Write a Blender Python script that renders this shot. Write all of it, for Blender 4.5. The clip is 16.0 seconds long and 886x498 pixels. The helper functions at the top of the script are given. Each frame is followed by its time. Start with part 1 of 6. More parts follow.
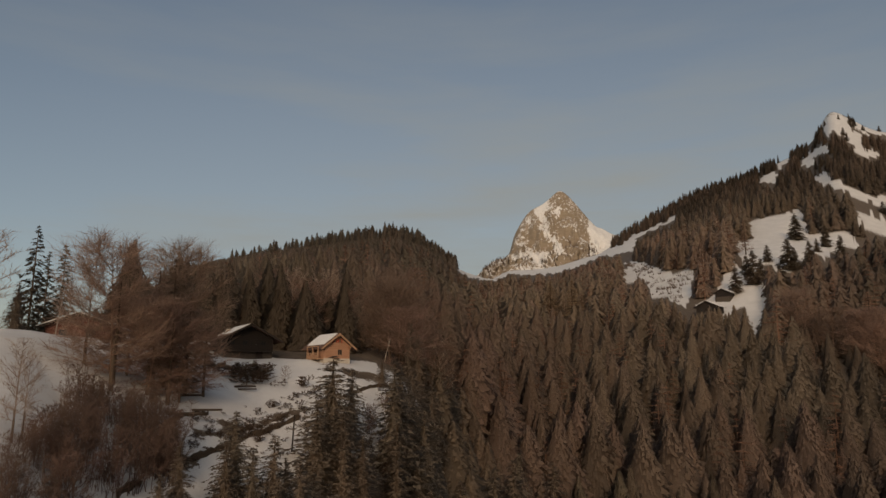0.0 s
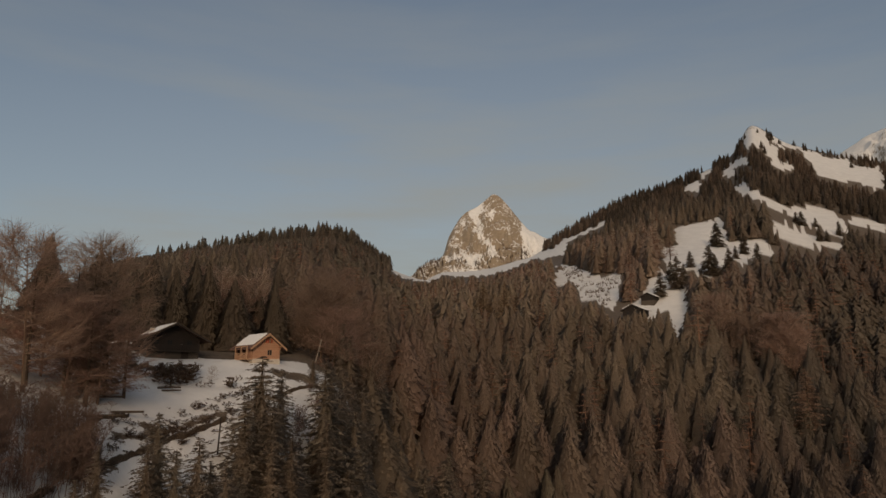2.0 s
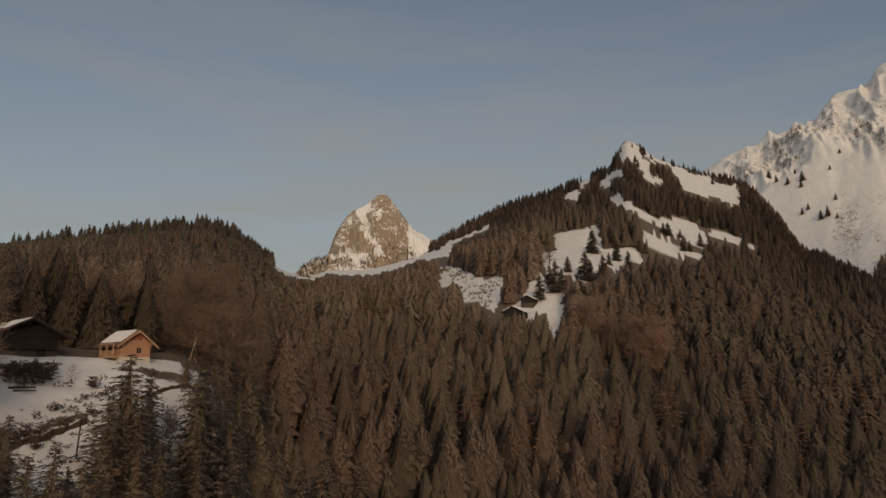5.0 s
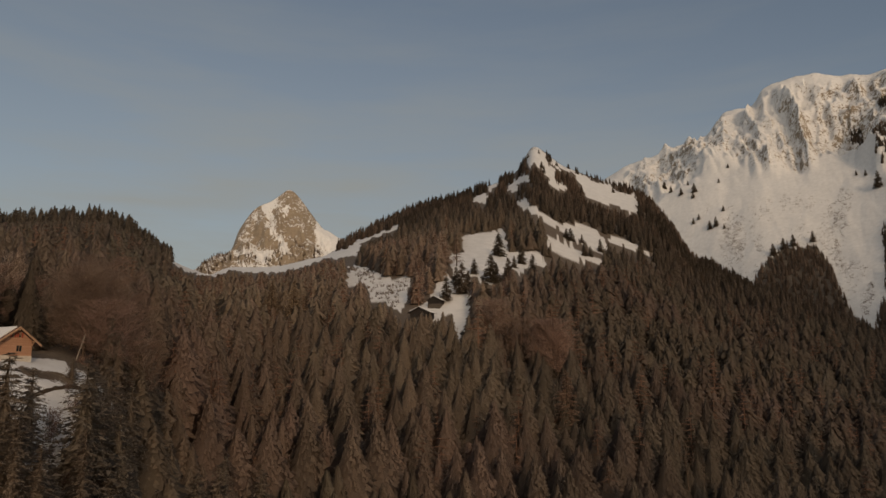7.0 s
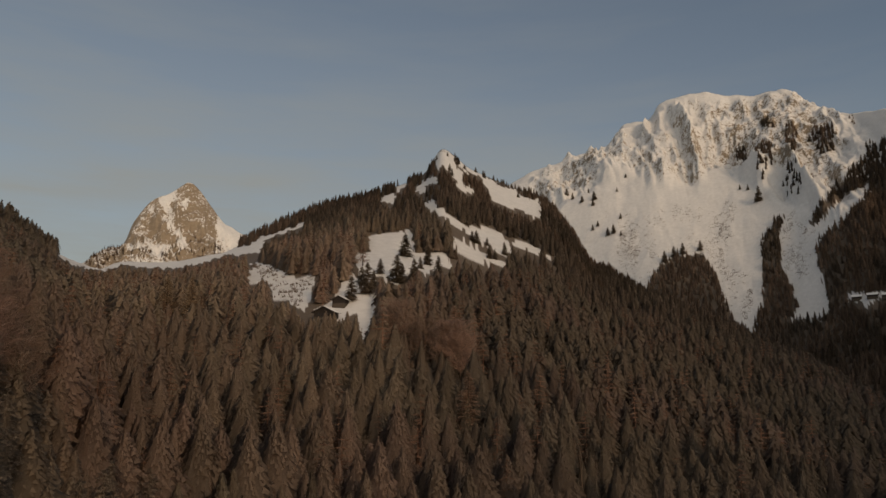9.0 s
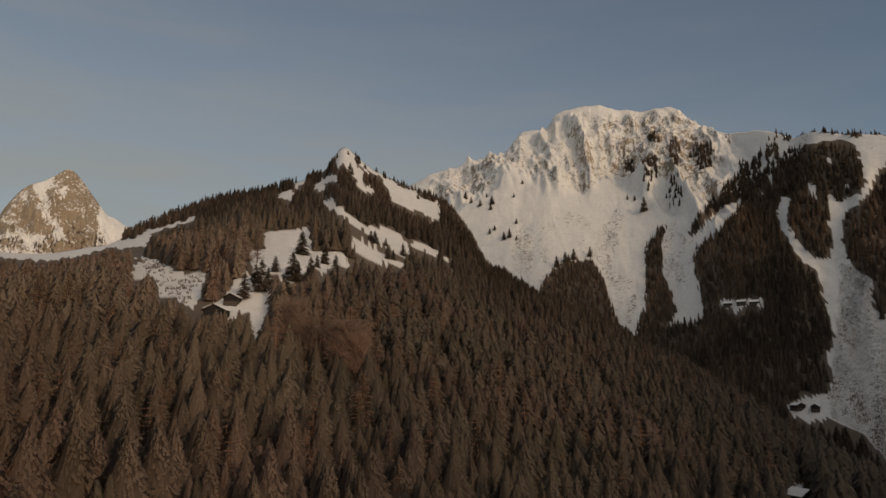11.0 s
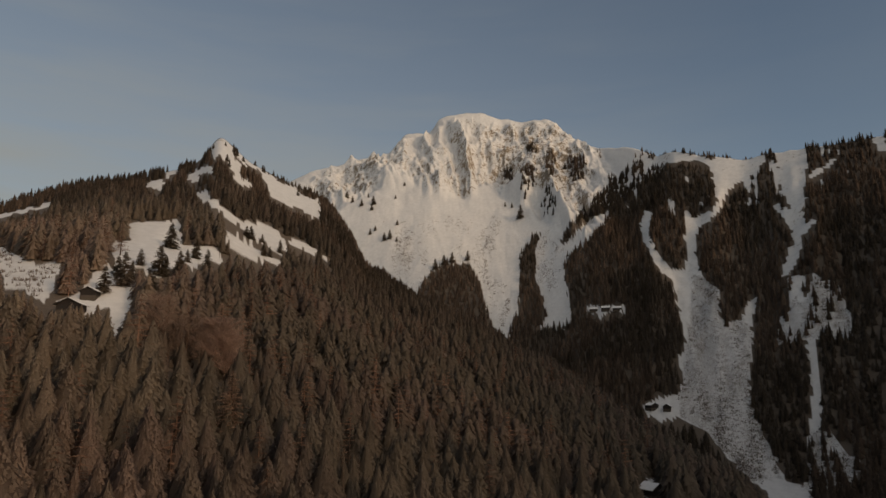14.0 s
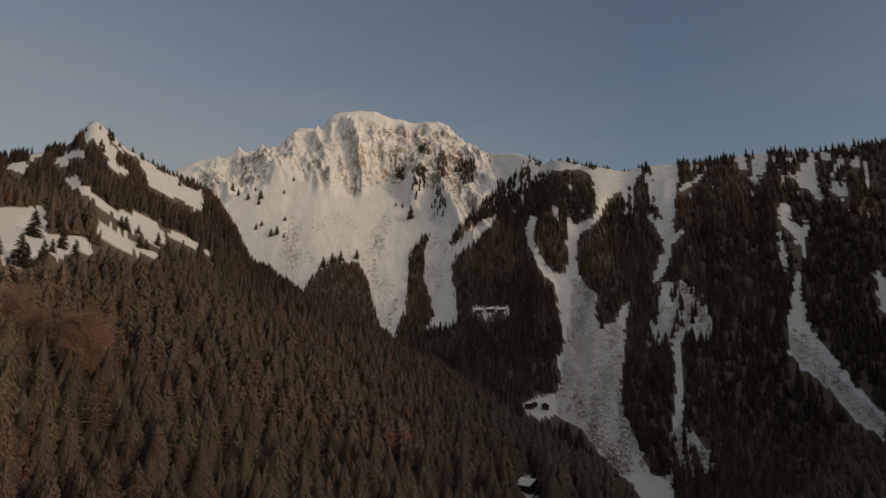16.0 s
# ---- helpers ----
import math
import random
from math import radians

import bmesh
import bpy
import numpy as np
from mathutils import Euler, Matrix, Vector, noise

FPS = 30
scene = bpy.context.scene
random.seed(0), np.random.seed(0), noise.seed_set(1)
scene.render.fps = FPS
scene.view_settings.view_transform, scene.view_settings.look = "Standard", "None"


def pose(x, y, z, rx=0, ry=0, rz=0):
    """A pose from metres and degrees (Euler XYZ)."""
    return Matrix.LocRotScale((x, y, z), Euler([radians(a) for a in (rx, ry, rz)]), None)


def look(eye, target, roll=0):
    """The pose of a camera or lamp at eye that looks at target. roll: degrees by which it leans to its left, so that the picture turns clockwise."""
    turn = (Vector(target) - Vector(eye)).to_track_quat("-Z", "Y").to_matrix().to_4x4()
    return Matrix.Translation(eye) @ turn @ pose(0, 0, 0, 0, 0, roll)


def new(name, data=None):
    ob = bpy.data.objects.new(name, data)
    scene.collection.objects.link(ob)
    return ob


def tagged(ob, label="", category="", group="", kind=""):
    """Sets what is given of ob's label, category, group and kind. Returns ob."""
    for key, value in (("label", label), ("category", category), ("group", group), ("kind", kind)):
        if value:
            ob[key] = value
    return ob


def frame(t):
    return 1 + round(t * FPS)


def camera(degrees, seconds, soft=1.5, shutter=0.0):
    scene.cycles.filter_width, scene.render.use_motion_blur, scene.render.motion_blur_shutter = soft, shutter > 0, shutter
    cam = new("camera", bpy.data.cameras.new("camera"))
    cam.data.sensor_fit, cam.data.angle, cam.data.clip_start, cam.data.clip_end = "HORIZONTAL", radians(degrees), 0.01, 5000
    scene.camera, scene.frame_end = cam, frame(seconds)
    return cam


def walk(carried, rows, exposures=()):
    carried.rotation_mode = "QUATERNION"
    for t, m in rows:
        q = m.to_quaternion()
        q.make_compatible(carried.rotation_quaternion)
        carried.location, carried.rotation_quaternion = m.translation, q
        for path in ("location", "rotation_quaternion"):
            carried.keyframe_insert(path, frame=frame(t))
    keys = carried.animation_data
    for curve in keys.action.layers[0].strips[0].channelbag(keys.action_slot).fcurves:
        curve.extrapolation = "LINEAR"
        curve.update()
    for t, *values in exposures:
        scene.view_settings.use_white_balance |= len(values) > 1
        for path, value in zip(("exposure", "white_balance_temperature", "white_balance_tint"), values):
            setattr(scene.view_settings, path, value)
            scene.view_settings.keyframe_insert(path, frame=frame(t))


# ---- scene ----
cam = camera(65.7, 16.0, soft=1.5)
# The drone hovers and turns to its right: seconds, bearing, pitch, roll.
EYE = (0.0, 0.0, 0.0)
PATH = [
    (0, 0.00, 11.04, -0.04),
    (0.5, 1.35, 11.05, -0.05),
    (1, 2.71, 11.08, -0.06),
    (1.5, 4.14, 11.10, -0.06),
    (2, 5.58, 11.11, -0.05),
    (2.5, 7.10, 11.11, -0.06),
    (3, 8.59, 11.11, -0.07),
    (5.5, 17.12, 11.08, -0.05),
    (6, 19.08, 11.09, -0.07),
    (6.5, 21.05, 11.08, -0.11),
    (7, 23.02, 11.08, -0.09),
    (7.5, 24.99, 11.05, -0.09),
    (8, 26.95, 11.07, -0.06),
    (8.5, 28.94, 11.08, -0.18),
    (9, 30.94, 11.09, -0.14),
    (11.5, 41.83, 11.11, -0.19),
    (12, 44.06, 11.10, -0.17),
    (12.1, 44.48, 11.10, -0.16),
    (12.2, 44.88, 11.11, -0.14),
    (12.3, 45.07, 11.12, -0.12),
    (12.5, 45.11, 11.13, -0.10),
    (12.9, 45.16, 11.16, -0.02),
    (13, 45.27, 11.17, 0.00),
    (13.1, 45.66, 11.17, 0.00),
    (13.2, 46.13, 11.17, 0.00),
    (13.5, 47.52, 11.18, -0.01),
    (14, 49.78, 11.17, -0.04),
    (14.5, 52.08, 11.16, -0.04),
    (15, 54.41, 11.14, -0.05),
    (15.5, 56.76, 11.14, -0.09),
    (16, 59.16, 11.11, -0.09),
]
walk(cam, [(t, pose(*EYE, 90 + pitch, -roll, -bearing)) for t, bearing, pitch, roll in PATH],
     exposures=[(0.0, 0.06, 7550, 11), (9.0, 0.02, 7650, 11), (13.0, 0.06, 7550, 11), (16.0, 0.0, 7550, 11)])

# ---- sky and sun ----
SUN_BEARING, SUN_HEIGHT = 184.0, 16.0
world = bpy.data.worlds.new("sky")
scene.world = world
world.use_nodes = True
wn, wl = world.node_tree.nodes, world.node_tree.links
wn.clear()
sky = wn.new("ShaderNodeTexSky")
sky.sky_type, sky.sun_disc = "NISHITA", False
sky.sun_elevation, sky.sun_rotation = radians(SUN_HEIGHT), radians(SUN_BEARING)
sky.altitude, sky.air_density, sky.dust_density, sky.ozone_density = 1200, 1.0, 2.5, 1.2
# thin veils of high cloud
coord = wn.new("ShaderNodeTexCoord")
stretch = wn.new("ShaderNodeMapping")
stretch.inputs["Scale"].default_value = (1.3, 1.3, 9.0)
stretch.inputs["Rotation"].default_value = (0.12, -0.1, 0.4)
veil = wn.new("ShaderNodeTexNoise")
veil.inputs["Scale"].default_value, veil.inputs["Detail"].default_value, veil.inputs["Roughness"].default_value = 1.6, 6, 0.55
veil_ramp = wn.new("ShaderNodeMapRange")
veil_ramp.inputs["From Min"].default_value, veil_ramp.inputs["From Max"].default_value = 0.42, 0.8
veil_ramp.inputs["To Min"].default_value, veil_ramp.inputs["To Max"].default_value = 0.48, 1.0
cloud = wn.new("ShaderNodeMix")
cloud.data_type = "RGBA"
back = wn.new("ShaderNodeBackground")
back.inputs["Strength"].default_value = 0.088
out = wn.new("ShaderNodeOutputWorld")
wl.new(coord.outputs["Generated"], stretch.inputs["Vector"])
wl.new(stretch.outputs["Vector"], veil.inputs["Vector"])
wl.new(veil.outputs["Fac"], veil_ramp.inputs["Value"])
# the veil is thickest in the north and low in the sky
axes = wn.new("ShaderNodeSeparateXYZ")
heart = wn.new("ShaderNodeVectorMath")
heart.operation = "DOT_PRODUCT"
heart.inputs[1].default_value = (math.sin(radians(10)), math.cos(radians(10)), 0.0)
east = wn.new("ShaderNodeMapRange")
east.inputs["From Min"].default_value, east.inputs["From Max"].default_value = 0.35, 0.95
east.inputs["To Min"].default_value, east.inputs["To Max"].default_value = 0.1, 0.8
height = wn.new("ShaderNodeMapRange")
height.inputs["From Min"].default_value, height.inputs["From Max"].default_value = 0.12, 0.55
height.inputs["To Min"].default_value, height.inputs["To Max"].default_value = 1.6, 0.5
spread = wn.new("ShaderNodeMath")
spread.operation = "MULTIPLY"
# and made bright all round the unseen south, as fill for the forest
south = wn.new("ShaderNodeMapRange")
south.inputs["From Min"].default_value, south.inputs["From Max"].default_value = 0.1, -0.3
south.inputs["To Min"].default_value, south.inputs["To Max"].default_value = 0.0, 1.0
widest = wn.new("ShaderNodeMath")
widest.operation = "MAXIMUM"
thin = wn.new("ShaderNodeMath")
thin.operation = "MULTIPLY"
wl.new(coord.outputs["Generated"], axes.inputs[0])
wl.new(coord.outputs["Generated"], heart.inputs[0])
wl.new(heart.outputs["Value"], east.inputs["Value"])
wl.new(axes.outputs["Z"], height.inputs["Value"])
wl.new(heart.outputs["Value"], south.inputs["Value"])
wl.new(east.outputs["Result"], widest.inputs[0])
wl.new(south.outputs["Result"], widest.inputs[1])
wl.new(widest.outputs[0], spread.inputs[0])
wl.new(height.outputs["Result"], spread.inputs[1])
wl.new(veil_ramp.outputs["Result"], thin.inputs[0])
wl.new(spread.outputs[0], thin.inputs[1])
wl.new(thin.outputs[0], cloud.inputs[0])
wl.new(sky.outputs["Color"], cloud.inputs[6])
# the veil is brighter round the sun, strengthened as unseen fill light
toward = wn.new("ShaderNodeVectorMath")
toward.operation = "DOT_PRODUCT"
toward.inputs[1].default_value = (math.sin(radians(SUN_BEARING)) * math.cos(radians(SUN_HEIGHT)), math.cos(radians(SUN_BEARING)) * math.cos(radians(SUN_HEIGHT)), math.sin(radians(SUN_HEIGHT)))
halo = wn.new("ShaderNodeMapRange")
halo.interpolation_type = "SMOOTHSTEP"
halo.inputs["From Min"].default_value, halo.inputs["From Max"].default_value = -0.15, 1.0
halo.inputs["To Min"].default_value, halo.inputs["To Max"].default_value = 1.0, 5.6
glow = wn.new("ShaderNodeVectorMath")
glow.operation = "SCALE"
wl.new(coord.outputs["Generated"], toward.inputs[0])
wl.new(toward.outputs["Value"], halo.inputs["Value"])
wl.new(halo.outputs["Result"], glow.inputs["Scale"])
# and warmer there
warmth = wn.new("ShaderNodeMapRange")
warmth.inputs["From Min"].default_value, warmth.inputs["From Max"].default_value = -0.1, 0.9
warm = wn.new("ShaderNodeMix")
warm.data_type = "RGBA"
warm.inputs[6].default_value, warm.inputs[7].default_value = (2.95, 3.22, 3.32, 1), (3.36, 3.09, 2.72, 1)
wl.new(toward.outputs["Value"], warmth.inputs["Value"])
wl.new(warmth.outputs["Result"], warm.inputs[0])
wl.new(warm.outputs[2], glow.inputs[0])
wl.new(glow.outputs["Vector"], cloud.inputs[7])
wl.new(cloud.outputs[2], back.inputs["Color"])
wl.new(back.outputs["Background"], out.inputs["Surface"])

sun = new("sun", bpy.data.lights.new("sun", "SUN"))
sun.data.energy, sun.data.angle, sun.data.color = 1.3, radians(12.0), (1.0, 0.75, 0.53)
sun_from = Vector((math.sin(radians(SUN_BEARING)) * math.cos(radians(SUN_HEIGHT)), math.cos(radians(SUN_BEARING)) * math.cos(radians(SUN_HEIGHT)), math.sin(radians(SUN_HEIGHT))))
sun.matrix_world = look(sun_from * 900, (0, 0, 0))
scene.view_settings.exposure = 0.0

# ---- materials ----
class Shader:
    """A node material, with short ways to add and join nodes."""

    def __init__(self, name):
        self.mat = bpy.data.materials.new(name)
        self.mat.use_nodes = True
        self.tree = self.mat.node_tree
        self.bsdf = self.tree.nodes["Principled BSDF"]

    def add(self, kind, **values):
        node = self.tree.nodes.new(kind)
        for key, value in values.items():
            node.inputs[key.replace("_", " ")].default_value = value
        return node

    def join(self, a, b):
        self.tree.links.new(a, b)

    def place(self):
        return self.add("ShaderNodeTexCoord").outputs["Object"]

    def world_place(self):
        return self.add("ShaderNodeNewGeometry").outputs["Position"]

    def noise(self, scale, detail=4, rough=0.6, where=None, squash=None):
        node = self.add("ShaderNodeTexNoise", Scale=scale, Detail=detail, Roughness=rough)
        where = where or self.place()
        if squash:
            m = self.add("ShaderNodeMapping", Scale=squash)
            self.join(where, m.inputs["Vector"])
            where = m.outputs["Vector"]
        self.join(where, node.inputs["Vector"])
        return node.outputs["Fac"]

    def attr(self, name, out="Fac"):
        node = self.tree.nodes.new("ShaderNodeAttribute")
        node.attribute_name = name
        return node.outputs[out]

    def step(self, value, lo, hi, a=0.0, b=1.0):
        node = self.add("ShaderNodeMapRange", From_Min=lo, From_Max=hi, To_Min=a, To_Max=b)
        self.join(value, node.inputs["Value"])
        return node.outputs["Result"]

    def calc(self, op, a, b):
        node = self.tree.nodes.new("ShaderNodeMath")
        node.operation = op
        for i, v in enumerate((a, b)):
            if isinstance(v, (int, float)):
                node.inputs[i].default_value = v
            else:
                self.join(v, node.inputs[i])
        return node.outputs[0]

    def mix(self, fac, a, b, how="MIX"):
        node = self.tree.nodes.new("ShaderNodeMix")
        node.data_type, node.blend_type = "RGBA", how
        for i, v in ((0, fac), (6, a), (7, b)):
            if isinstance(v, (int, float)):
                node.inputs[i].default_value = v
            elif isinstance(v, tuple):
                node.inputs[i].default_value = (*v, 1)
            else:
                self.join(v, node.inputs[i])
        return node.outputs[2]

    def finish(self, color, rough=0.8, bump=None, strength=0.4, distance=0.05, metal=0.0, spec=0.3):
        b = self.bsdf
        if isinstance(color, tuple):
            b.inputs["Base Color"].default_value = (*color, 1)
        else:
            self.join(color, b.inputs["Base Color"])
        if isinstance(rough, (int, float)):
            b.inputs["Roughness"].default_value = rough
        else:
            self.join(rough, b.inputs["Roughness"])
        b.inputs["Metallic"].default_value, b.inputs["Specular IOR Level"].default_value = metal, spec
        if bump is not None:
            node = self.add("ShaderNodeBump", Strength=strength, Distance=distance)
            self.join(bump, node.inputs["Height"])
            self.join(node.outputs["Normal"], b.inputs["Normal"])
        return self.mat


def mottled(name, a, b, scale=3.0, rough=0.8, bump=0.4, distance=0.02, squash=None, spec=0.3):
    s = Shader(name)
    n, fine = s.noise(scale, 5, 0.65, squash=squash), s.noise(scale * 7, 3, 0.6, squash=squash)
    col = s.mix(s.step(n, 0.3, 0.7), a, b)
    col = s.mix(s.step(fine, 0.3, 0.75, 0.0, 0.35), col, tuple(0.55 * v for v in a))
    return s.finish(col, rough, fine, bump, distance, spec=spec)


def land_material():
    s = Shader("land")
    p = s.world_place()
    big, mid, fine = s.noise(0.02, 5, 0.6, p), s.noise(0.12, 5, 0.65, p), s.noise(0.9, 5, 0.7, p)
    geo = s.tree.nodes.new("ShaderNodeNewGeometry")
    parts = s.tree.nodes.new("ShaderNodeSeparateXYZ")
    s.join(geo.outputs["Normal"], parts.inputs[0])
    snow = s.mix(s.step(mid, 0.35, 0.7), (0.61, 0.603, 0.597), (0.52, 0.515, 0.513))
    snow = s.mix(s.step(fine, 0.62, 0.8, 0.0, 0.4), snow, (0.42, 0.38, 0.33))
    rock = s.mix(s.step(mid, 0.3, 0.7), (0.235, 0.185, 0.135), (0.15, 0.12, 0.09))
    layers = s.noise(0.03, 4, 0.6, p, squash=(0.6, 0.6, 5.0))
    rock = s.mix(s.step(layers, 0.35, 0.65, 0.0, 0.5), rock, (0.265, 0.212, 0.155))
    litter = s.mix(s.step(fine, 0.3, 0.7), (0.14, 0.11, 0.085), (0.075, 0.058, 0.045))
    litter = s.mix(s.step(mid, 0.72, 0.8, 0.0, 0.4), litter, snow)
    # bare rock where the crags are steep
    steep = s.calc("SUBTRACT", 1.0, parts.outputs["Z"])
    edge = s.calc("ADD", steep, s.step(mid, 0.2, 0.8, -0.3, 0.3))
    edge = s.calc("ADD", edge, s.step(big, 0.3, 0.7, -0.2, 0.2))
    # snow lies in cracks and on small ledges
    cracks = s.noise(0.16, 6, 0.8, p, squash=(1.0, 1.0, 0.3))
    edge = s.calc("ADD", edge, s.step(cracks, 0.40, 0.60, -0.30, 0.28))
    edge = s.calc("ADD", edge, s.calc("SUBTRACT", s.attr("rocky"), 1.0))
    col = s.mix(s.step(edge, 0.44, 0.54), snow, rock)
    wooded = s.calc("ADD", s.attr("wooded"), s.step(fine, 0.3, 0.7, -0.25, 0.25))
    col = s.mix(s.step(wooded, 0.4, 0.6), col, litter)
    grit = s.noise(2.6, 4, 0.7, p)
    earth = s.calc("ADD", s.attr("earth"), s.calc("ADD", s.step(fine, 0.3, 0.7, -0.4, 0.3), s.step(grit, 0.3, 0.7, -0.35, 0.35)))
    soil = s.mix(s.step(mid, 0.35, 0.65), (0.13, 0.095, 0.065), (0.075, 0.055, 0.04))
    col = s.mix(s.step(earth, 0.45, 0.6), col, soil)
    height = s.calc("ADD", s.calc("MULTIPLY", fine, 0.12), s.calc("MULTIPLY", mid, 1.0))
    return s.finish(col, 0.75, height, 0.55, 0.9, spec=0.2)


def tree_material(name, twig, single=False, soft=True):
    """Foliage, whose own colour is kept for each tree in the attribute tint; soft needles are shaded by the roundness of the crown."""
    s = Shader(name)
    n = s.noise(2.4, 4, 0.7, s.world_place())
    col = s.mix(s.step(n, 0.3, 0.7, 0.0, 0.6), s.attr("tint", "Color"), twig)
    if single:
        info = s.tree.nodes.new("ShaderNodeObjectInfo")
        col = s.mix(s.step(info.outputs["Random"], 0.0, 1.0, 0.0, 0.5), col, (0.19, 0.145, 0.108))
    if soft:
        turn = s.tree.nodes.new("ShaderNodeVectorTransform")
        turn.vector_type, turn.convert_from, turn.convert_to = "NORMAL", "OBJECT", "WORLD"
        s.join(s.attr("puff", "Vector"), turn.inputs["Vector"])
        s.join(turn.outputs["Vector"], s.bsdf.inputs["Normal"])
    # thin needles and twigs let some light through
    leaf = s.add("ShaderNodeBsdfTranslucent")
    both = s.add("ShaderNodeMixShader", Fac=0.55)
    s.join(col, leaf.inputs["Color"])
    s.join(s.bsdf.outputs[0], both.inputs[1])
    s.join(leaf.outputs[0], both.inputs[2])
    s.join(both.outputs[0], s.tree.nodes["Material Output"].inputs["Surface"])
    return s.finish(col, 0.9, spec=0.05)


LAND = land_material()
NEEDLES = tree_material("needles", (0.15, 0.115, 0.082))
NEEDLES_SINGLE = tree_material("needles_single", (0.15, 0.115, 0.082), True)
TWIGS = tree_material("twigs", (0.20, 0.13, 0.095), soft=False)
TWIGS_SINGLE = tree_material("twigs_single", (0.20, 0.13, 0.095), True, False)
BARK = mottled("bark", (0.10, 0.07, 0.05), (0.06, 0.045, 0.035), 5, 0.9, 0.6, 0.03, squash=(1, 1, 0.2))


def boarded(name, a, b, board=0.18, axis=2, rough=0.75):
    """Boards or squared logs laid along the wall, each with its own tone and a dark joint."""
    s = Shader(name)
    p = s.place()
    parts = s.tree.nodes.new("ShaderNodeSeparateXYZ")
    s.join(p, parts.inputs[0])
    row = s.calc("DIVIDE", parts.outputs[axis], board)
    tone = s.tree.nodes.new("ShaderNodeTexWhiteNoise")
    tone.noise_dimensions = "1D"
    s.join(s.calc("FLOOR", row, 0.0), tone.inputs["W"])
    grain = s.noise(6.0, 5, 0.7, p, squash=(0.3, 0.3, 3.0) if axis == 2 else (3.0, 3.0, 0.3))
    col = s.mix(tone.outputs["Value"], a, b)
    col = s.mix(s.step(grain, 0.35, 0.75, 0.0, 0.5), col, tuple(0.45 * v for v in a))
    joint = s.calc("ABSOLUTE", s.calc("SUBTRACT", s.calc("FRACT", row, 0.0), 0.5), 0.0)
    col = s.mix(s.step(joint, 0.42, 0.5, 0.0, 0.7), col, tuple(0.25 * v for v in a))
    return s.finish(col, rough, s.step(joint, 0.5, 0.4), 0.6, 0.02)


FRESH_WOOD = boarded("fresh_larch_boards", (0.46, 0.255, 0.165), (0.37, 0.195, 0.122))
FRESH_BEAM = mottled("fresh_beam", (0.42, 0.26, 0.165), (0.31, 0.185, 0.115), 4, 0.7, squash=(1, 1, 0.2))
DARK_WOOD = boarded("weathered_dark_boards", (0.022, 0.015, 0.012), (0.015, 0.011, 0.009))
DARK_BEAM = mottled("dark_beam", (0.03, 0.021, 0.016), (0.02, 0.015, 0.012), 4, 0.8)
RED_WOOD = boarded("red_brown_boards", (0.15, 0.055, 0.04), (0.11, 0.045, 0.033))
RED_PAINT = mottled("red_shutter_paint", (0.36, 0.055, 0.03), (0.26, 0.04, 0.025), 5, 0.55)
ROOFING = mottled("brown_roof_tiles", (0.14, 0.075, 0.055), (0.085, 0.05, 0.04), 5, 0.8, 0.5, 0.03)
GREY_ROOF = mottled("grey_slate_roof", (0.16, 0.145, 0.13), (0.09, 0.085, 0.08), 4, 0.8, 0.5, 0.03)
SNOW = mottled("lying_snow", (0.74, 0.735, 0.73), (0.66, 0.655, 0.655), 1.2, 0.7, 0.3, 0.05)
STONE = mottled("rough_plaster_stone", (0.42, 0.37, 0.31), (0.28, 0.25, 0.21), 2.5, 0.9, 0.6, 0.05)
DARK_STONE = mottled("dark_plaster", (0.085, 0.068, 0.055), (0.055, 0.045, 0.037), 2.5, 0.9, 0.5, 0.04)
PALE_STONE = mottled("pale_render", (0.55, 0.49, 0.42), (0.42, 0.38, 0.33), 2.5, 0.9, 0.4, 0.03)
EARTH_WALL = mottled("dark_earth_wall", (0.10, 0.068, 0.045), (0.055, 0.04, 0.028), 2.0, 0.95, 0.8, 0.12)
LOGS = mottled("weathered_log", (0.075, 0.057, 0.045), (0.045, 0.035, 0.028), 4, 0.9, 0.5, 0.03)
PALE_POLE = mottled("grey_pole_wood", (0.34, 0.30, 0.26), (0.22, 0.19, 0.165), 5, 0.85, squash=(1, 1, 0.1))
WHITE_PAINT = mottled("white_paint", (0.80, 0.79, 0.78), (0.68, 0.67, 0.66), 3, 0.5)
STEEL = mottled("galvanised_steel", (0.42, 0.42, 0.42), (0.30, 0.30, 0.31), 6, 0.45)


def glass_material():
    s = Shader("window_glass")
    s.bsdf.inputs["Transmission Weight"].default_value = 0.0
    return s.finish((0.02, 0.022, 0.025), 0.08, spec=0.6)


GLASS = glass_material()


# ---- the lie of the land ----
# Bearings in degrees (0 is along +y, to the right is plus), distances and heights in metres.
def knots(*rows):
    a = np.array(rows, dtype=float)
    return a[np.argsort(a[:, 0])]


def hash01(i, j, seed):
    n = np.sin(i * 127.1 + j * 311.7 + seed * 74.7) * 43758.5453
    return n - np.floor(n)


def vnoise(x, y, seed=0):
    i, j = np.floor(x), np.floor(y)
    u, v = x - i, y - j
    u, v = u * u * (3 - 2 * u), v * v * (3 - 2 * v)
    a, b = hash01(i, j, seed), hash01(i + 1, j, seed)
    c, d = hash01(i, j + 1, seed), hash01(i + 1, j + 1, seed)
    return (a * (1 - u) + b * u) * (1 - v) + (c * (1 - u) + d * u) * v


def fbm(x, y, seed=0, octaves=4, gain=0.5):
    total, amp, norm = 0.0, 1.0, 0.0
    for o in range(octaves):
        total = total + amp * vnoise(x * 2 ** o + 17.3 * o, y * 2 ** o - 9.1 * o, seed + o)
        norm += amp
        amp *= gain
    return total / norm


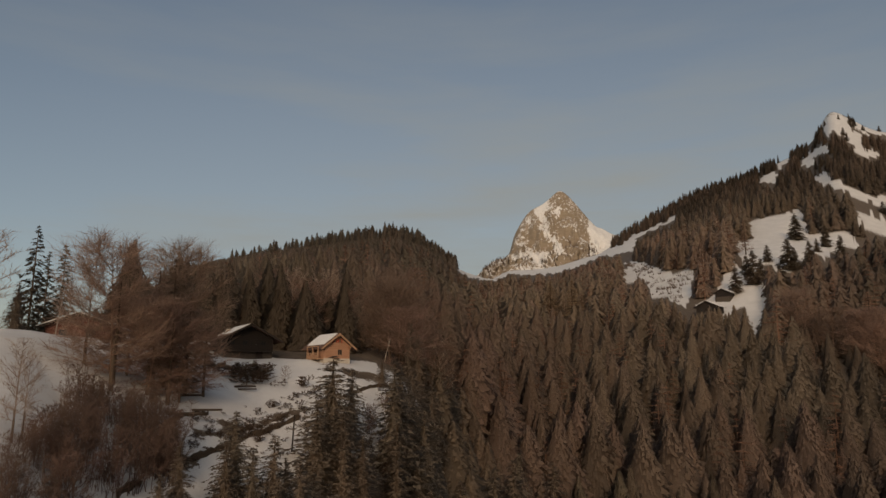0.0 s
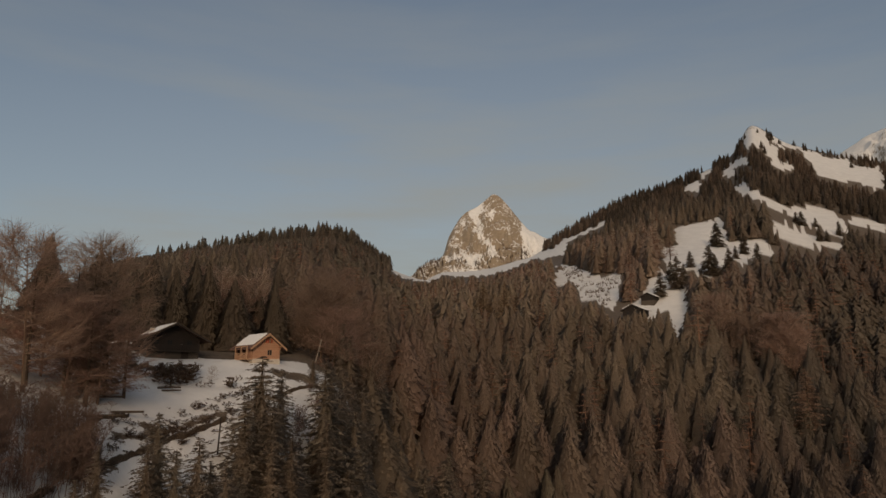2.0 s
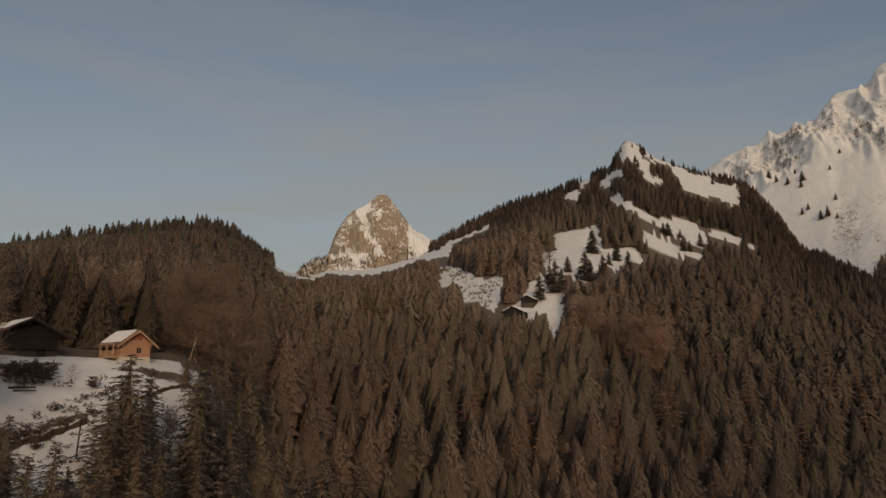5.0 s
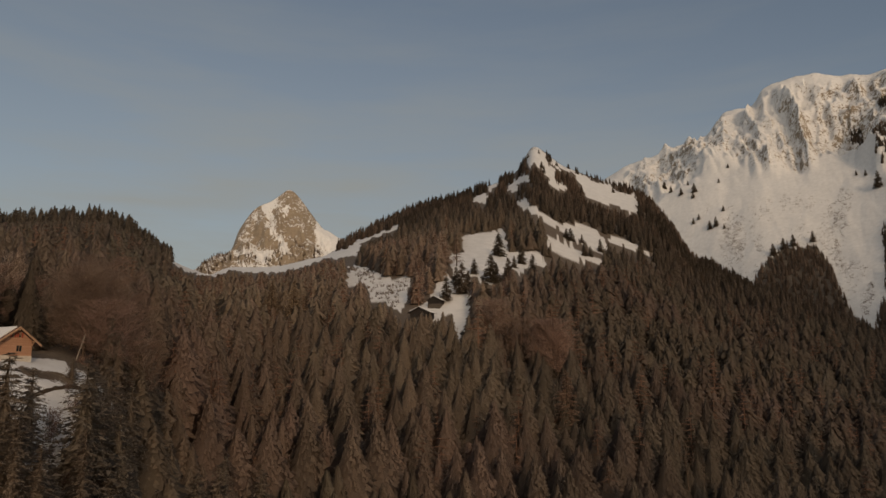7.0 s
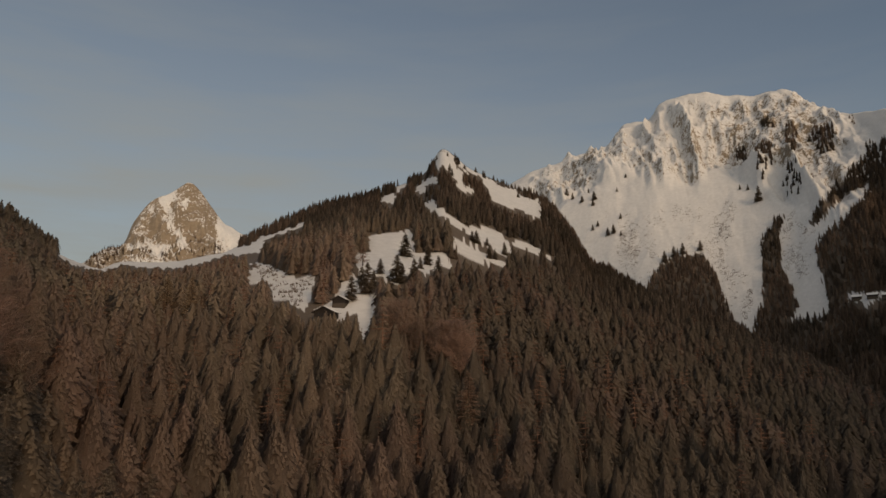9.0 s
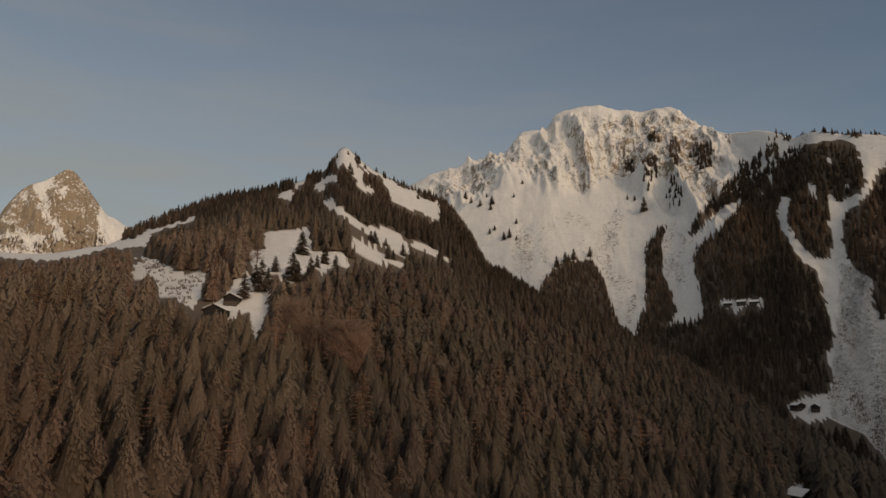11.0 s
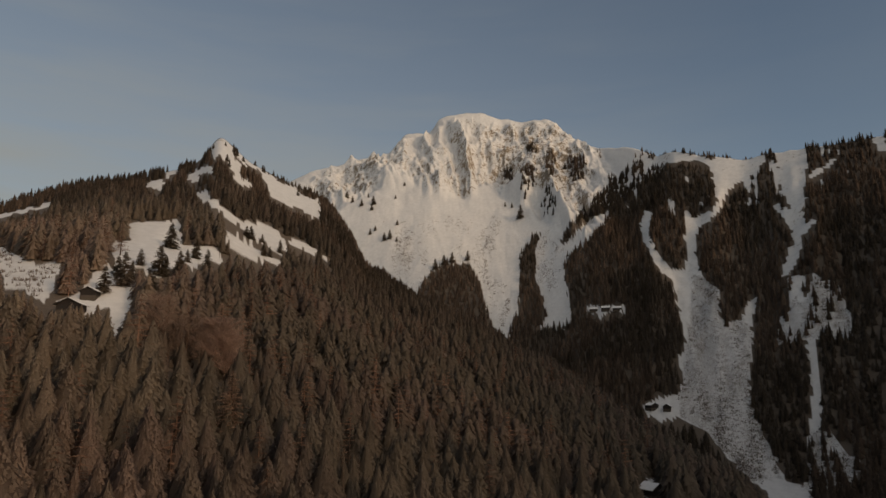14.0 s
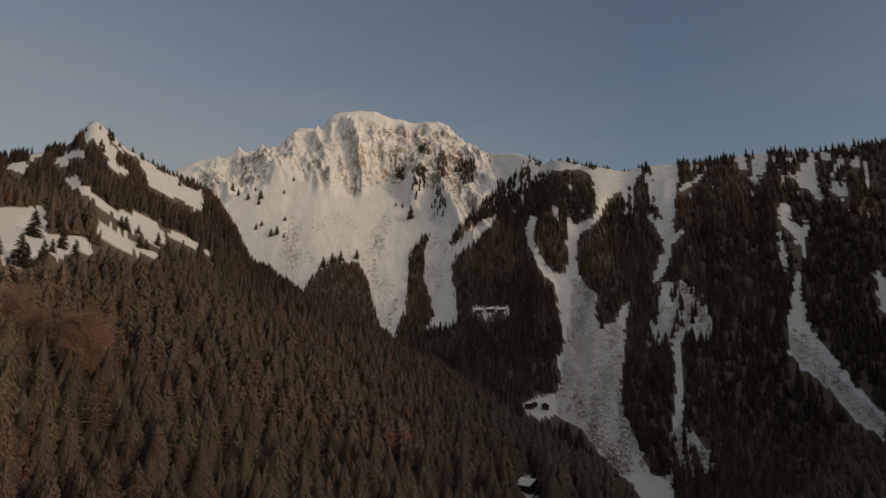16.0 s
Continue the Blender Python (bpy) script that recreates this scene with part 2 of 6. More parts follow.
def ridged(x, y, seed=0, octaves=4):
    total, amp, norm = 0.0, 1.0, 0.0
    for o in range(octaves):
        total = total + amp * (1 - np.abs(2 * vnoise(x * 2 ** o + 5.7 * o, y * 2 ** o + 3.1 * o, seed + o) - 1))
        norm += amp
        amp *= 0.5
    return total / norm


def smooth(a, b, x):
    t = np.clip((x - a) / (b - a), 0, 1)
    return t * t * (3 - 2 * t)


def eased(line, spread):
    """A line of the land at every tenth of a degree, its corners rounded over a few degrees."""
    az = np.arange(-180, 180.01, 0.1)
    k = np.arange(-int(spread * 30), int(spread * 30) + 1) * 0.1
    w = np.exp(-0.5 * (k / spread) ** 2)
    w /= w.sum()
    cols = [np.convolve(np.pad(np.interp(az, line[:, 0], line[:, c]), len(k) // 2, mode="edge"), w, mode="valid") for c in (1, 2)]
    return np.column_stack([az, *cols])


def line_at(line, az):
    """Distance and height of a line of the land at the bearings az."""
    return np.interp(az, line[:, 0], line[:, 1]), np.interp(az, line[:, 0], line[:, 2])


def base_height(az, r):
    """Height of the land by a monotone cubic through the lines that each bearing crosses."""
    R, Z = zip(*(line_at(l, az) for l in LINES))
    R, Z = np.array(R), np.array(Z)
    h = np.maximum(R[1:] - R[:-1], 1.0)
    d = (Z[1:] - Z[:-1]) / h
    m = np.zeros_like(Z)
    same = d[1:] * d[:-1] > 0
    m[1:-1] = np.where(same, 2 * d[1:] * d[:-1] / np.where(same, d[1:] + d[:-1], 1), 0)
    m[0], m[-1] = d[0], d[-1]
    # the hill's ridge and the far crest are sharp: the slopes on both sides run up to them
    before, after = m.copy(), m.copy()
    for i, keen in ((4, smooth(1, 4, az) * (1 - smooth(44, 50, az))), (8, 1.0)):
        before[i] = m[i] * (1 - keen) + d[i - 1] * keen
        after[i] = m[i] * (1 - keen) + d[i] * keen
    k = np.clip((r[None] >= R).sum(0) - 1, 0, len(LINES) - 2)
    c = np.arange(r.size)
    t = np.clip((r - R[k, c]) / h[k, c], 0, 1)
    z0, z1, m0, m1, hh = Z[k, c], Z[k + 1, c], after[k, c], before[k + 1, c], h[k, c]
    return (z0 * (1 + 2 * t) * (1 - t) ** 2 + m0 * hh * t * (1 - t) ** 2
            + z1 * t * t * (3 - 2 * t) + m1 * hh * t * t * (t - 1))


def relief(az, r):
    """Knolls, ribs, gullies and crags on top of the even land."""
    x, y = r * np.sin(np.radians(az)), r * np.cos(np.radians(az))
    rough = smooth(140, 420, r)
    out = (fbm(x / 9, y / 9, 3, 3) - 0.5) * (0.9 + 1.2 * smooth(60, 200, r))
    out = out + (fbm(x / 70, y / 70, 7, 3) - 0.5) * 12 * rough * (1 - 0.5 * smooth(55, 75, az))
    # the skyline of the hill runs even
    ridge = np.interp(az, RIDGE[:, 0], RIDGE[:, 1])
    even = smooth(2, 4, az) * smooth(-300, -60, r - ridge) * (1 - smooth(60, 160, r - ridge))
    out = out * (1 - 0.85 * even)
    far = smooth(1000, 1300, r)
    crest = np.interp(az, CREST[:, 0], CREST[:, 1])
    wall = far * smooth(60, 68, az) * (1 - 0.85 * smooth(-200, -20, r - crest))
    # ribs run down the fall line of the valley wall
    out = out + wall * (ridged(az / 4.2, r / 900, 11, 4) - 0.62) * 75
    out = out + wall * (ridged(x / 60, y / 60, 21, 3) - 0.6) * 16
    massif = far * smooth(36, 40, az) * (1 - smooth(60, 66, az))
    crag = smooth(1995, 2080, r + 90 * smooth(46.5, 49, az) * (1 - smooth(52, 54, az)) + 55 * np.maximum(az - 53, 0)) * (1 - 0.94 * smooth(-90, -6, r - crest))
    out = out + massif * crag * (ridged(az / 3.0 + (r - 2200) / 700 + 0.5 * fbm(x / 120, y / 120, 5), r / 420, 31, 5) - 0.62) * 160
    out = out + massif * crag * ((ridged(x / 55, y / 55, 41, 4) - 0.6) * 34 + (ridged(az / 1.6 + (r - 2200) / 260 + 0.6 * fbm(x / 90, y / 90, 45), r / 200, 43, 3) - 0.6) * 30)
    out = out + massif * (1 - crag) * (fbm(x / 28, y / 28, 53, 3) - 0.5) * 5
    out = out + massif * (1 - crag) * (ridged(az / 3.1 + 0.6 * fbm(x / 300, y / 300, 6), r / 900, 51, 2) - 0.6) * 5
    horn = smooth(2250, 2400, r) * (1 - 0.95 * smooth(-120, -8, r - crest)) * (1 - smooth(18, 24, az))
    out = out + horn * (ridged(az / 1.5 + (r - 2400) / 400, r / 260, 61, 5) - 0.62) * 115
    out = out + horn * (ridged(x / 30, y / 30, 71, 3) - 0.6) * 34
    return out


def ground(az, r):
    az, r = np.atleast_1d(np.asarray(az, float)), np.atleast_1d(np.asarray(r, float))
    return base_height(az, r) + relief(az, r)


def ground_xy(x, y):
    x, y = np.atleast_1d(np.asarray(x, float)), np.atleast_1d(np.asarray(y, float))
    return ground(np.degrees(np.arctan2(x, y)), np.hypot(x, y))


def inside(poly, az, r):
    """Whether plan points lie in a patch, whose corners are given as bearing and distance."""
    hit = np.zeros(az.shape, bool)
    n = len(poly)
    for i in range(n):
        (a0, r0), (a1, r1) = poly[i], poly[(i + 1) % n]
        cross = (a0 > az) != (a1 > az)
        with np.errstate(divide="ignore", invalid="ignore"):
            hit ^= cross & (r < (r1 - r0) * (az - a0) / (a1 - a0) + r0)
    return hit


BELOW = knots((-180, 15, -55), (-60, 15, -40), (0, 15, -48), (60, 15, -60), (180, 15, -55))
# unseen land left and behind is kept low to let the sun in
FORE = knots((-180, 90, -60), (-90, 60, -50), (-60, 60, -30), (-45, 60, -12), (-33, 60, -5), (-25, 68, -9), (-15, 75, -12.5), (-8, 80, -14), (-4, 88, -18), (0, 95, -30), (4, 100, -45), (20, 110, -52), (45, 120, -66), (60, 120, -75), (92, 120, -85), (130, 120, -80), (180, 90, -60))
TERRACE = knots((-180, 200, -50), (-90, 110, -45), (-60, 100, -15), (-45, 100, 2), (-33, 100, 6.8), (-25, 112, 6), (-16.5, 128, 4.2), (-9, 124, 3.7), (-4, 126, 2.6), (-1, 140, -3), (3, 190, -14), (8, 240, -14), (15, 250, -10), (25, 250, -15), (35, 250, -25), (45, 250, -45), (60, 240, -68), (80, 230, -80), (95, 220, -75), (130, 200, -30), (165, 200, -40), (180, 200, -50))
# bearings 110 to 160: unseen rise added behind to shade the lower right
SLOPE = knots((-180, 350, -30), (-90, 200, -40), (-60, 160, -10), (-45, 165, 2), (-33, 170, 8), (-25, 180, 13), (-16, 185, 11), (-9, 190, 12), (-4, 200, 12), (0, 260, 12), (4, 380, 26), (8, 420, 36), (15, 430, 48), (20, 400, 45), (25, 480, 83), (30, 470, 70), (36, 460, 45), (45, 460, 8), (55, 430, -28), (65, 380, -50), (80, 330, -68), (95, 330, -50), (110, 350, 50), (130, 350, 85), (160, 350, 60), (172, 350, 10), (180, 350, -30))
RIDGE_WEST = [(-90, 600, 0), (-60, 450, 0), (-38, 440, 12), (-29.24, 480, 9.7), (-23.89, 560, 44.5), (-20.35, 640, 83), (-16.11, 720, 110), (-10.69, 800, 138), (-4.54, 850, 162.5), (-1.88, 870, 157), (0.77, 900, 138), (1.6, 915, 138), (2.67, 937, 144.2), (3.63, 952, 143.7), (4.21, 960, 141.8), (4.94, 971, 153.5), (5.91, 985, 159.5), (7.71, 1011, 164.1), (9.34, 1033, 170.4), (10.99, 1054, 182.4), (12.47, 1073, 193.4), (13.12, 1081, 197.5), (13.98, 1093, 211), (15.23, 1108, 229), (17.45, 1130, 258), (19.52, 1150, 284), (22.07, 1170, 308), (24.46, 1190, 325), (26.87, 1205, 351), (28.82, 1220, 370), (29.69, 1230, 392), (30.54, 1240, 432), (30.94, 1240, 441), (31.78, 1240, 427), (33.25, 1240, 397), (35.68, 1235, 370)]
# bearings 104 to 176: unseen ridge added behind to shade the valley wall
RIDGE_EAST = [(37.6, 1230, 350), (39.04, 1220, 338), (40.22, 1195, 312), (41.36, 1170, 275), (42.25, 1150, 240), (43.09, 1125, 197), (43.98, 1100, 178), (47.7, 1000, 114.3), (50.52, 930, 82.3), (54.75, 850, 41.3), (58.04, 780, 17.9), (61.29, 700, -12.9), (64.48, 610, -39.6), (68.91, 530, -61), (73.18, 480, -75.7), (76.43, 440, -112.4), (85, 420, -80), (104, 700, 50), (112, 1000, 380), (128, 1000, 520), (138, 1000, 420), (146, 1000, 230), (165, 900, 150), (176, 800, 120), (180, 750, 60), (-180, 750, 60), (-165, 700, 20), (-155, 700, 0)]
RIDGE = knots(*RIDGE_WEST, *RIDGE_EAST)
# bearings 112 to 165: the same added shading ridge, highest near 134
HOLLOW = knots((-180, 1100, 50), (-160, 1200, 0), (-60, 900, 0), (-30, 950, 10), (0, 1300, 25), (8, 1400, 45), (15, 1480, 60), (24, 1550, 80), (30.5, 1600, 90), (38, 1560, 60), (43, 1480, 20), (50, 1280, -50), (56, 1060, -95), (62, 860, -120), (70, 720, -130), (80, 620, -130), (104, 900, 0), (112, 1250, 420), (125, 1250, 760), (134, 1330, 840), (139, 1300, 600), (144, 1250, 320), (152, 1250, 240), (165, 1150, 150), (180, 1100, 50))
FOOT = knots((-180, 1800, 94.3), (-60, 1500, 0), (-10, 1900, 66.3), (0, 2000, 139.9), (15, 2050, 197.4), (22, 1950, 187.8), (30, 1850, 178.1), (38, 1760, 185), (43, 1680, 200.3), (47, 1580, 194), (51, 1450, 109), (55, 1350, 56.6), (58, 1250, 6.5), (62, 1080, -41.5), (66, 960, -87.4), (72, 880, -120.5), (77, 850, -131.6), (92, 800, -126.7), (104, 1050, -91.9), (112, 1500, 0), (130, 1700, 89.1), (180, 1800, 94.3))
SHELF = knots((-180, 2200, 192.5), (-60, 2000, 0), (-10, 2300, 100.4), (1, 2350, 164.3), (3, 2350, 330.3), (8, 2350, 384.8), (15, 2350, 401.7), (20, 2300, 364.3), (30, 2200, 407.7), (38, 2100, 535.3), (44, 2050, 595.6), (50, 2000, 600), (54.5, 1950, 555.5), (59, 1800, 482.3), (63, 1480, 274.3), (67, 1300, 159.6), (72, 1180, 92.9), (80, 1120, 78.3), (92, 1060, 74.1), (104, 1300, 90.9), (112, 1750, 91.7), (130, 1900, 99.6), (180, 2200, 192.5))
HORN = [(-180, 2800, 195.8), (-60, 2600, 0), (-20, 2600, 113.5), (0, 2560, 260), (1.8, 2530, 340), (3.02, 2520, 399.6), (3.55, 2531, 420.4), (4.08, 2542, 445.4), (4.65, 2553, 457.1), (5.23, 2565, 461.4), (5.67, 2572, 480.4), (5.96, 2575, 546), (6.60, 2583, 602), (7.15, 2589, 641), (7.74, 2596, 660), (8.54, 2605, 682), (9.27, 2614, 711), (9.84, 2619, 738), (10.41, 2608, 720), (11.11, 2595, 682.3), (11.81, 2582, 638.4), (12.52, 2568, 595.3), (12.85, 2562, 573.6), (13.44, 2551, 560.3), (14.13, 2540, 534.8), (16.26, 2520, 505), (20, 2480, 482.1), (28, 2450, 520.8), (35, 2450, 619.9)]
MASSIF = [(36.5, 2490, 722), (37.8, 2485, 760), (38.93, 2480, 785), (39.85, 2474, 792), (40.80, 2469, 799), (41.76, 2463, 809.4), (42.72, 2458, 820.4), (43.69, 2452, 826.6), (44.91, 2427, 830.6), (45.65, 2409, 838), (45.88, 2403, 867.0), (46.37, 2398, 899), (47.36, 2392, 906), (48.35, 2385, 901.3), (49.00, 2381, 919.8), (49.35, 2379, 950), (50.10, 2374, 961), (50.85, 2370, 963.2), (52.10, 2362, 973), (53.10, 2356, 972), (54.09, 2349, 954.5), (54.83, 2345, 938.9), (55.82, 2339, 928.5), (56.80, 2333, 917.7), (57.54, 2329, 920.6), (59.01, 2320, 918.0), (59.72, 2301, 887.8), (60.42, 2282, 851.4), (61.35, 2223, 797.4), (62.28, 2161, 753.1), (63.21, 2093, 720.9), (65.08, 1954, 671.1), (65.99, 1891, 643.2)]
WALL = [(66.90, 1837, 609.2), (67.80, 1787, 578.8), (69.02, 1719, 565.3), (69.74, 1699, 556.9), (72.09, 1632, 517.6), (74.39, 1599, 491.8), (76.44, 1576, 490), (78.88, 1548, 480), (81.06, 1527, 470), (83.18, 1506, 468), (85.23, 1486, 460), (87.19, 1467, 448), (89.09, 1449, 434), (90.92, 1431, 427), (92.36, 1413, 421), (93.40, 1400, 417), (104, 1600, 398.9), (112, 2100, 295.1), (130, 2200, 231.2), (180, 2800, 195.8)]
CREST = knots(*HORN, *MASSIF, *WALL)
BEHIND = np.column_stack([CREST[:, 0], CREST[:, 1] + 420, CREST[:, 2] * 0.62 - 20])
RIM = knots((-180, 4700, 120), (180, 4700, 120))
RIDGE, FOOT, SHELF, CREST = eased(RIDGE, 0.3), eased(FOOT, 1.2), eased(SHELF, 1.0), eased(CREST, 0.14)
TERRACE = eased(TERRACE, 1.6)
LINES = [eased(BELOW, 3.0), eased(FORE, 1.6), TERRACE, eased(SLOPE, 1.6), RIDGE, eased(HOLLOW, 1.5), FOOT, SHELF, CREST, eased(BEHIND, 1.0), eased(RIM, 1.0)]
# Snowy ground, woods and scrub on the far slopes: bearing and angle of height, traced to fit the camera's view.
HILL_OPEN = {}
HILL_OPEN["saddle_meadow"] = [(1.11, 9.59), (2.64, 9.10), (3.60, 8.88), (4.19, 8.76), (4.92, 9.24), (5.88, 9.48), (7.68, 9.52), (9.32, 9.67), (10.97, 10.13), (12.45, 10.53), (13.53, 10.77), (13.98, 10.70), (13.56, 10.18), (12.92, 9.97), (11.86, 9.60), (10.61, 9.22), (9.38, 8.84), (8.14, 8.81), (6.93, 8.78), (5.93, 8.93), (5.16, 8.74), (4.42, 8.31), (3.65, 8.38), (2.69, 8.56), (1.15, 9.27)]
HILL_OPEN["saddle_tongue"] = [(13.33, 10.40), (13.98, 10.70), (16.15, 11.82), (17.49, 12.34), (19.08, 13.06), (19.54, 13.26), (19.32, 12.89), (18.41, 12.52), (17.50, 12.11), (16.61, 11.75), (16.17, 11.41), (15.85, 10.52), (14.88, 10.30), (13.57, 10.09)]
HILL_OPEN["main_meadow"] = [(24.67, 12.17), (26.44, 12.38), (27.64, 12.78), (28.61, 12.27), (28.61, 11.51), (28.85, 10.76), (29.81, 10.57), (30.68, 10.85), (31.25, 10.57), (31.59, 10.10), (31.97, 9.62), (31.35, 9.30), (30.77, 9.53), (29.82, 9.20), (29.44, 8.78), (29.10, 9.25), (28.62, 9.72), (28.10, 9.06), (27.68, 8.40), (26.97, 8.16), (26.01, 8.57), (25.35, 8.85), (25.05, 9.69), (24.10, 9.67), (23.44, 9.94), (23.33, 10.64), (24.46, 10.71), (24.88, 11.28), (24.44, 11.79)]
HILL_OPEN["meadow_tongue"] = [(23.72, 9.85), (25.24, 9.88), (25.54, 8.85), (25.45, 8.28), (24.15, 7.71), (23.94, 8.73)]
HILL_OPEN["hut_meadow"] = [(22.27, 7.86), (23.08, 9.00), (23.65, 9.10), (23.76, 8.03), (24.15, 7.33), (25.46, 7.49), (25.66, 7.12), (25.30, 6.04), (24.95, 4.55), (24.42, 3.44), (23.94, 3.99), (23.91, 5.38), (23.34, 5.93), (21.63, 6.00), (20.50, 5.61), (20.30, 6.07), (21.84, 6.65)]
HILL_OPEN["scrub_bank"] = [(14.61, 8.65), (15.28, 9.50), (16.26, 9.63), (16.89, 9.47), (17.64, 9.04), (18.56, 8.70), (19.84, 8.64), (20.01, 9.20), (20.77, 8.39), (19.97, 7.72), (19.88, 6.34), (19.62, 5.78), (18.65, 6.31), (17.95, 6.89), (17.52, 6.42), (17.11, 6.73), (16.70, 7.86), (15.96, 8.34), (15.36, 7.82), (14.91, 8.03)]
HILL_OPEN["shoulder"] = [(25.44, 15.13), (26.30, 15.57), (26.83, 15.86), (26.93, 15.44), (26.75, 14.92), (26.51, 14.55), (26.12, 14.91), (25.63, 14.95)]
HILL_OPEN["shoulder_high"] = [(26.78, 16.14), (27.75, 16.72), (28.00, 16.49), (27.12, 15.87)]
HILL_OPEN["summit_west"] = [(28.63, 16.17), (29.32, 16.82), (30.39, 17.11), (30.64, 16.50), (29.66, 16.36), (29.32, 15.56), (28.83, 15.75)]
HILL_OPEN["summit_nick"] = [(29.02, 17.76), (29.66, 18.22), (29.85, 17.81), (29.21, 17.43)]
HILL_OPEN["summit"] = [(30.10, 18.60), (30.54, 19.29), (30.94, 19.66), (31.83, 19.06), (32.12, 17.94), (32.70, 17.47), (32.60, 16.86), (32.94, 16.49), (32.69, 16.12), (32.16, 16.77), (31.72, 17.38), (31.28, 17.67), (30.94, 18.13), (30.69, 17.62), (30.25, 18.13)]
HILL_OPEN["flank_edge"] = [(32.37, 18.54), (33.50, 17.97), (34.28, 17.49), (34.17, 17.08), (33.24, 17.42), (32.46, 17.89)]
HILL_OPEN["summit_low"] = [(31.96, 16.59), (33.23, 16.34), (33.67, 15.92), (33.32, 15.69), (32.45, 16.02)]
HILL_OPEN["flank"] = [(34.12, 17.22), (35.10, 16.87), (36.16, 16.28), (37.36, 15.88), (37.83, 15.39), (38.78, 15.04), (39.12, 15.12), (39.47, 14.26), (39.26, 13.67), (38.97, 13.35), (38.27, 13.98), (37.32, 14.34), (36.60, 14.50), (35.88, 14.75), (35.21, 15.09), (34.98, 15.99), (34.51, 16.60)]
HILL_OPEN["band"] = [(29.32, 14.90), (30.05, 15.19), (30.44, 14.72), (31.07, 14.25), (31.80, 13.77), (32.38, 13.30), (33.10, 13.01), (33.58, 12.91), (34.60, 12.90), (35.65, 12.45), (36.12, 12.07), (36.63, 11.54), (36.81, 10.78), (36.46, 10.28), (35.80, 10.29), (35.43, 10.81), (34.96, 11.24), (34.34, 11.49), (33.81, 11.78), (33.48, 12.25), (33.00, 12.59), (32.37, 12.83), (31.70, 13.07), (31.22, 13.64), (30.49, 14.01), (29.95, 14.48)]
HILL_OPEN["band_low"] = [(31.74, 12.17), (32.70, 11.79), (33.71, 11.21), (34.66, 10.68), (35.89, 10.19), (36.36, 9.62), (35.93, 9.49), (35.07, 9.78), (34.12, 9.94), (33.41, 10.08), (32.40, 10.33), (32.03, 11.13)]
HILL_OPEN["band_east"] = [(36.69, 12.01), (37.50, 11.71), (38.43, 11.26), (39.18, 10.96), (39.55, 10.57), (38.89, 10.55), (37.95, 10.90), (36.96, 11.34)]
HILL_OPEN["band_end"] = [(39.45, 10.58), (40.38, 10.22), (40.46, 9.99), (39.63, 10.20)]
HILL_OPEN["hill_rock"] = [(-11.72, 10.08), (-11.22, 10.33), (-11.11, 9.87), (-11.61, 9.76)]
WALL_OPEN = {}
WALL_OPEN["barn_ledge"] = [(61.63, 6.23), (64.64, 6.24), (64.75, 5.87), (63.15, 5.82), (63.04, 5.42), (62.59, 5.43), (61.70, 5.81)]
WALL_OPEN["fork_west"] = [(66.21, 12.84), (66.62, 13.72), (66.99, 13.29), (66.81, 12.22), (67.07, 11.14), (67.38, 10.43), (68.05, 9.61), (68.73, 8.85), (69.38, 8.92), (69.91, 8.17), (68.86, 7.27), (68.24, 8.21), (67.61, 8.93), (66.90, 10.20), (66.41, 11.43)]
WALL_OPEN["fork_east"] = [(69.75, 13.83), (70.07, 13.54), (70.28, 12.93), (70.93, 13.04), (71.69, 13.32), (72.18, 13.94), (72.54, 14.61), (73.06, 15.04), (73.62, 15.09), (72.95, 14.59), (72.43, 13.33), (71.66, 12.68), (70.95, 12.44), (70.56, 11.76), (70.41, 10.47), (70.57, 8.61), (70.99, 7.67), (69.81, 7.94), (69.38, 8.83), (69.64, 9.80), (69.78, 10.95), (69.53, 11.66), (69.79, 12.35), (69.66, 12.82)]
WALL_OPEN["wall_snowfield"] = [(71.12, 17.40), (72.52, 17.22), (74.37, 17.17), (76.02, 17.26), (75.80, 16.56), (74.84, 15.73), (74.09, 15.29), (73.61, 14.96), (72.66, 14.42), (72.01, 14.27), (72.11, 15.46), (71.84, 16.76)]
WALL_OPEN["crest_snow"] = [(67.81, 18.18), (68.53, 18.37), (69.07, 18.48), (69.82, 18.03), (71.13, 17.67), (71.88, 17.44), (71.67, 17.05), (70.27, 17.36), (69.22, 17.37), (68.36, 17.60)]
WALL_OPEN["gully"] = [(68.42, 7.84), (69.37, 8.65), (70.73, 8.14), (71.87, 7.19), (71.79, 5.36), (72.11, 4.35), (73.11, 4.88), (73.83, 6.04), (74.36, 6.75), (74.13, 4.85), (73.90, 3.06), (73.59, 1.28), (73.40, -0.92), (73.67, -2.44), (74.17, -3.51), (74.61, -4.77), (74.96, -6.02), (75.33, -6.75), (76.55, -7.19), (76.92, -7.66), (76.85, -8.78), (74.63, -8.88), (74.03, -7.69), (73.05, -6.98), (72.24, -6.17), (71.21, -4.92), (70.39, -3.65), (69.31, -3.00), (68.22, -2.35), (68.27, -0.93), (68.72, 0.41), (68.49, 1.76), (69.08, 3.12), (69.04, 4.50), (68.77, 5.97)]
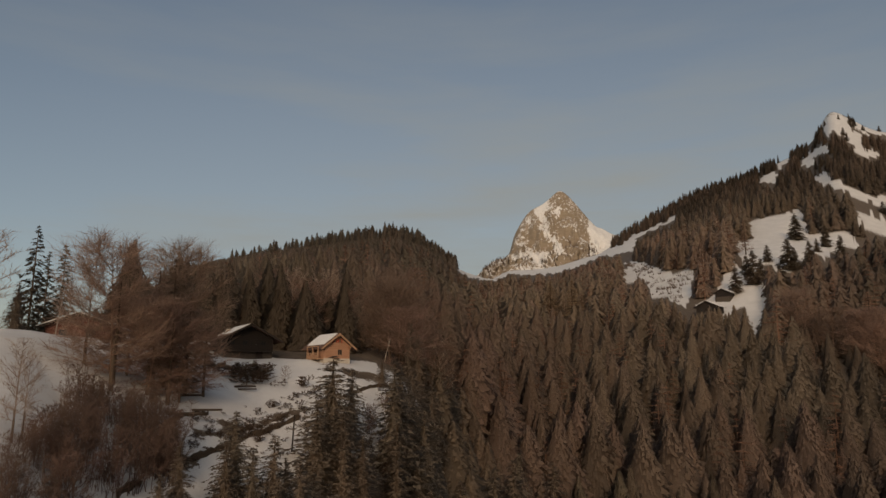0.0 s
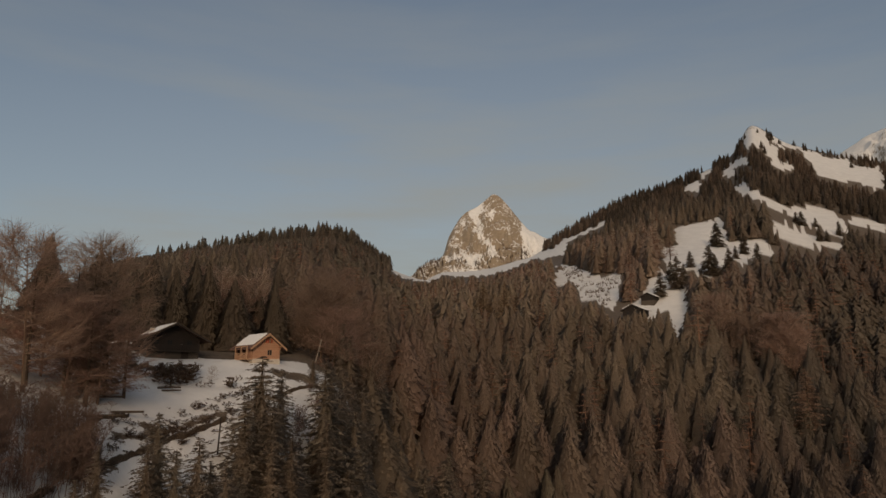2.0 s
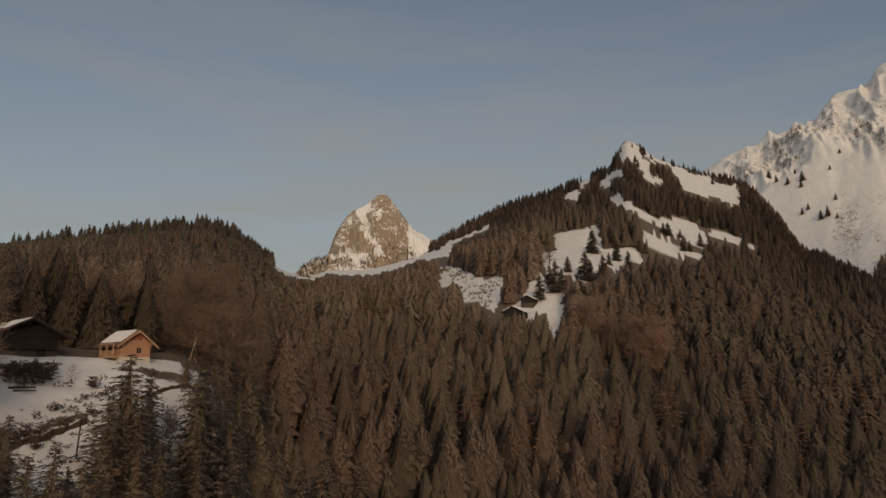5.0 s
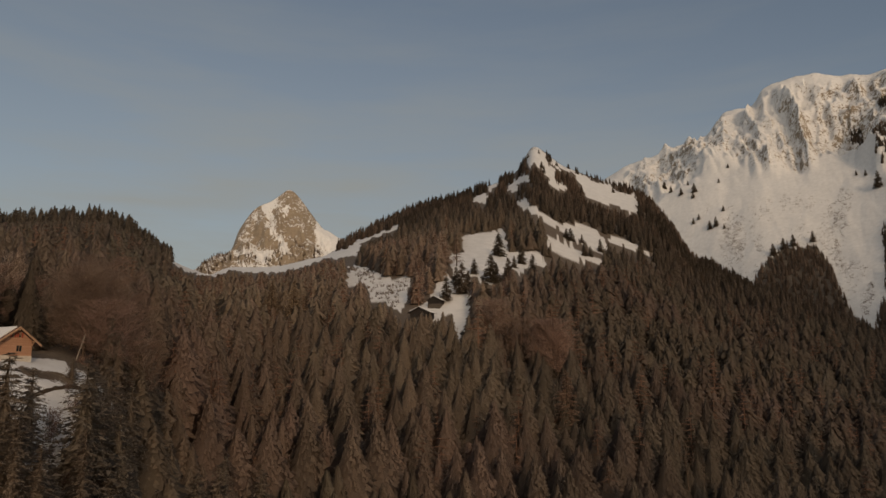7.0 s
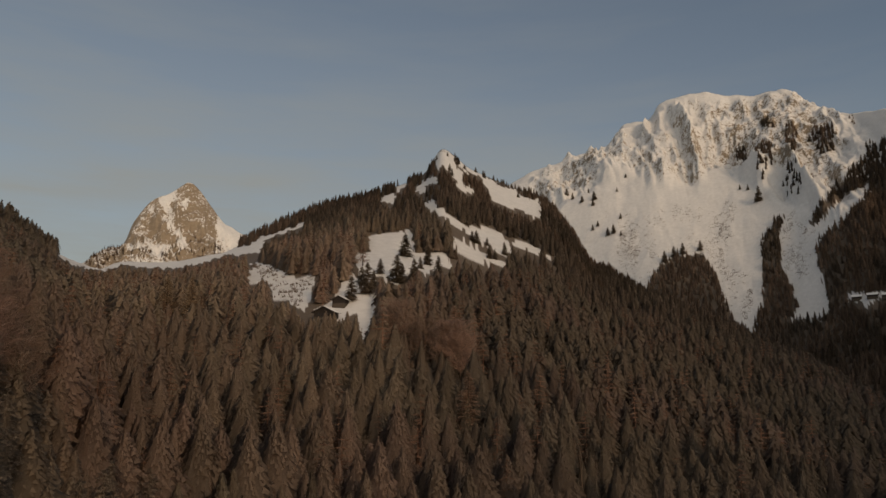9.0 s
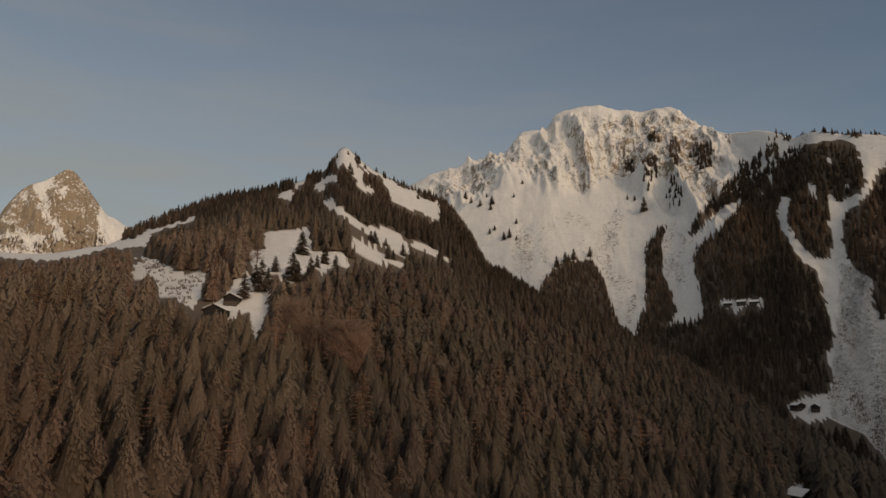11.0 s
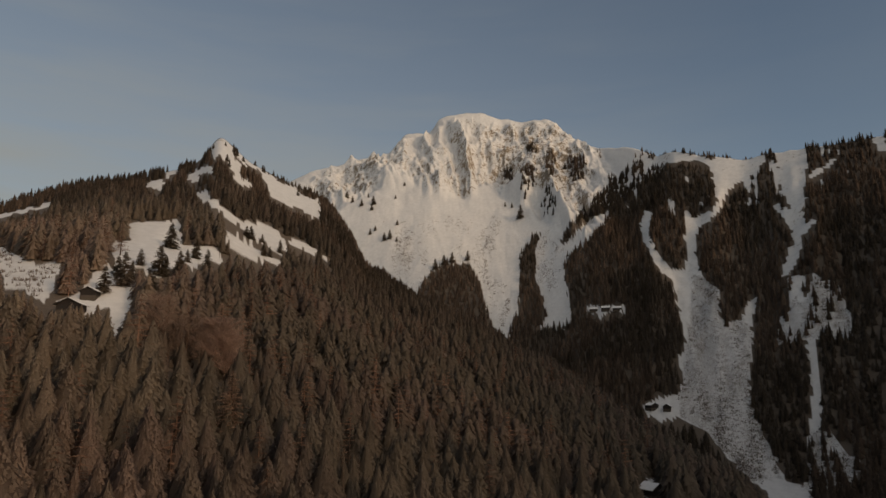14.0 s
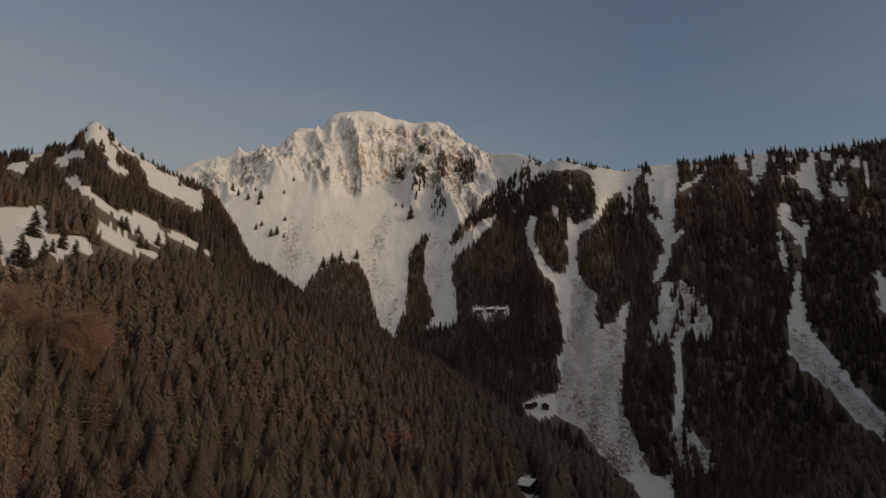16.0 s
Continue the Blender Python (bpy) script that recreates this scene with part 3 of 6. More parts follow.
WALL_OPEN["slot"] = [(76.63, 17.57), (78.75, 17.27), (78.74, 15.85), (78.48, 14.54), (78.25, 12.41), (78.38, 11.73), (79.05, 12.13), (78.80, 11.57), (78.11, 10.99), (77.84, 10.11), (77.57, 9.22), (77.14, 8.71), (76.89, 8.18), (76.44, 7.84), (76.30, 8.39), (76.84, 9.35), (77.35, 10.59), (77.23, 11.49), (76.96, 12.14), (76.34, 12.86), (76.25, 13.50), (76.85, 13.14), (77.31, 12.70), (77.34, 13.29), (76.88, 14.40), (76.57, 15.15), (76.79, 16.48)]
WALL_OPEN["slot_east"] = [(78.65, 15.15), (79.38, 15.57), (80.49, 16.07), (80.87, 16.52), (80.93, 17.30), (81.00, 16.50), (80.69, 15.83), (79.71, 15.40), (78.89, 14.86)]
WALL_OPEN["notch_a"] = [(83.21, 17.24), (83.96, 17.23), (84.07, 16.14), (83.57, 16.12), (83.29, 16.75)]
WALL_OPEN["notch_b"] = [(84.31, 16.54), (84.76, 17.50), (85.32, 17.42), (85.13, 15.79), (84.90, 15.44), (84.50, 16.00)]
WALL_OPEN["notch_c"] = [(86.96, 15.42), (87.51, 14.76), (87.68, 15.66), (88.12, 16.26), (88.33, 16.81), (88.78, 16.70), (88.73, 15.50), (88.83, 14.24), (89.04, 13.39), (88.75, 13.13), (88.39, 13.64), (87.85, 14.29), (87.34, 14.61)]
WALL_OPEN["notch_d"] = [(89.09, 16.48), (89.69, 16.75), (89.77, 16.17), (89.19, 15.97)]
WALL_OPEN["notch_e"] = [(89.49, 14.15), (89.79, 14.52), (90.25, 14.04), (90.59, 14.89), (90.60, 13.59), (90.37, 12.76), (90.03, 13.38), (89.52, 13.69)]
WALL_OPEN["notch_f"] = [(90.98, 15.77), (91.61, 15.94), (91.52, 15.11), (91.07, 15.31)]
WALL_OPEN["east_fork"] = [(85.79, 12.94), (86.23, 13.48), (86.66, 13.10), (86.60, 12.09), (86.92, 11.76), (87.23, 11.39), (87.59, 11.56), (87.80, 12.16), (87.89, 11.53), (87.57, 10.22), (87.38, 9.40), (87.00, 8.93), (87.05, 9.85), (86.75, 10.72), (86.42, 11.34), (86.07, 11.80), (85.94, 12.50)]
WALL_OPEN["east_thread"] = [(85.87, 11.74), (86.02, 10.36), (86.23, 8.86), (86.02, 8.16), (85.81, 8.85), (85.68, 9.97), (85.70, 11.50)]
WALL_OPEN["gully_east"] = [(86.57, 7.95), (87.14, 8.41), (86.89, 6.51), (87.11, 5.25), (87.36, 4.00), (87.97, 2.75), (88.74, 1.52), (89.63, -0.07), (90.53, -1.23), (91.65, -2.53), (91.46, -4.21), (90.42, -3.25), (89.46, -2.70), (88.65, -1.56), (88.22, -0.54), (87.47, 0.22), (86.39, 1.03), (85.74, 2.11), (85.69, 3.64), (85.95, 5.30), (86.21, 6.55)]
WALL_OPEN["scar_gully"] = [(77.60, 3.61), (78.27, 3.60), (78.14, 1.68), (78.20, -0.05), (77.91, -2.61), (77.84, -3.62), (77.13, -3.21), (77.53, -0.05), (77.60, 1.68)]
WALL_OPEN["hamlet"] = [(65.53, -1.65), (66.54, -1.07), (67.68, -0.84), (69.13, -0.75), (69.09, -1.82), (68.39, -2.57), (67.17, -2.80), (65.96, -2.58)]
WALL_OPEN["far_east"] = [(91.81, 7.78), (92.52, 7.12), (92.24, 4.57), (91.66, 5.08)]
WALL_OPEN["valley_farm"] = [(65.09, -6.97), (66.16, -7.12), (67.02, -8.12), (67.78, -8.93), (65.67, -8.97), (65.25, -7.98)]
WALL_OPEN["valley_farm_low"] = [(68.54, -8.42), (69.30, -8.15), (69.88, -8.88), (68.53, -8.91)]
FAR_WOOD = {}
FAR_WOOD["bowl_copse"] = [(47.70, 7.54), (48.50, 8.86), (49.02, 9.52), (50.07, 9.80), (51.13, 9.80), (51.89, 9.89), (52.46, 9.13), (52.83, 8.23), (53.19, 6.96), (53.55, 5.46), (54.19, 4.39), (55.43, 3.46), (53.77, 0.94), (47.71, 4.64)]
FAR_WOOD["rib_copse"] = [(56.26, 9.50), (56.38, 10.44), (56.78, 11.13), (57.27, 11.77), (57.85, 12.23), (58.18, 12.36), (57.98, 11.75), (57.53, 11.07), (57.64, 9.94), (57.47, 8.78), (57.77, 7.84), (58.20, 6.67), (58.32, 5.74), (58.06, 5.05), (57.79, 3.67), (57.24, 1.84), (54.72, 2.31), (55.50, 4.38), (55.99, 5.54), (56.16, 6.93), (56.28, 8.33)]
FAR_WOOD["wall_west"] = [(60.02, 9.64), (60.28, 10.56), (60.99, 10.95), (62.41, 11.77), (62.91, 12.67), (63.84, 12.90), (65.23, 13.27), (67.46, 13.13), (71.70, 12.17), (70.76, -0.83), (61.87, -0.86), (56.53, 0.93), (57.94, 2.20), (59.11, 3.11), (59.87, 4.10), (60.37, 5.47), (60.21, 7.32), (59.98, 8.71)]
FAR_WOOD["wall_rib"] = [(64.06, 15.57), (64.85, 16.48), (65.60, 17.25), (66.35, 18.24), (66.80, 18.68), (67.33, 18.38), (67.90, 17.99), (68.97, 17.11), (70.64, 17.34), (71.56, 16.78), (72.46, 15.90), (72.22, 10.86), (64.74, 11.10), (64.28, 12.05), (63.83, 13.93)]
FAR_WOOD["cliff_a"] = [(56.50, 17.58), (56.95, 18.12), (57.67, 17.63), (57.79, 16.70), (57.22, 15.56), (56.87, 14.78), (56.47, 16.05)]
FAR_WOOD["cliff_b"] = [(58.52, 15.65), (59.07, 16.23), (59.57, 15.47), (59.57, 14.31), (58.98, 13.59), (57.99, 13.81), (58.26, 14.82)]
FAR_WOOD["cliff_c"] = [(60.26, 17.46), (60.82, 18.35), (62.05, 18.27), (62.25, 17.57), (61.24, 17.13)]
FAR_WOOD["cliff_d"] = [(60.76, 16.98), (62.00, 17.18), (61.73, 16.46), (60.83, 16.42)]
FAR_WOOD["cliff_e"] = [(58.77, 18.87), (59.45, 19.06), (59.54, 17.55), (59.13, 16.55), (58.82, 17.49)]
FAR_WOOD["cliff_f"] = [(57.13, 19.31), (57.68, 19.75), (57.81, 19.01), (57.46, 18.79)]
FAR_WOOD["cliff_g"] = [(63.94, 16.73), (64.51, 17.05), (64.61, 15.41), (64.19, 14.43), (63.43, 13.79), (62.49, 13.57), (61.05, 12.30), (60.27, 11.40), (59.52, 11.43), (60.12, 12.43), (61.09, 13.45), (62.29, 14.32), (63.03, 15.19), (63.75, 15.61)]
FAR_WOOD["cliff_h"] = [(62.91, 18.62), (63.45, 19.08), (63.94, 18.64), (63.17, 18.19)]
FAR_WOOD["cliff_k"] = [(55.00, 17.72), (55.73, 17.89), (55.85, 16.77), (55.27, 16.55)]
FAR_WOOD["horn_west"] = [(3.05, 8.67), (3.54, 9.60), (4.14, 10.16), (5.41, 10.43), (5.89, 9.91), (5.37, 9.44), (4.57, 8.79), (3.82, 8.52)]
FAR_WOOD["horn_strip"] = [(5.97, 9.87), (6.74, 10.24), (7.45, 10.46), (7.58, 9.78), (7.13, 9.31), (6.02, 9.23)]
FAR_WOOD["horn_mid"] = [(8.74, 10.29), (9.02, 10.97), (9.55, 11.14), (9.81, 10.45), (9.46, 9.46), (8.48, 9.31), (8.24, 9.78)]
FAR_WOOD["horn_east"] = [(10.06, 10.43), (10.27, 11.19), (10.79, 11.59), (11.30, 11.00), (11.69, 10.31), (11.46, 9.80), (10.34, 9.51)]
FAR_WOOD["horn_far"] = [(11.76, 10.53), (12.46, 11.16), (12.77, 10.37), (12.10, 10.02)]
SPARSE = {}
SPARSE["wall_high"] = [(64.06, 15.57), (66.35, 18.24), (66.80, 18.68), (68.97, 17.11), (71.56, 16.78), (72.36, 15.90), (72.07, 13.63), (69.66, 12.82), (69.39, 9.11), (67.34, 10.80), (64.77, 12.51)]
SPARSE["scar"] = [(78.38, 7.93), (79.89, 7.19), (80.41, 5.11), (80.60, 3.28), (77.96, 3.34), (75.51, 2.94), (75.85, 4.36), (76.57, 5.68), (77.89, 6.17)]
SPARSE["scar_foot"] = [(77.03, -3.46), (78.19, -2.60), (78.59, -3.44), (79.11, -4.66), (80.00, -5.04), (79.90, -6.34), (77.89, -7.22), (76.38, -7.28), (76.92, -5.13)]
SPARSE["pocket_a"] = [(83.85, 15.52), (85.13, 15.36), (85.23, 14.71), (84.20, 14.83)]
SPARSE["pocket_b"] = [(85.40, 17.03), (86.08, 16.93), (86.02, 14.61), (85.31, 14.70)]
SPARSE["pocket_c"] = [(86.84, 16.61), (87.22, 16.56), (87.08, 15.11), (86.70, 15.16)]
SPARSE["pocket_d"] = [(79.92, 14.63), (80.73, 15.21), (80.94, 14.66), (80.12, 13.95)]
SPARSE["pocket_e"] = [(91.46, 12.25), (91.87, 12.19), (91.65, 11.41), (91.38, 11.53)]
SPARSE["scar_top"] = [(76.75, 7.92), (77.82, 7.87), (77.65, 5.20), (76.74, 5.59)]
SCRUB = {}
SCRUB["bank"] = [(14.61, 8.65), (15.28, 9.50), (16.26, 9.63), (16.89, 9.47), (17.64, 9.04), (18.56, 8.70), (19.84, 8.64), (20.01, 9.20), (20.77, 8.39), (19.97, 7.72), (19.88, 6.34), (19.62, 5.78), (18.65, 6.31), (17.95, 6.89), (17.52, 6.42), (17.11, 6.73), (16.70, 7.86), (15.96, 8.34), (15.36, 7.82), (14.91, 8.03)]
SCRUB["bowl"] = [(52.98, 13.32), (54.67, 13.38), (54.80, 12.58), (53.26, 12.51)]
SCRUB["bowl_mid"] = [(53.20, 11.57), (54.17, 11.89), (54.77, 10.70), (54.00, 10.15), (53.33, 10.49)]
SCRUB["bowl_west"] = [(45.27, 11.66), (46.95, 11.96), (47.30, 10.17), (45.96, 10.25)]
SCRUB["bowl_foot"] = [(46.49, 9.88), (48.16, 9.70), (48.83, 8.20), (47.60, 7.91)]
SCRUB["bowl_crack"] = [(53.04, 9.78), (53.89, 9.30), (55.04, 7.41), (55.47, 5.54), (54.52, 4.62), (53.66, 6.49)]
SCRUB["gully"] = [(69.08, 3.12), (73.93, 3.51), (73.40, -0.92), (74.17, -3.51), (74.96, -6.02), (75.25, -6.75), (73.05, -6.98), (71.21, -4.92), (69.31, -3.00), (68.22, -2.35), (68.27, -0.93), (68.72, 0.41)]
SCRUB["gully_foot"] = [(69.03, -0.93), (73.35, -1.01), (74.17, -3.51), (74.96, -6.02), (75.25, -6.75), (73.05, -6.98), (71.21, -4.92), (69.31, -3.00)]
SCRUB["scar"] = [(78.38, 7.93), (79.89, 7.19), (80.41, 5.11), (80.60, 3.28), (77.96, 3.34), (75.51, 2.94), (75.85, 4.36), (76.57, 5.68), (77.89, 6.17)]
SCRUB["scar_foot"] = [(77.03, -3.46), (78.19, -2.60), (78.59, -3.44), (79.11, -4.66), (80.00, -5.04), (79.90, -6.34), (77.89, -7.22), (76.38, -7.28), (76.92, -5.13)]
SCRUB["gully_east"] = [(85.88, 3.64), (87.68, 2.35), (89.21, -0.07), (90.49, -1.61), (91.58, -3.10), (91.46, -4.21), (90.42, -3.25), (88.65, -1.56), (87.47, 0.22), (85.74, 2.11)]
SCRUB["rib_side"] = [(58.22, 12.03), (59.41, 12.22), (60.05, 10.57), (59.51, 8.26), (58.78, 7.35), (57.88, 8.30), (57.70, 10.17)]
SCRUB["bowl_wide"] = [(44.5, 13.5), (53.5, 13.2), (55.5, 10.0), (55.0, 6.0), (52.0, 4.0), (46.0, 8.5)]
SCRUB["gully_high"] = [(70.0, 8.5), (72.5, 8.0), (74.2, 3.0), (69.0, 2.6)]
SCRUB_THIN = {"bowl_wide": 0.3, "gully_high": 0.4, "gully": 0.7, "gully_foot": 0.6}
COULOIR = {}
COULOIR["horn_couloir"] = [(7.78, 14.24), (9.06, 15.11), (9.03, 14.36), (8.57, 13.79), (8.90, 13.25), (9.24, 12.62), (9.11, 12.08), (9.65, 11.55), (10.06, 11.13), (9.94, 10.46), (9.62, 10.13), (9.45, 10.87), (9.06, 11.64), (8.61, 12.04), (8.65, 12.66), (8.18, 13.41)]
COULOIR["horn_vein"] = [(9.51, 13.52), (9.75, 14.43), (10.00, 14.45), (9.91, 13.29)]
COULOIR["horn_thread"] = [(6.96, 13.64), (7.67, 12.92), (7.87, 12.50), (7.43, 12.90)]
COULOIR["horn_apron"] = [(7.27, 10.71), (8.82, 10.83), (8.77, 9.86), (8.26, 9.47), (7.49, 9.94)]
COULOIR["horn_field"] = [(12.11, 12.57), (12.99, 12.54), (13.54, 12.22), (14.18, 11.80), (14.22, 11.08), (13.90, 10.52), (13.26, 10.12), (12.93, 10.65), (12.76, 11.31), (12.24, 11.95)]
COULOIR["horn_sill"] = [(5.76, 10.50), (7.26, 10.80), (7.29, 10.45), (5.96, 10.00)]
CLEARINGS = {}
# Lone trees: bearing, angle of height of the foot and of the tip.
MEADOW_TREES = [(30.20, 18.09, 18.64), (30.44, 18.46, 18.88), (31.38, 18.78, 19.15), (32.07, 18.45, 18.92), (32.37, 18.12, 18.59), (32.85, 17.70, 18.12), (29.80, 17.67, 18.22), (31.57, 17.62, 18.18), (31.13, 17.15, 17.81), (33.83, 17.45, 17.87), (34.61, 16.93, 17.30), (36.64, 16.04, 16.46), (27.75, 10.42, 12.45), (27.06, 8.20, 10.56), (25.68, 8.94, 10.26), (24.62, 7.34, 9.96), (28.53, 8.21, 10.28), (30.58, 8.59, 10.57), (29.67, 9.72, 11.42), (26.62, 5.21, 8.48), (23.32, 6.76, 8.81), (29.05, 9.44, 10.48), (34.72, 11.29, 12.00), (33.81, 11.49, 12.62), (33.47, 11.73, 12.58), (34.89, 10.25, 11.48), (35.37, 10.15, 11.09), (36.18, 10.52, 11.64), (24.14, 8.03, 9.53), (25.13, 7.91, 9.31), (27.49, 8.30, 9.90), (38.07, 15.25, 15.90), (37.44, 15.27, 15.73), (35.77, 16.34, 16.76), (31.77, 17.15, 17.80), (25.96, 12.42, 12.85)]
BOWL_TREES = [(41.55, 15.26, 15.87), (42.04, 14.91, 15.47), (42.81, 14.61, 15.21), (43.82, 14.77, 15.52), (43.69, 14.30, 14.91), (43.37, 15.37, 15.74), (43.58, 12.28, 12.80), (44.01, 12.62, 13.09), (44.79, 11.79, 12.50), (45.26, 11.94, 12.74), (45.87, 13.12, 13.59), (56.41, 13.58, 14.79), (55.71, 14.49, 14.95), (55.13, 14.64, 15.06), (60.31, 17.51, 18.06), (45.84, 11.76, 12.18), (49.88, 9.80, 10.65), (50.55, 9.99, 10.93), (51.90, 10.17, 11.02), (49.12, 9.42, 10.37), (45.70, 15.33, 15.70), (46.46, 16.37, 16.70)]
# Worn, stony ground beside the track and under the chalets.
EARTH = {}
EARTH["chalet_bank"] = [(-10.2, 117), (-7.5, 115), (-4.6, 117), (-4.2, 120), (-8, 120.5)]
EARTH["track_bank"] = [(-19, 84), (-15.5, 90), (-12.5, 97), (-11, 99), (-12.4, 100), (-16, 93), (-19.2, 87)]
EARTH["track_bank_low"] = [(-22, 74), (-18.6, 79), (-19, 82), (-21.5, 79)]
EARTH["dark_yard"] = [(-20, 113), (-14.6, 114), (-14.4, 117), (-20.2, 116)]
CLEARINGS["chalet_meadow"] = [(-60, 20), (-60, 600), (-28.5, 600), (-27.5, 320), (-26.5, 150), (-24, 128), (-20, 134), (-15, 133), (-13, 128), (-11, 126.5), (-9, 131), (-5.5, 130), (-2.2, 131), (-1.6, 126), (-3, 115), (-5, 104), (-6.5, 94), (-8.5, 84), (-12.5, 72), (-16, 60), (-16, 20)]
# trodden snow round the huts
YARD = [(20.9, 356), (23.2, 352), (23.4, 405), (21.3, 392)]


def mesh_object(name, verts, faces, material, smooth_shade=False):
    """An object from arrays of places and of triangles or quads."""
    me = bpy.data.meshes.new(name)
    faces = np.asarray(faces)
    n = faces.shape[1]
    me.vertices.add(len(verts))
    me.vertices.foreach_set("co", np.asarray(verts, np.float32).ravel())
    me.loops.add(faces.size)
    me.loops.foreach_set("vertex_index", faces.ravel().astype(np.int32))
    me.polygons.add(len(faces))
    me.polygons.foreach_set("loop_start", np.arange(0, faces.size, n, dtype=np.int32))
    me.polygons.foreach_set("use_smooth", np.full(len(faces), smooth_shade))
    me.update(calc_edges=True)
    me.materials.append(material)
    return new(name, me)


def any_inside(patches, az, r):
    hit = np.zeros(az.shape, bool)
    for p in patches:
        a = np.array(p)
        near = (az >= a[:, 0].min()) & (az <= a[:, 0].max()) & (r >= a[:, 1].min()) & (r <= a[:, 1].max())
        if near.any():
            k = np.where(near)[0]
            hit[k] |= inside(p, az[k], r[k])
    return hit


def ragged(az, r):
    """The plan place from which wood and clearing are told, shifted to and fro so that their edges are uneven."""
    x, y = r * np.sin(np.radians(az)), r * np.cos(np.radians(az))
    size = 3 + 22 * smooth(250, 1100, r)
    push = 5 + 22 * smooth(250, 1100, r)
    stray = smooth(600, 1200, r)
    across = (fbm(x / size, y / size, 81, 3) - 0.5) * push + (vnoise(x / 9, y / 9, 101) - 0.5) * 26 * stray
    along = (fbm(x / size, y / size, 85, 3) - 0.5) * push + (vnoise(x / 9, y / 9, 102) - 0.5) * 46 * stray
    return az + np.degrees(across / np.maximum(r, 40)), r + along


def uneven(az, up):
    """Bearing and angle of height, shifted to and fro so that the edges of woods are uneven."""
    return az + (fbm(az / 0.22, up / 0.22, 81, 3) - 0.5) * 0.55, up + (fbm(az / 0.22, up / 0.22, 85, 3) - 0.5) * 0.45


def angle_up(r, z):
    return np.degrees(np.arctan2(z, r))


def spot(az, up, r0, r1):
    """Distance at which the ground, at that bearing, first reaches the angle of height up."""
    r = np.arange(r0, r1, 2.0)
    seen = angle_up(r, ground(np.full(r.shape, az), r))
    return float(r[np.argmax(seen >= up)])


def in_patches(patches, az, up):
    return any_inside(patches.values(), *uneven(az, up))


def is_open(az, r, z=None):
    """Whether a point of the slopes, at the ground or z metres high, lies before open ground."""
    up = angle_up(r, ground(az, r) if z is None else z)
    near = r < line_at(RIDGE, az)[0] + 14
    hit = any_inside(CLEARINGS.values(), *ragged(az, r))
    k = np.where(near & (r > 230) & (az > 1) & (az < 48))[0]
    hit[k] |= in_patches(HILL_OPEN, az[k], up[k])
    k = np.where((~near & (r > 700) & (az > 55)) | (az > 62))[0]
    hit[k] |= in_patches(WALL_OPEN, az[k], up[k])
    return hit


def is_wooded(az, r):
    ridge, _ = line_at(RIDGE, az)
    foot, _ = line_at(FOOT, az)
    crest, _ = line_at(CREST, az)
    up = angle_up(r, ground(az, r))
    near = r < ridge + 12
    back = (r >= ridge + 12) & (r < np.minimum(ridge + 80, foot - 60)) & ((az < 1.5) | (az > 14)) & ((az < 30) | (az > 32.5))
    wall = (r >= foot - 60) & (r < crest + 25) & (az > 68)
    wall |= (r >= foot - 60) & (az > 57) & (up < 4.5)
    # small snowy gaps high on the valley wall
    gaps = ridged(az / 1.1, r / 150, 95, 3) + 0.17 * smooth(-260, -20, r - crest)
    wall &= gaps < 0.985
    wood = near | back | wall
    k = np.where(~near & (r > foot - 60) & (r < crest + 10))[0]
    wood[k] |= in_patches(FAR_WOOD, az[k], up[k])
    wood &= ~is_open(az, r)
    # streaks of trees run down the fall line
    streak = 0.55 * vnoise(az / 0.8 + r / 300, r / 80, 97) + 0.45 * vnoise(az / 0.3, r / 30, 98)
    k = np.where((~near) & (az > 60))[0]
    wood[k] &= ~in_patches(SPARSE, az[k], up[k]) | (streak[k] > np.where(az[k] > 76, 0.5, 0.34))
    return wood


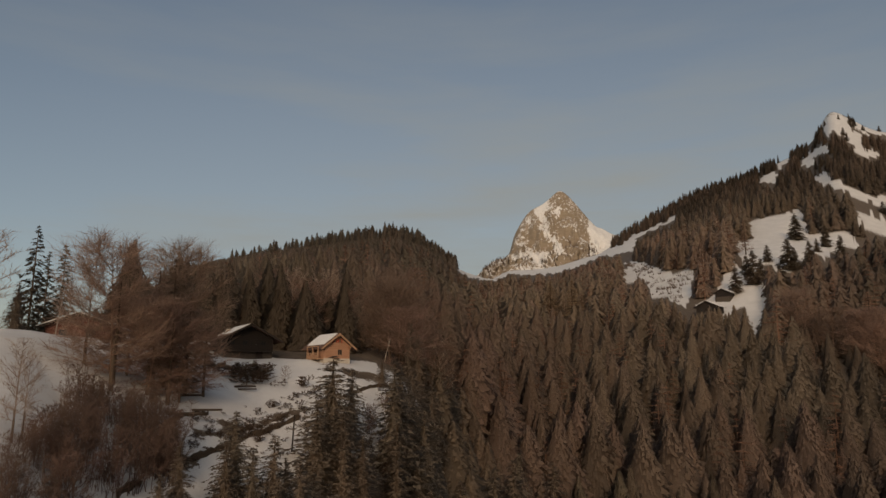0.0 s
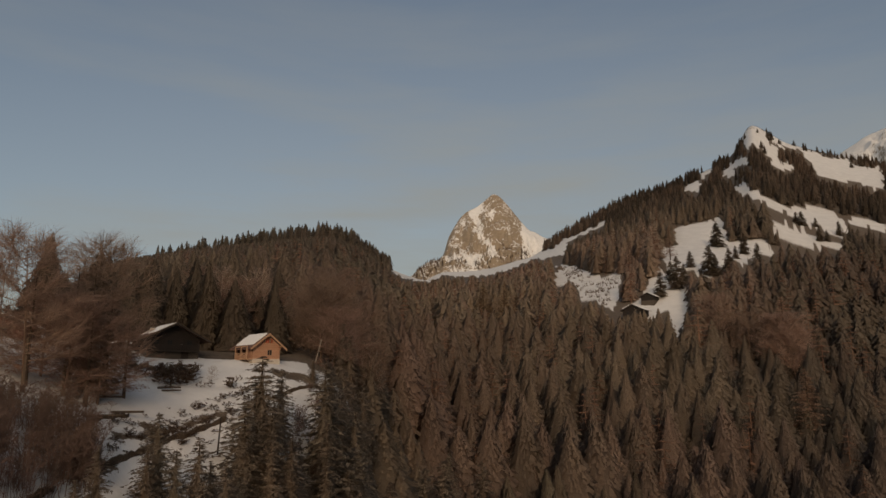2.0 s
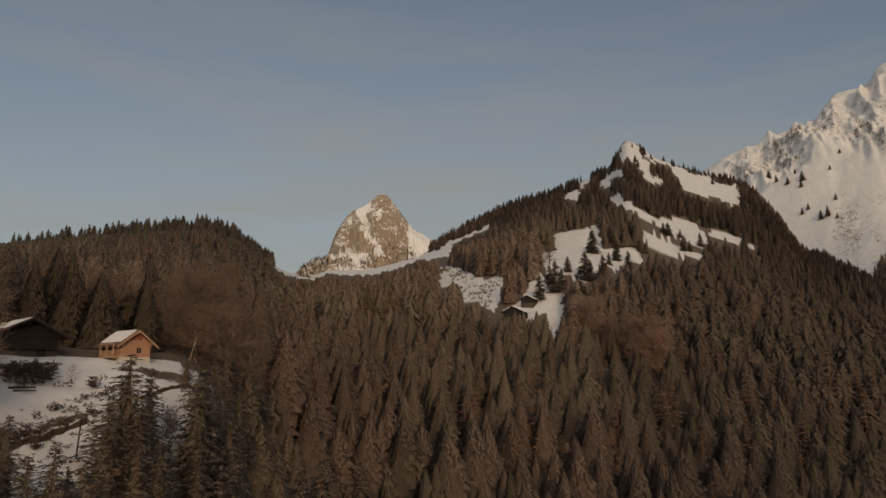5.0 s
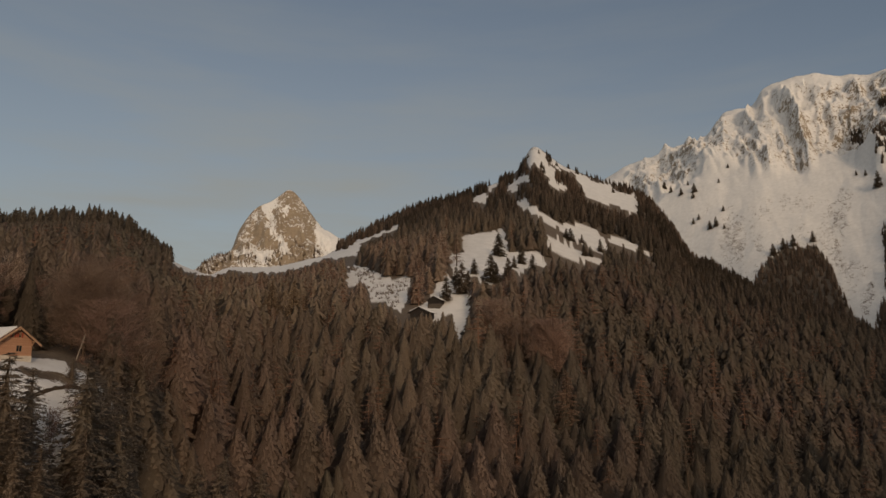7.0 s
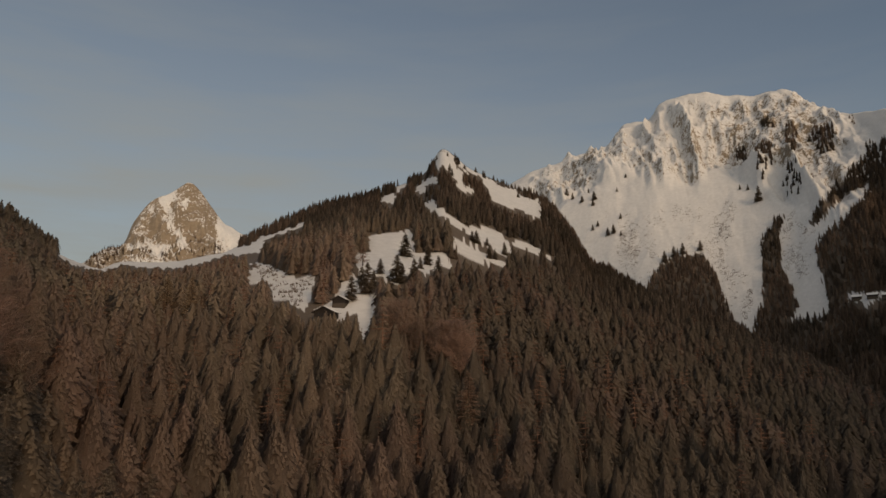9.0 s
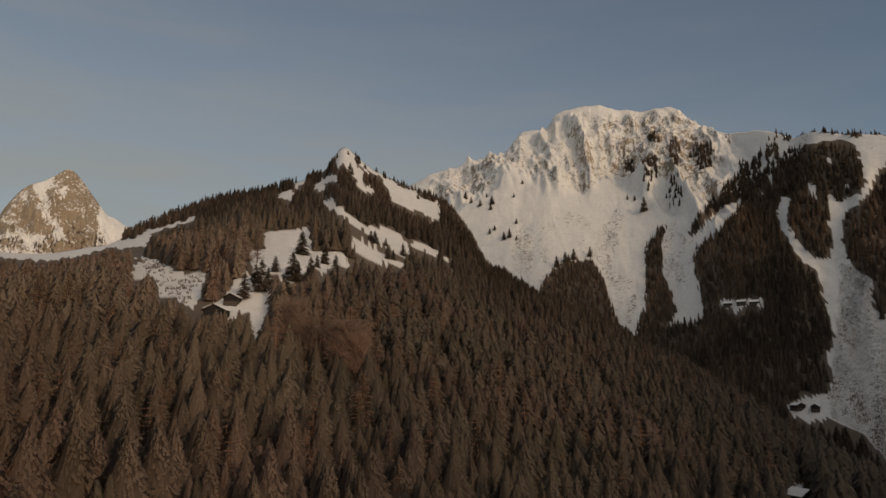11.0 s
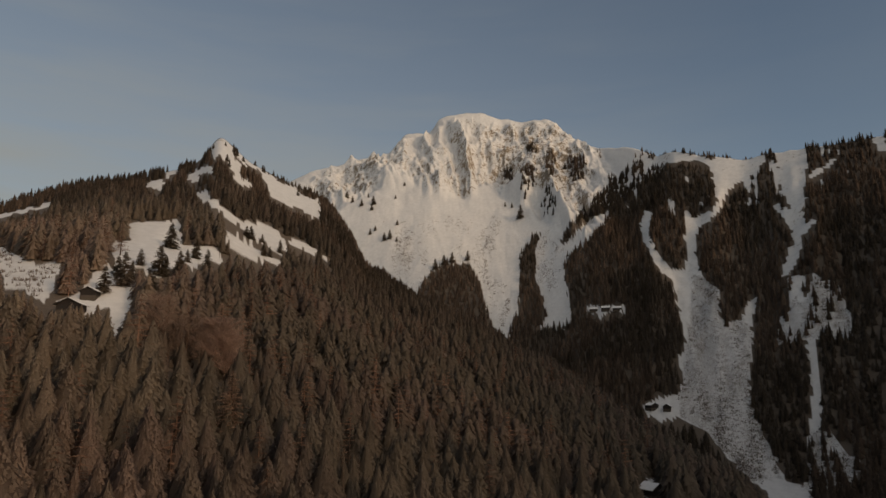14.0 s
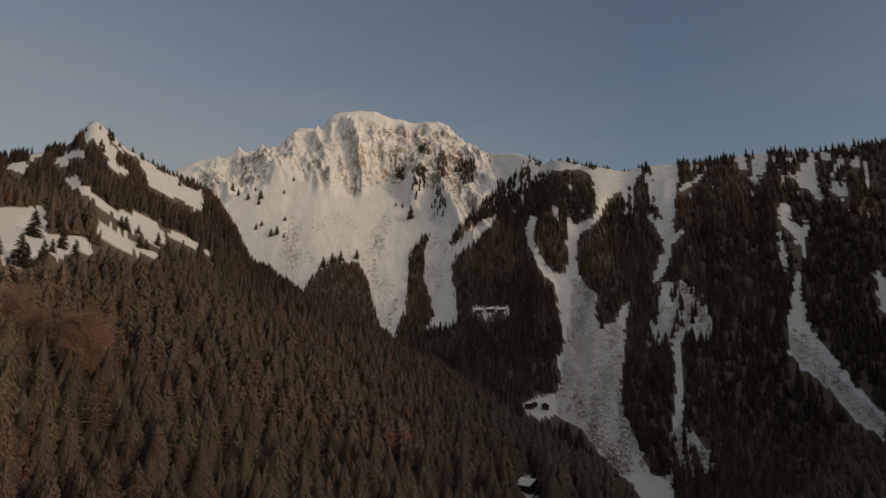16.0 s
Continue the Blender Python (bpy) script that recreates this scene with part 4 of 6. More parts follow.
def build_land():
    fine = np.arange(-42, 98.01, 0.24)
    # closer spokes over the sharp tips of the horn and the hill
    fine = np.unique(np.round(np.concatenate([fine, np.arange(2.5, 14.5, 0.08), np.arange(29.5, 33, 0.1), np.arange(38, 64, 0.12)]), 3))
    az = np.concatenate([np.arange(-180, -42, 3.0), fine, np.arange(100, 180, 3.0)])
    counts = [6, 44, 18, 34, 8, 6, 40, 80, 5, 3]
    rings = []
    for i, n in enumerate(counts):
        r0, r1 = line_at(LINES[i], az)[0], line_at(LINES[i + 1], az)[0]
        for k in range(n):
            rings.append(r0 + (r1 - r0) * k / n)
    rings.append(line_at(LINES[-1], az)[0])
    R = np.array(rings)
    A = np.broadcast_to(az, R.shape)
    a, r = A.ravel(), R.ravel()
    z = ground(a, r)
    verts = np.column_stack([r * np.sin(np.radians(a)), r * np.cos(np.radians(a)), z])
    nr, na = R.shape
    i, j = np.meshgrid(np.arange(nr - 1), np.arange(na), indexing="ij")
    j2 = (j + 1) % na
    faces = np.stack([i * na + j, i * na + j2, (i + 1) * na + j2, (i + 1) * na + j], -1).reshape(-1, 4)[:, ::-1]
    # close the middle under the drone
    verts = np.vstack([verts, [[0, 0, float(z[:na].mean())]]])
    c = len(verts) - 1
    ob = mesh_object("ground", verts, faces, LAND, True)
    cap_j = np.arange(na)
    cap = mesh_object("ground_cap", np.vstack([verts[:na], verts[c:]]), np.stack([cap_j, np.full(na, na), (cap_j + 1) % na], -1)[:, ::-1], LAND, True)
    cap.parent = ob
    wood = is_wooded(a, r) & (r < 1700)
    up = angle_up(r, z)
    wood &= ~any_inside([YARD], a, r) & ~((a > 60) & any_inside([SPARSE[q] for q in ("scar", "scar_foot", "scar_top")], a, up))
    wood = wood.astype(np.float32)
    crest, shelf = line_at(CREST, a)[0], line_at(SHELF, a)[0]
    horn = smooth(2260, 2380, r) * (1 - smooth(17, 22, a)) * 1.36
    horn = np.where((a > 12.3) & (r > 2380), horn * 0.72, horn) * np.where(r < 2400, 0.97, 1.0)
    massif = smooth(shelf - 20, shelf + 80, r + 100 * smooth(46.5, 49, a) * (1 - smooth(52, 54, a))) * smooth(36, 40, a) * (1 - smooth(61, 66, a)) * (0.80 + 0.14 * smooth(53, 57, a) + 0.14 * smooth(-60, -230, r - crest) - 0.17 * smooth(46, 48, a) * (1 - smooth(51.5, 53, a)) * smooth(-330, -200, r - crest))
    wallr = smooth(1050, 1200, r) * smooth(63, 68, a) * 0.72
    summit = np.exp(-(((a - 31) / 0.7) ** 2 + ((r - 1225) / 55) ** 2)) * 1.3
    # snow fills the couloirs of the horn
    horn = horn - (0.1 + 0.16 * (a < 9.6)) * (r > 2200) * fbm(a / 0.25, up / 0.2, 67, 3)
    horn = horn - (0.15 + 0.7 * fbm(a / 0.2, up / 0.25, 69, 3)) * ((r > 2200) & (a < 18) & any_inside(COULOIR.values(), *uneven(a, up)))
    rocky = np.maximum.reduce([horn, massif, wallr, summit])
    ra, rr = ragged(a, r)
    earth = sum(any_inside(EARTH.values(), ra + da, rr + dr).astype(np.float32) for da, dr in ((0, 0), (0.3, 0.4), (-0.3, -0.4), (0.25, -0.6), (-0.25, 0.6))) / 5
    # bare alder and debris mottle the snow of the gullies
    scrubby = any_inside(SCRUB.values(), a, up) & (r > 700) & (a > 66)
    earth = np.maximum(earth, scrubby * (0.3 + 0.36 * fbm(a / 0.6, r / 40, 63, 3)))
    for name, data in (("wooded", wood), ("rocky", rocky), ("earth", earth)):
        at = ob.data.attributes.new(name, "FLOAT", "POINT")
        at.data.foreach_set("value", np.append(data, 0.0).astype(np.float32))
        if name == "wooded":
            at = cap.data.attributes.new(name, "FLOAT", "POINT")
            at.data.foreach_set("value", np.ones(na + 1, np.float32))
    tagged(ob, "snowy alpine ground with wooded slopes and rocky peaks", "ground", kind="structure")
    return ob


build_land()


# ---- trees ----
def rows_to_mesh(name, verts, tris, tints, puffs, material):
    ob = mesh_object(name, verts, tris, material)
    at = ob.data.attributes.new("puff", "FLOAT_VECTOR", "POINT")
    at.data.foreach_set("vector", np.asarray(puffs, np.float32).ravel())
    at = ob.data.attributes.new("tint", "FLOAT_COLOR", "POINT")
    at.data.foreach_set("color", np.column_stack([tints, np.ones(len(tints))]).astype(np.float32).ravel())
    return ob


def tuft_spruce(rng, sprays, slim, size=0.16, hang=1.0, inner=(0.05, 0.3), rough=(0.72, 1.2), heart=0.58, tiers=0, point=False):
    """A spruce of unit height for the middle distance: fans of drooping boughs in tiers round a narrow heart."""
    core = [(0.0, 0.0, 0.97)] + [(heart * slim * math.cos(1.047 * q), heart * slim * math.sin(1.047 * q), 0.0) for q in range(6)]
    f = (np.arange(sprays) + rng.uniform(0.0, 1.0, sprays)) / sprays
    a = np.arange(sprays) * 2.4 + rng.normal(0, 0.3, sprays)
    reach = slim * (0.08 + 0.92 * f ** 0.62) * rng.uniform(*rough, sprays)
    h = 1.0 - 0.96 * f ** 0.8
    if tiers:
        reach = reach * (0.02 + 0.98 * f ** 0.76) / (0.08 + 0.92 * f ** 0.62)
        # the boughs of each year reach out over the ones above, unevenly round the stem
        step = (1.0 - h) * tiers + 0.5 * np.sin(a * 2 + 9 * slim) + 0.4 * np.sin(a * 5)
        reach = reach * (0.84 + 0.3 * (step % 1.0)) * (1 + 0.1 * np.sin(a + 40 * slim) + 0.07 * np.sin(3 * a + 11 * f))
    half = size / np.maximum(reach, 0.05) * rng.uniform(0.35, 0.6, sprays)
    start = rng.uniform(*inner, sprays)
    root = np.column_stack([start * reach * np.cos(a), start * reach * np.sin(a), np.minimum(h + (0.6 - 0.75 * start) * reach * hang + 0.03, 1.0)])
    tips = [np.column_stack([reach * g * np.cos(a + q * half), reach * g * np.sin(a + q * half), np.maximum(h - 0.25 * hang * reach + rng.normal(0, 0.012, sprays), 0.0)]) for q, g in ((-1, 0.85), (1, 1.0))]
    if point:
        # narrow sprays that end in a point
        ends = [np.column_stack([start * reach * np.cos(a + q * half), start * reach * np.sin(a + q * half), root[:, 2]]) for q in (-1, 1)]
        tip = np.column_stack([reach * np.cos(a), reach * np.sin(a), np.maximum(h - 0.25 * hang * reach + rng.normal(0, 0.012, sprays), 0.0)])
        V = np.stack([*ends, tip], 1).reshape(-1, 3)
    else:
        V = np.stack([root, *tips], 1).reshape(-1, 3)
    T = np.arange(len(V)).reshape(-1, 3) + 7
    return np.vstack([core, V]), np.vstack([[(0, 1 + q, 1 + (q + 1) % 6) for q in range(6)], T])


def bough_spruce(rng, whorls, arms, sprays, slim=0.28, low=1.0, size=0.05, core=0.17, broad=1.0):
    """A spruce of unit height: whorls of boughs, each hung with narrow drooping sprays, round a denser heart."""
    n = whorls * arms
    f = (np.repeat(np.arange(whorls), arms) + rng.uniform(0.1, 0.9, n)) / whorls * low
    a = rng.uniform(0, 2 * np.pi, n)
    reach = slim * (0.03 + 0.97 * f ** 0.75) * rng.uniform(0.72, 1.15, n)
    rise = 0.5 - 1.0 * f + rng.normal(0, 0.1, n)
    f, a, reach, rise = (np.repeat(q, sprays) for q in (f, a, reach, rise))
    n = len(f)
    # about one spray in six is broad and close to the stem
    heart = rng.uniform(0, 1, n) < core
    s = np.where(heart, rng.uniform(0.0, 0.45, n), rng.uniform(0.12, 1.0, n) ** 0.7)
    out = np.stack([np.cos(a), np.sin(a), np.zeros(n)], -1)
    side = np.stack([-np.sin(a), np.cos(a), np.zeros(n)], -1)
    h = 1.0 - 0.97 * f
    root = out * (reach * s)[:, None] + side * (reach * rng.normal(0, 0.09, n))[:, None]
    root[:, 2] = h + rise * reach * s - 0.35 * reach * s * s
    ln = size * (0.35 + 0.9 * f) * rng.uniform(0.6, 1.4, n) * np.where(heart, 1.7, 1.0)
    way = out * rng.uniform(0.35, 1.0, n)[:, None] + side * rng.normal(0, 0.6, n)[:, None]
    way[:, 2] = rng.uniform(-0.75, 0.15, n)
    across = np.cross(way, rng.normal(0, 1, (n, 3)))
    across = across / np.maximum(np.linalg.norm(across, axis=1), 1e-6)[:, None] * (broad * ln * rng.uniform(0.13, 0.24, n))[:, None]
    V = np.stack([root - across, root + across, root + way * ln[:, None]], 1).reshape(-1, 3)
    V[:, 2] = np.clip(V[:, 2], 0.0, 1.0)
    T = np.arange(len(V)).reshape(-1, 3)
    return V, T


def with_stem(model, thick=0.014):
    v, t = model
    ring = [(thick * math.cos(2.094 * s), thick * math.sin(2.094 * s), -0.03) for s in range(3)] + [(0, 0, 0.99)]
    n = len(v)
    return np.vstack([v, ring]), np.vstack([t, [(n, n + 1, n + 3), (n + 1, n + 2, n + 3), (n + 2, n, n + 3)]])


def bare_tree(rng, limbs, shoots, twigs, crown=0.34, low=0.25, upright=0.9, thick=0.012, fine=0.0016):
    """A leafless broadleaf tree of unit height: stem, limbs, shoots and a haze of fine twigs."""
    verts, tris = [], []

    def bough(a, b, w0, w1):
        d = (b - a).normalized()
        u = d.orthogonal().normalized()
        v = d.cross(u)
        k = len(verts)
        for p, w in ((a, w0), (b, w1)):
            for s in range(3):
                verts.append(p + u * w * math.cos(2.094 * s) + v * w * math.sin(2.094 * s))
        for s in range(3):
            s2 = (s + 1) % 3
            tris.extend(((k + s, k + s2, k + 3 + s2), (k + s, k + 3 + s2, k + 3 + s)))

    starts, ways, sizes = [], [], []
    bend = Vector((rng.normal(0, 0.02), rng.normal(0, 0.02), 0))
    crotch, head = Vector((0, 0, 0.5)) + bend, Vector((0, 0, 0.88)) + bend * 2
    bough(Vector((0, 0, -0.02)), crotch, thick, thick * 0.6)
    bough(crotch, head, thick * 0.6, thick * 0.15)
    for i in range(limbs):
        f = (i + 0.5) / limbs
        h = low + (0.86 - low) * f
        a = i * 2.4 + rng.normal(0, 0.3)
        ln = crown * (math.sin(math.pi * (0.22 + 0.68 * f)) * 0.8 + 0.2) * rng.uniform(0.75, 1.12)
        out = Vector((math.cos(a), math.sin(a), upright * (0.25 + 1.1 * f) * rng.uniform(0.7, 1.2))).normalized()
        a0 = Vector((0, 0, h)) + bend * h * 2
        a1 = a0 + out * ln * 0.5
        a2 = a1 + (out + Vector((rng.normal(0, 0.15), rng.normal(0, 0.15), 0.3))).normalized() * ln * 0.55
        bough(a0, a1, thick * 0.34, thick * 0.2)
        bough(a1, a2, thick * 0.2, thick * 0.07)
        for q in range(shoots):
            g = rng.uniform(0.2, 1.0)
            at = a0.lerp(a1, g * 2) if g < 0.5 else a1.lerp(a2, g * 2 - 1)
            d = (out * 0.6 + Vector((rng.normal(0, 0.55), rng.normal(0, 0.55), rng.uniform(-0.15, 0.8)))).normalized()
            end = at + d * crown * rng.uniform(0.25, 0.5)
            starts.append((at, end, 1.4 * fine))
            for _ in range(twigs):
                p = at.lerp(end, rng.uniform(0.15, 1.0))
                e = (d + Vector((rng.normal(0, 0.6), rng.normal(0, 0.6), rng.normal(0.1, 0.5)))).normalized()
                starts.append((p, p + e * crown * rng.uniform(0.15, 0.38), fine))
    n = len(verts)
    V = [tuple(v) for v in verts]
    A, B, W = np.array([tuple(s[0]) for s in starts]), np.array([tuple(s[1]) for s in starts]), np.array([s[2] for s in starts])
    side = np.cross(B - A, rng.normal(0, 1, A.shape))
    side = side / np.maximum(np.linalg.norm(side, axis=1), 1e-9)[:, None] * W[:, None]
    S = np.stack([A - side, A + side, B], 1).reshape(-1, 3)
    S[:, 2] = np.minimum(S[:, 2], 1.0)
    return np.vstack([np.array(V), S]), np.vstack([np.array(tris), np.arange(len(S)).reshape(-1, 3) + n])


def larch(rng, whorls, arms, twigs=9, fine=1.0):
    """A leafless larch of unit height: level, wispy boughs hung with fine twigs."""
    P, Q, W = [], [], []
    for k in range(whorls):
        f = (k + 0.3) / whorls
        reach = 0.2 * (0.10 + 0.90 * f ** 0.7) * rng.uniform(0.75, 1.15)
        for i in range(arms):
            a = rng.uniform(0, 6.283)
            ln = reach * rng.uniform(0.6, 1.2)
            h = 1.0 - 0.88 * f + rng.normal(0, 0.012)
            out, side = np.array([math.cos(a), math.sin(a), 0]), np.array([-math.sin(a), math.cos(a), 0])
            root, tip = np.array([0, 0, h]), out * ln + np.array([0, 0, h + rng.uniform(-0.3, 0.15) * ln])
            P.append(root), Q.append(tip), W.append(0.0035 * fine)
            for q in range(twigs):
                at = root + (tip - root) * rng.uniform(0.2, 1.0)
                w = ln * rng.uniform(0.15, 0.4)
                P.append(at), Q.append(at + side * rng.uniform(-1, 1) * w + out * rng.uniform(0, 0.6) * w + np.array([0, 0, -w * rng.uniform(-0.1, 0.7)])), W.append(0.0032 * fine)
    P, Q, W = np.array(P), np.array(Q), np.array(W)
    side = np.cross(Q - P, rng.normal(0, 1, P.shape))
    side = side / np.maximum(np.linalg.norm(side, axis=1), 1e-9)[:, None] * W[:, None]
    V = np.stack([P - side, P + side, Q], 1).reshape(-1, 3)
    return with_stem((V, np.arange(len(V)).reshape(-1, 3)), 0.012)


def roundness(mv):
    """Outward and upward direction of a crown at each point of a model."""
    reach = np.maximum(np.hypot(mv[:, 0], mv[:, 1]), 0.02)
    p = np.column_stack([0.8 * mv[:, 0] / reach, 0.8 * mv[:, 1] / reach, np.full(len(mv), 0.85)]) + np.random.default_rng(1).normal(0, 0.16, mv.shape)
    return p / np.maximum(np.linalg.norm(p, axis=1), 1e-6)[:, None]


def merge_trees(models, pick, places, heights, turns, widths, tints):
    """One set of arrays from many placed copies of a few models."""
    V, T, C, N, base = [], [], [], [], 0
    for m, (mv, mt) in enumerate(models):
        k = np.where(pick == m)[0]
        if not len(k):
            continue
        c, s = np.cos(turns[k])[:, None], np.sin(turns[k])[:, None]
        h, w = heights[k][:, None], (heights[k] * widths[k])[:, None]
        x, y, z = mv[None, :, 0] * w, mv[None, :, 1] * w, mv[None, :, 2] * h
        P = np.stack([x * c - y * s, x * s + y * c, z], -1) + places[k][:, None, :]
        V.append(P.reshape(-1, 3))
        T.append((mt[None] + (np.arange(len(k)) * len(mv))[:, None, None]).reshape(-1, 3) + base)
        # single sprays paler and darker
        grain = np.ones(len(mv))
        grain[mt.ravel()] = np.repeat(np.random.default_rng(m).uniform(0.86, 1.12, len(mt)), 3)
        C.append((tints[k][:, None, :] * grain[None, :, None]).reshape(-1, 3))
        q = roundness(mv)
        N.append(np.stack([q[None, :, 0] * c - q[None, :, 1] * s, q[None, :, 0] * s + q[None, :, 1] * c, q[None, :, 2] + 0 * c], -1).reshape(-1, 3))
        base += len(k) * len(mv)
    return np.vstack(V), np.vstack(T), np.vstack(C), np.vstack(N)


def scatter(rng, r0, r1, a0, a1, gap):
    """Uneven plan places, about one to each square of the side gap, as bearing and distance."""
    lim = r1
    xs = np.arange(-lim, lim, gap)
    gx, gy = np.meshgrid(xs, xs)
    gx, gy = gx.ravel(), gy.ravel()
    r = np.hypot(gx, gy)
    az = np.degrees(np.arctan2(gx, gy))
    k = (r > r0 - gap) & (r < r1 + gap) & (az > a0 - 3) & (az < a1 + 3)
    gx, gy = gx[k] + rng.uniform(-0.48, 0.48, k.sum()) * gap, gy[k] + rng.uniform(-0.48, 0.48, k.sum()) * gap
    r, az = np.hypot(gx, gy), np.degrees(np.arctan2(gx, gy))
    k = (r >= r0) & (r < r1) & (az >= a0) & (az < a1)
    return az[k], r[k]


# larches, beeches, birches and huts before which trees are shortened to fit the camera's view: bearing, distance, half
# width
STAND_OUT = ((21.3, 372, 1.7), (22.6, 395, 1.3), (31.9, 338, 1.5), (33.0, 262, 1.4), (10.7, 380, 1.3), (8.95, 400, 1.3), (29.4, 330, 1.3), (27.4, 340, 1.3), (24.2, 470, 1.1), (21.0, 470, 1.1), (42.2, 258, 1.5))


def keep_open(rng, az, r, h):
    """Which trees stand, and how tall: those that would hide a clearing from the camera are removed or shortened."""
    ok = is_wooded(az, r)
    # no tree rises over the skyline of the ridge behind it
    far, top = line_at(RIDGE, az)
    limit = (top + 21) / far * r - ground(az, r)
    low = (r < np.minimum(far - 40, 640)) & (h > limit)
    h[low] = np.maximum(limit[low] * rng.uniform(0.8, 1.0, low.sum()), 5.0)
    for a, d, wide in STAND_OUT:
        front = (np.abs(az - a) < wide) & (r > d - 60) & (r < d + 6)
        h[front] *= 0.62
    # the high flank of the hill bears only small trees
    small = (az > 29.5) & (az < 44) & (r > far - 130) & (r < far + 60)
    h[small] *= 0.62
    brow = (az > 58) & (r > line_at(CREST, az)[0] - 110)
    h[brow] *= 0.78
    k = np.where(ok & (r > 230))[0]
    foot = ground(az[k], r[k])
    for part_up in (0.2, 0.35, 0.5, 0.65, 0.8):
        ok[k[is_open(az[k], r[k], foot + part_up * h[k])]] = False
    tip = is_open(az[k], r[k], foot + 0.93 * h[k])
    h[k[tip]] *= rng.uniform(0.6, 0.9, tip.sum())
    return ok


def tints_for(rng, az, r, n):
    """Colour of each tree: brown-green spruce, redder where the wood holds larch and beech; slope shade is put in by
    distance and bearing.
    """
    x, y = r * np.sin(np.radians(az)), r * np.cos(np.radians(az))
    patch = fbm(x / 60, y / 60, 91, 3)
    green = np.array([0.292, 0.234, 0.180])
    brown = np.array([0.332, 0.232, 0.193])
    f = np.clip((patch - 0.45) * 2.2 + rng.normal(0, 0.15, n), 0, 1)[:, None]
    t = green * (1 - f) + brown * f
    # grows with distance: the far slopes' shade is put into their trees' tint
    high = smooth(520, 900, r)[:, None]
    # the valley wall is darkened a little more, its shade put into the tint
    mixed = 1 - 0.12 * smooth(56, 66, az)[:, None]
    # the eastern flank's shade is put into the tint of its trees
    t = t * (1 - np.array([0.33, 0.30, 0.26]) * smooth(22, 36, az)[:, None])
    # brown patches of larch and beech among the far spruces
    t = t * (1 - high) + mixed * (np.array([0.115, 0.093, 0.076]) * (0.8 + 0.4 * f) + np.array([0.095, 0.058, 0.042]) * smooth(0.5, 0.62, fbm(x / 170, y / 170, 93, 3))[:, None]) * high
    # brightness is put into the mid-distance tint, where crowns come out too dark
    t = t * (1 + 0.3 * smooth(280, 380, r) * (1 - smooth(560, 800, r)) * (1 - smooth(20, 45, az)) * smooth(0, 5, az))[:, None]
    # the western knoll bears dark spruce
    t = t * (1 - np.array([0.26, 0.2, 0.16]) * (smooth(250, 420, r) * (1 - smooth(-1, 4, az)))[:, None])
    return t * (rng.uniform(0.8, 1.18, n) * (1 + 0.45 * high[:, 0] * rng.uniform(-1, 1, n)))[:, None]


def forest(rng, models, r0, r1, a0, a1, gap, tall, label, thin=1.0, width=(0.85, 1.25), snug=False):
    az, r = scatter(rng, r0, r1, a0, a1, gap)
    h = tall[0] + (tall[1] - tall[0]) * rng.beta(2.2, 2.0, len(az))
    k = keep_open(rng, az, r, h) & (rng.uniform(0, 1, len(az)) < thin)
    az, r, h = az[k], r[k], h[k]
    if not len(az):
        return 0
    places = np.column_stack([r * np.sin(np.radians(az)), r * np.cos(np.radians(az)), ground(az, r) - 0.4])
    v, t, c, n = merge_trees(models, rng.integers(0, len(models), len(az)), places, h, rng.uniform(0, 6.3, len(az)),
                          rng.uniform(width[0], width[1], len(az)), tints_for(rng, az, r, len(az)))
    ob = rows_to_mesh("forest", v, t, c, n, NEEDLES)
    tagged(ob, label, "forest", kind="stuff")
    return len(az)


def unit_crown(rng, kind, tint):
    """Mesh data of a crown of unit height, for trees that stand as things of their own."""
    v, t = kind
    shade = np.array(tint)[None] * (0.8 + 0.4 * rng.uniform(0, 1, (len(t), 1)))
    c = np.array(tint)[None] * np.ones((len(v), 1))
    c[t.ravel()] = np.repeat(shade, 3, 0)
    ob = rows_to_mesh("crown", v, t, c, roundness(v), NEEDLES_SINGLE)
    me = ob.data
    bpy.data.objects.remove(ob)
    return me


def unit_trunk(bottom=0.016, top=0.003, tall=1.0):
    bm = bmesh.new()
    bmesh.ops.create_cone(bm, cap_ends=True, segments=7, radius1=bottom, radius2=top, depth=tall)
    bmesh.ops.translate(bm, verts=bm.verts, vec=(0, 0, tall / 2 - 0.03))
    me = bpy.data.meshes.new("trunk")
    bm.to_mesh(me)
    bm.free()
    me.materials.append(BARK)
    return me


def plant(name, crown, az, r, h, label, category, group="", wide=1.0, turn=0.0, lean=0.0, trunk=None, sink=0.3):
    """A tree as a thing: an Empty at its foot that carries trunk and crown."""
    x, y = r * math.sin(radians(az)), r * math.cos(radians(az))
    foot = new(name)
    foot.empty_display_size = 0.5
    foot.matrix_world = pose(x, y, float(ground(az, r)[0]) - sink, lean, 0, math.degrees(turn)) @ Matrix.Diagonal((h * wide, h * wide, h, 1))
    for part_name, me in (("trunk", trunk or (SHORT_TRUNK if category == "tree" and name in ("beech_tree", "apple_tree", "birch_tree") else TRUNK)), ("crown", crown)):
        if me:
            ob = new(part_name, me)
            ob.parent = foot
    tagged(foot, label, category, group)
    return foot


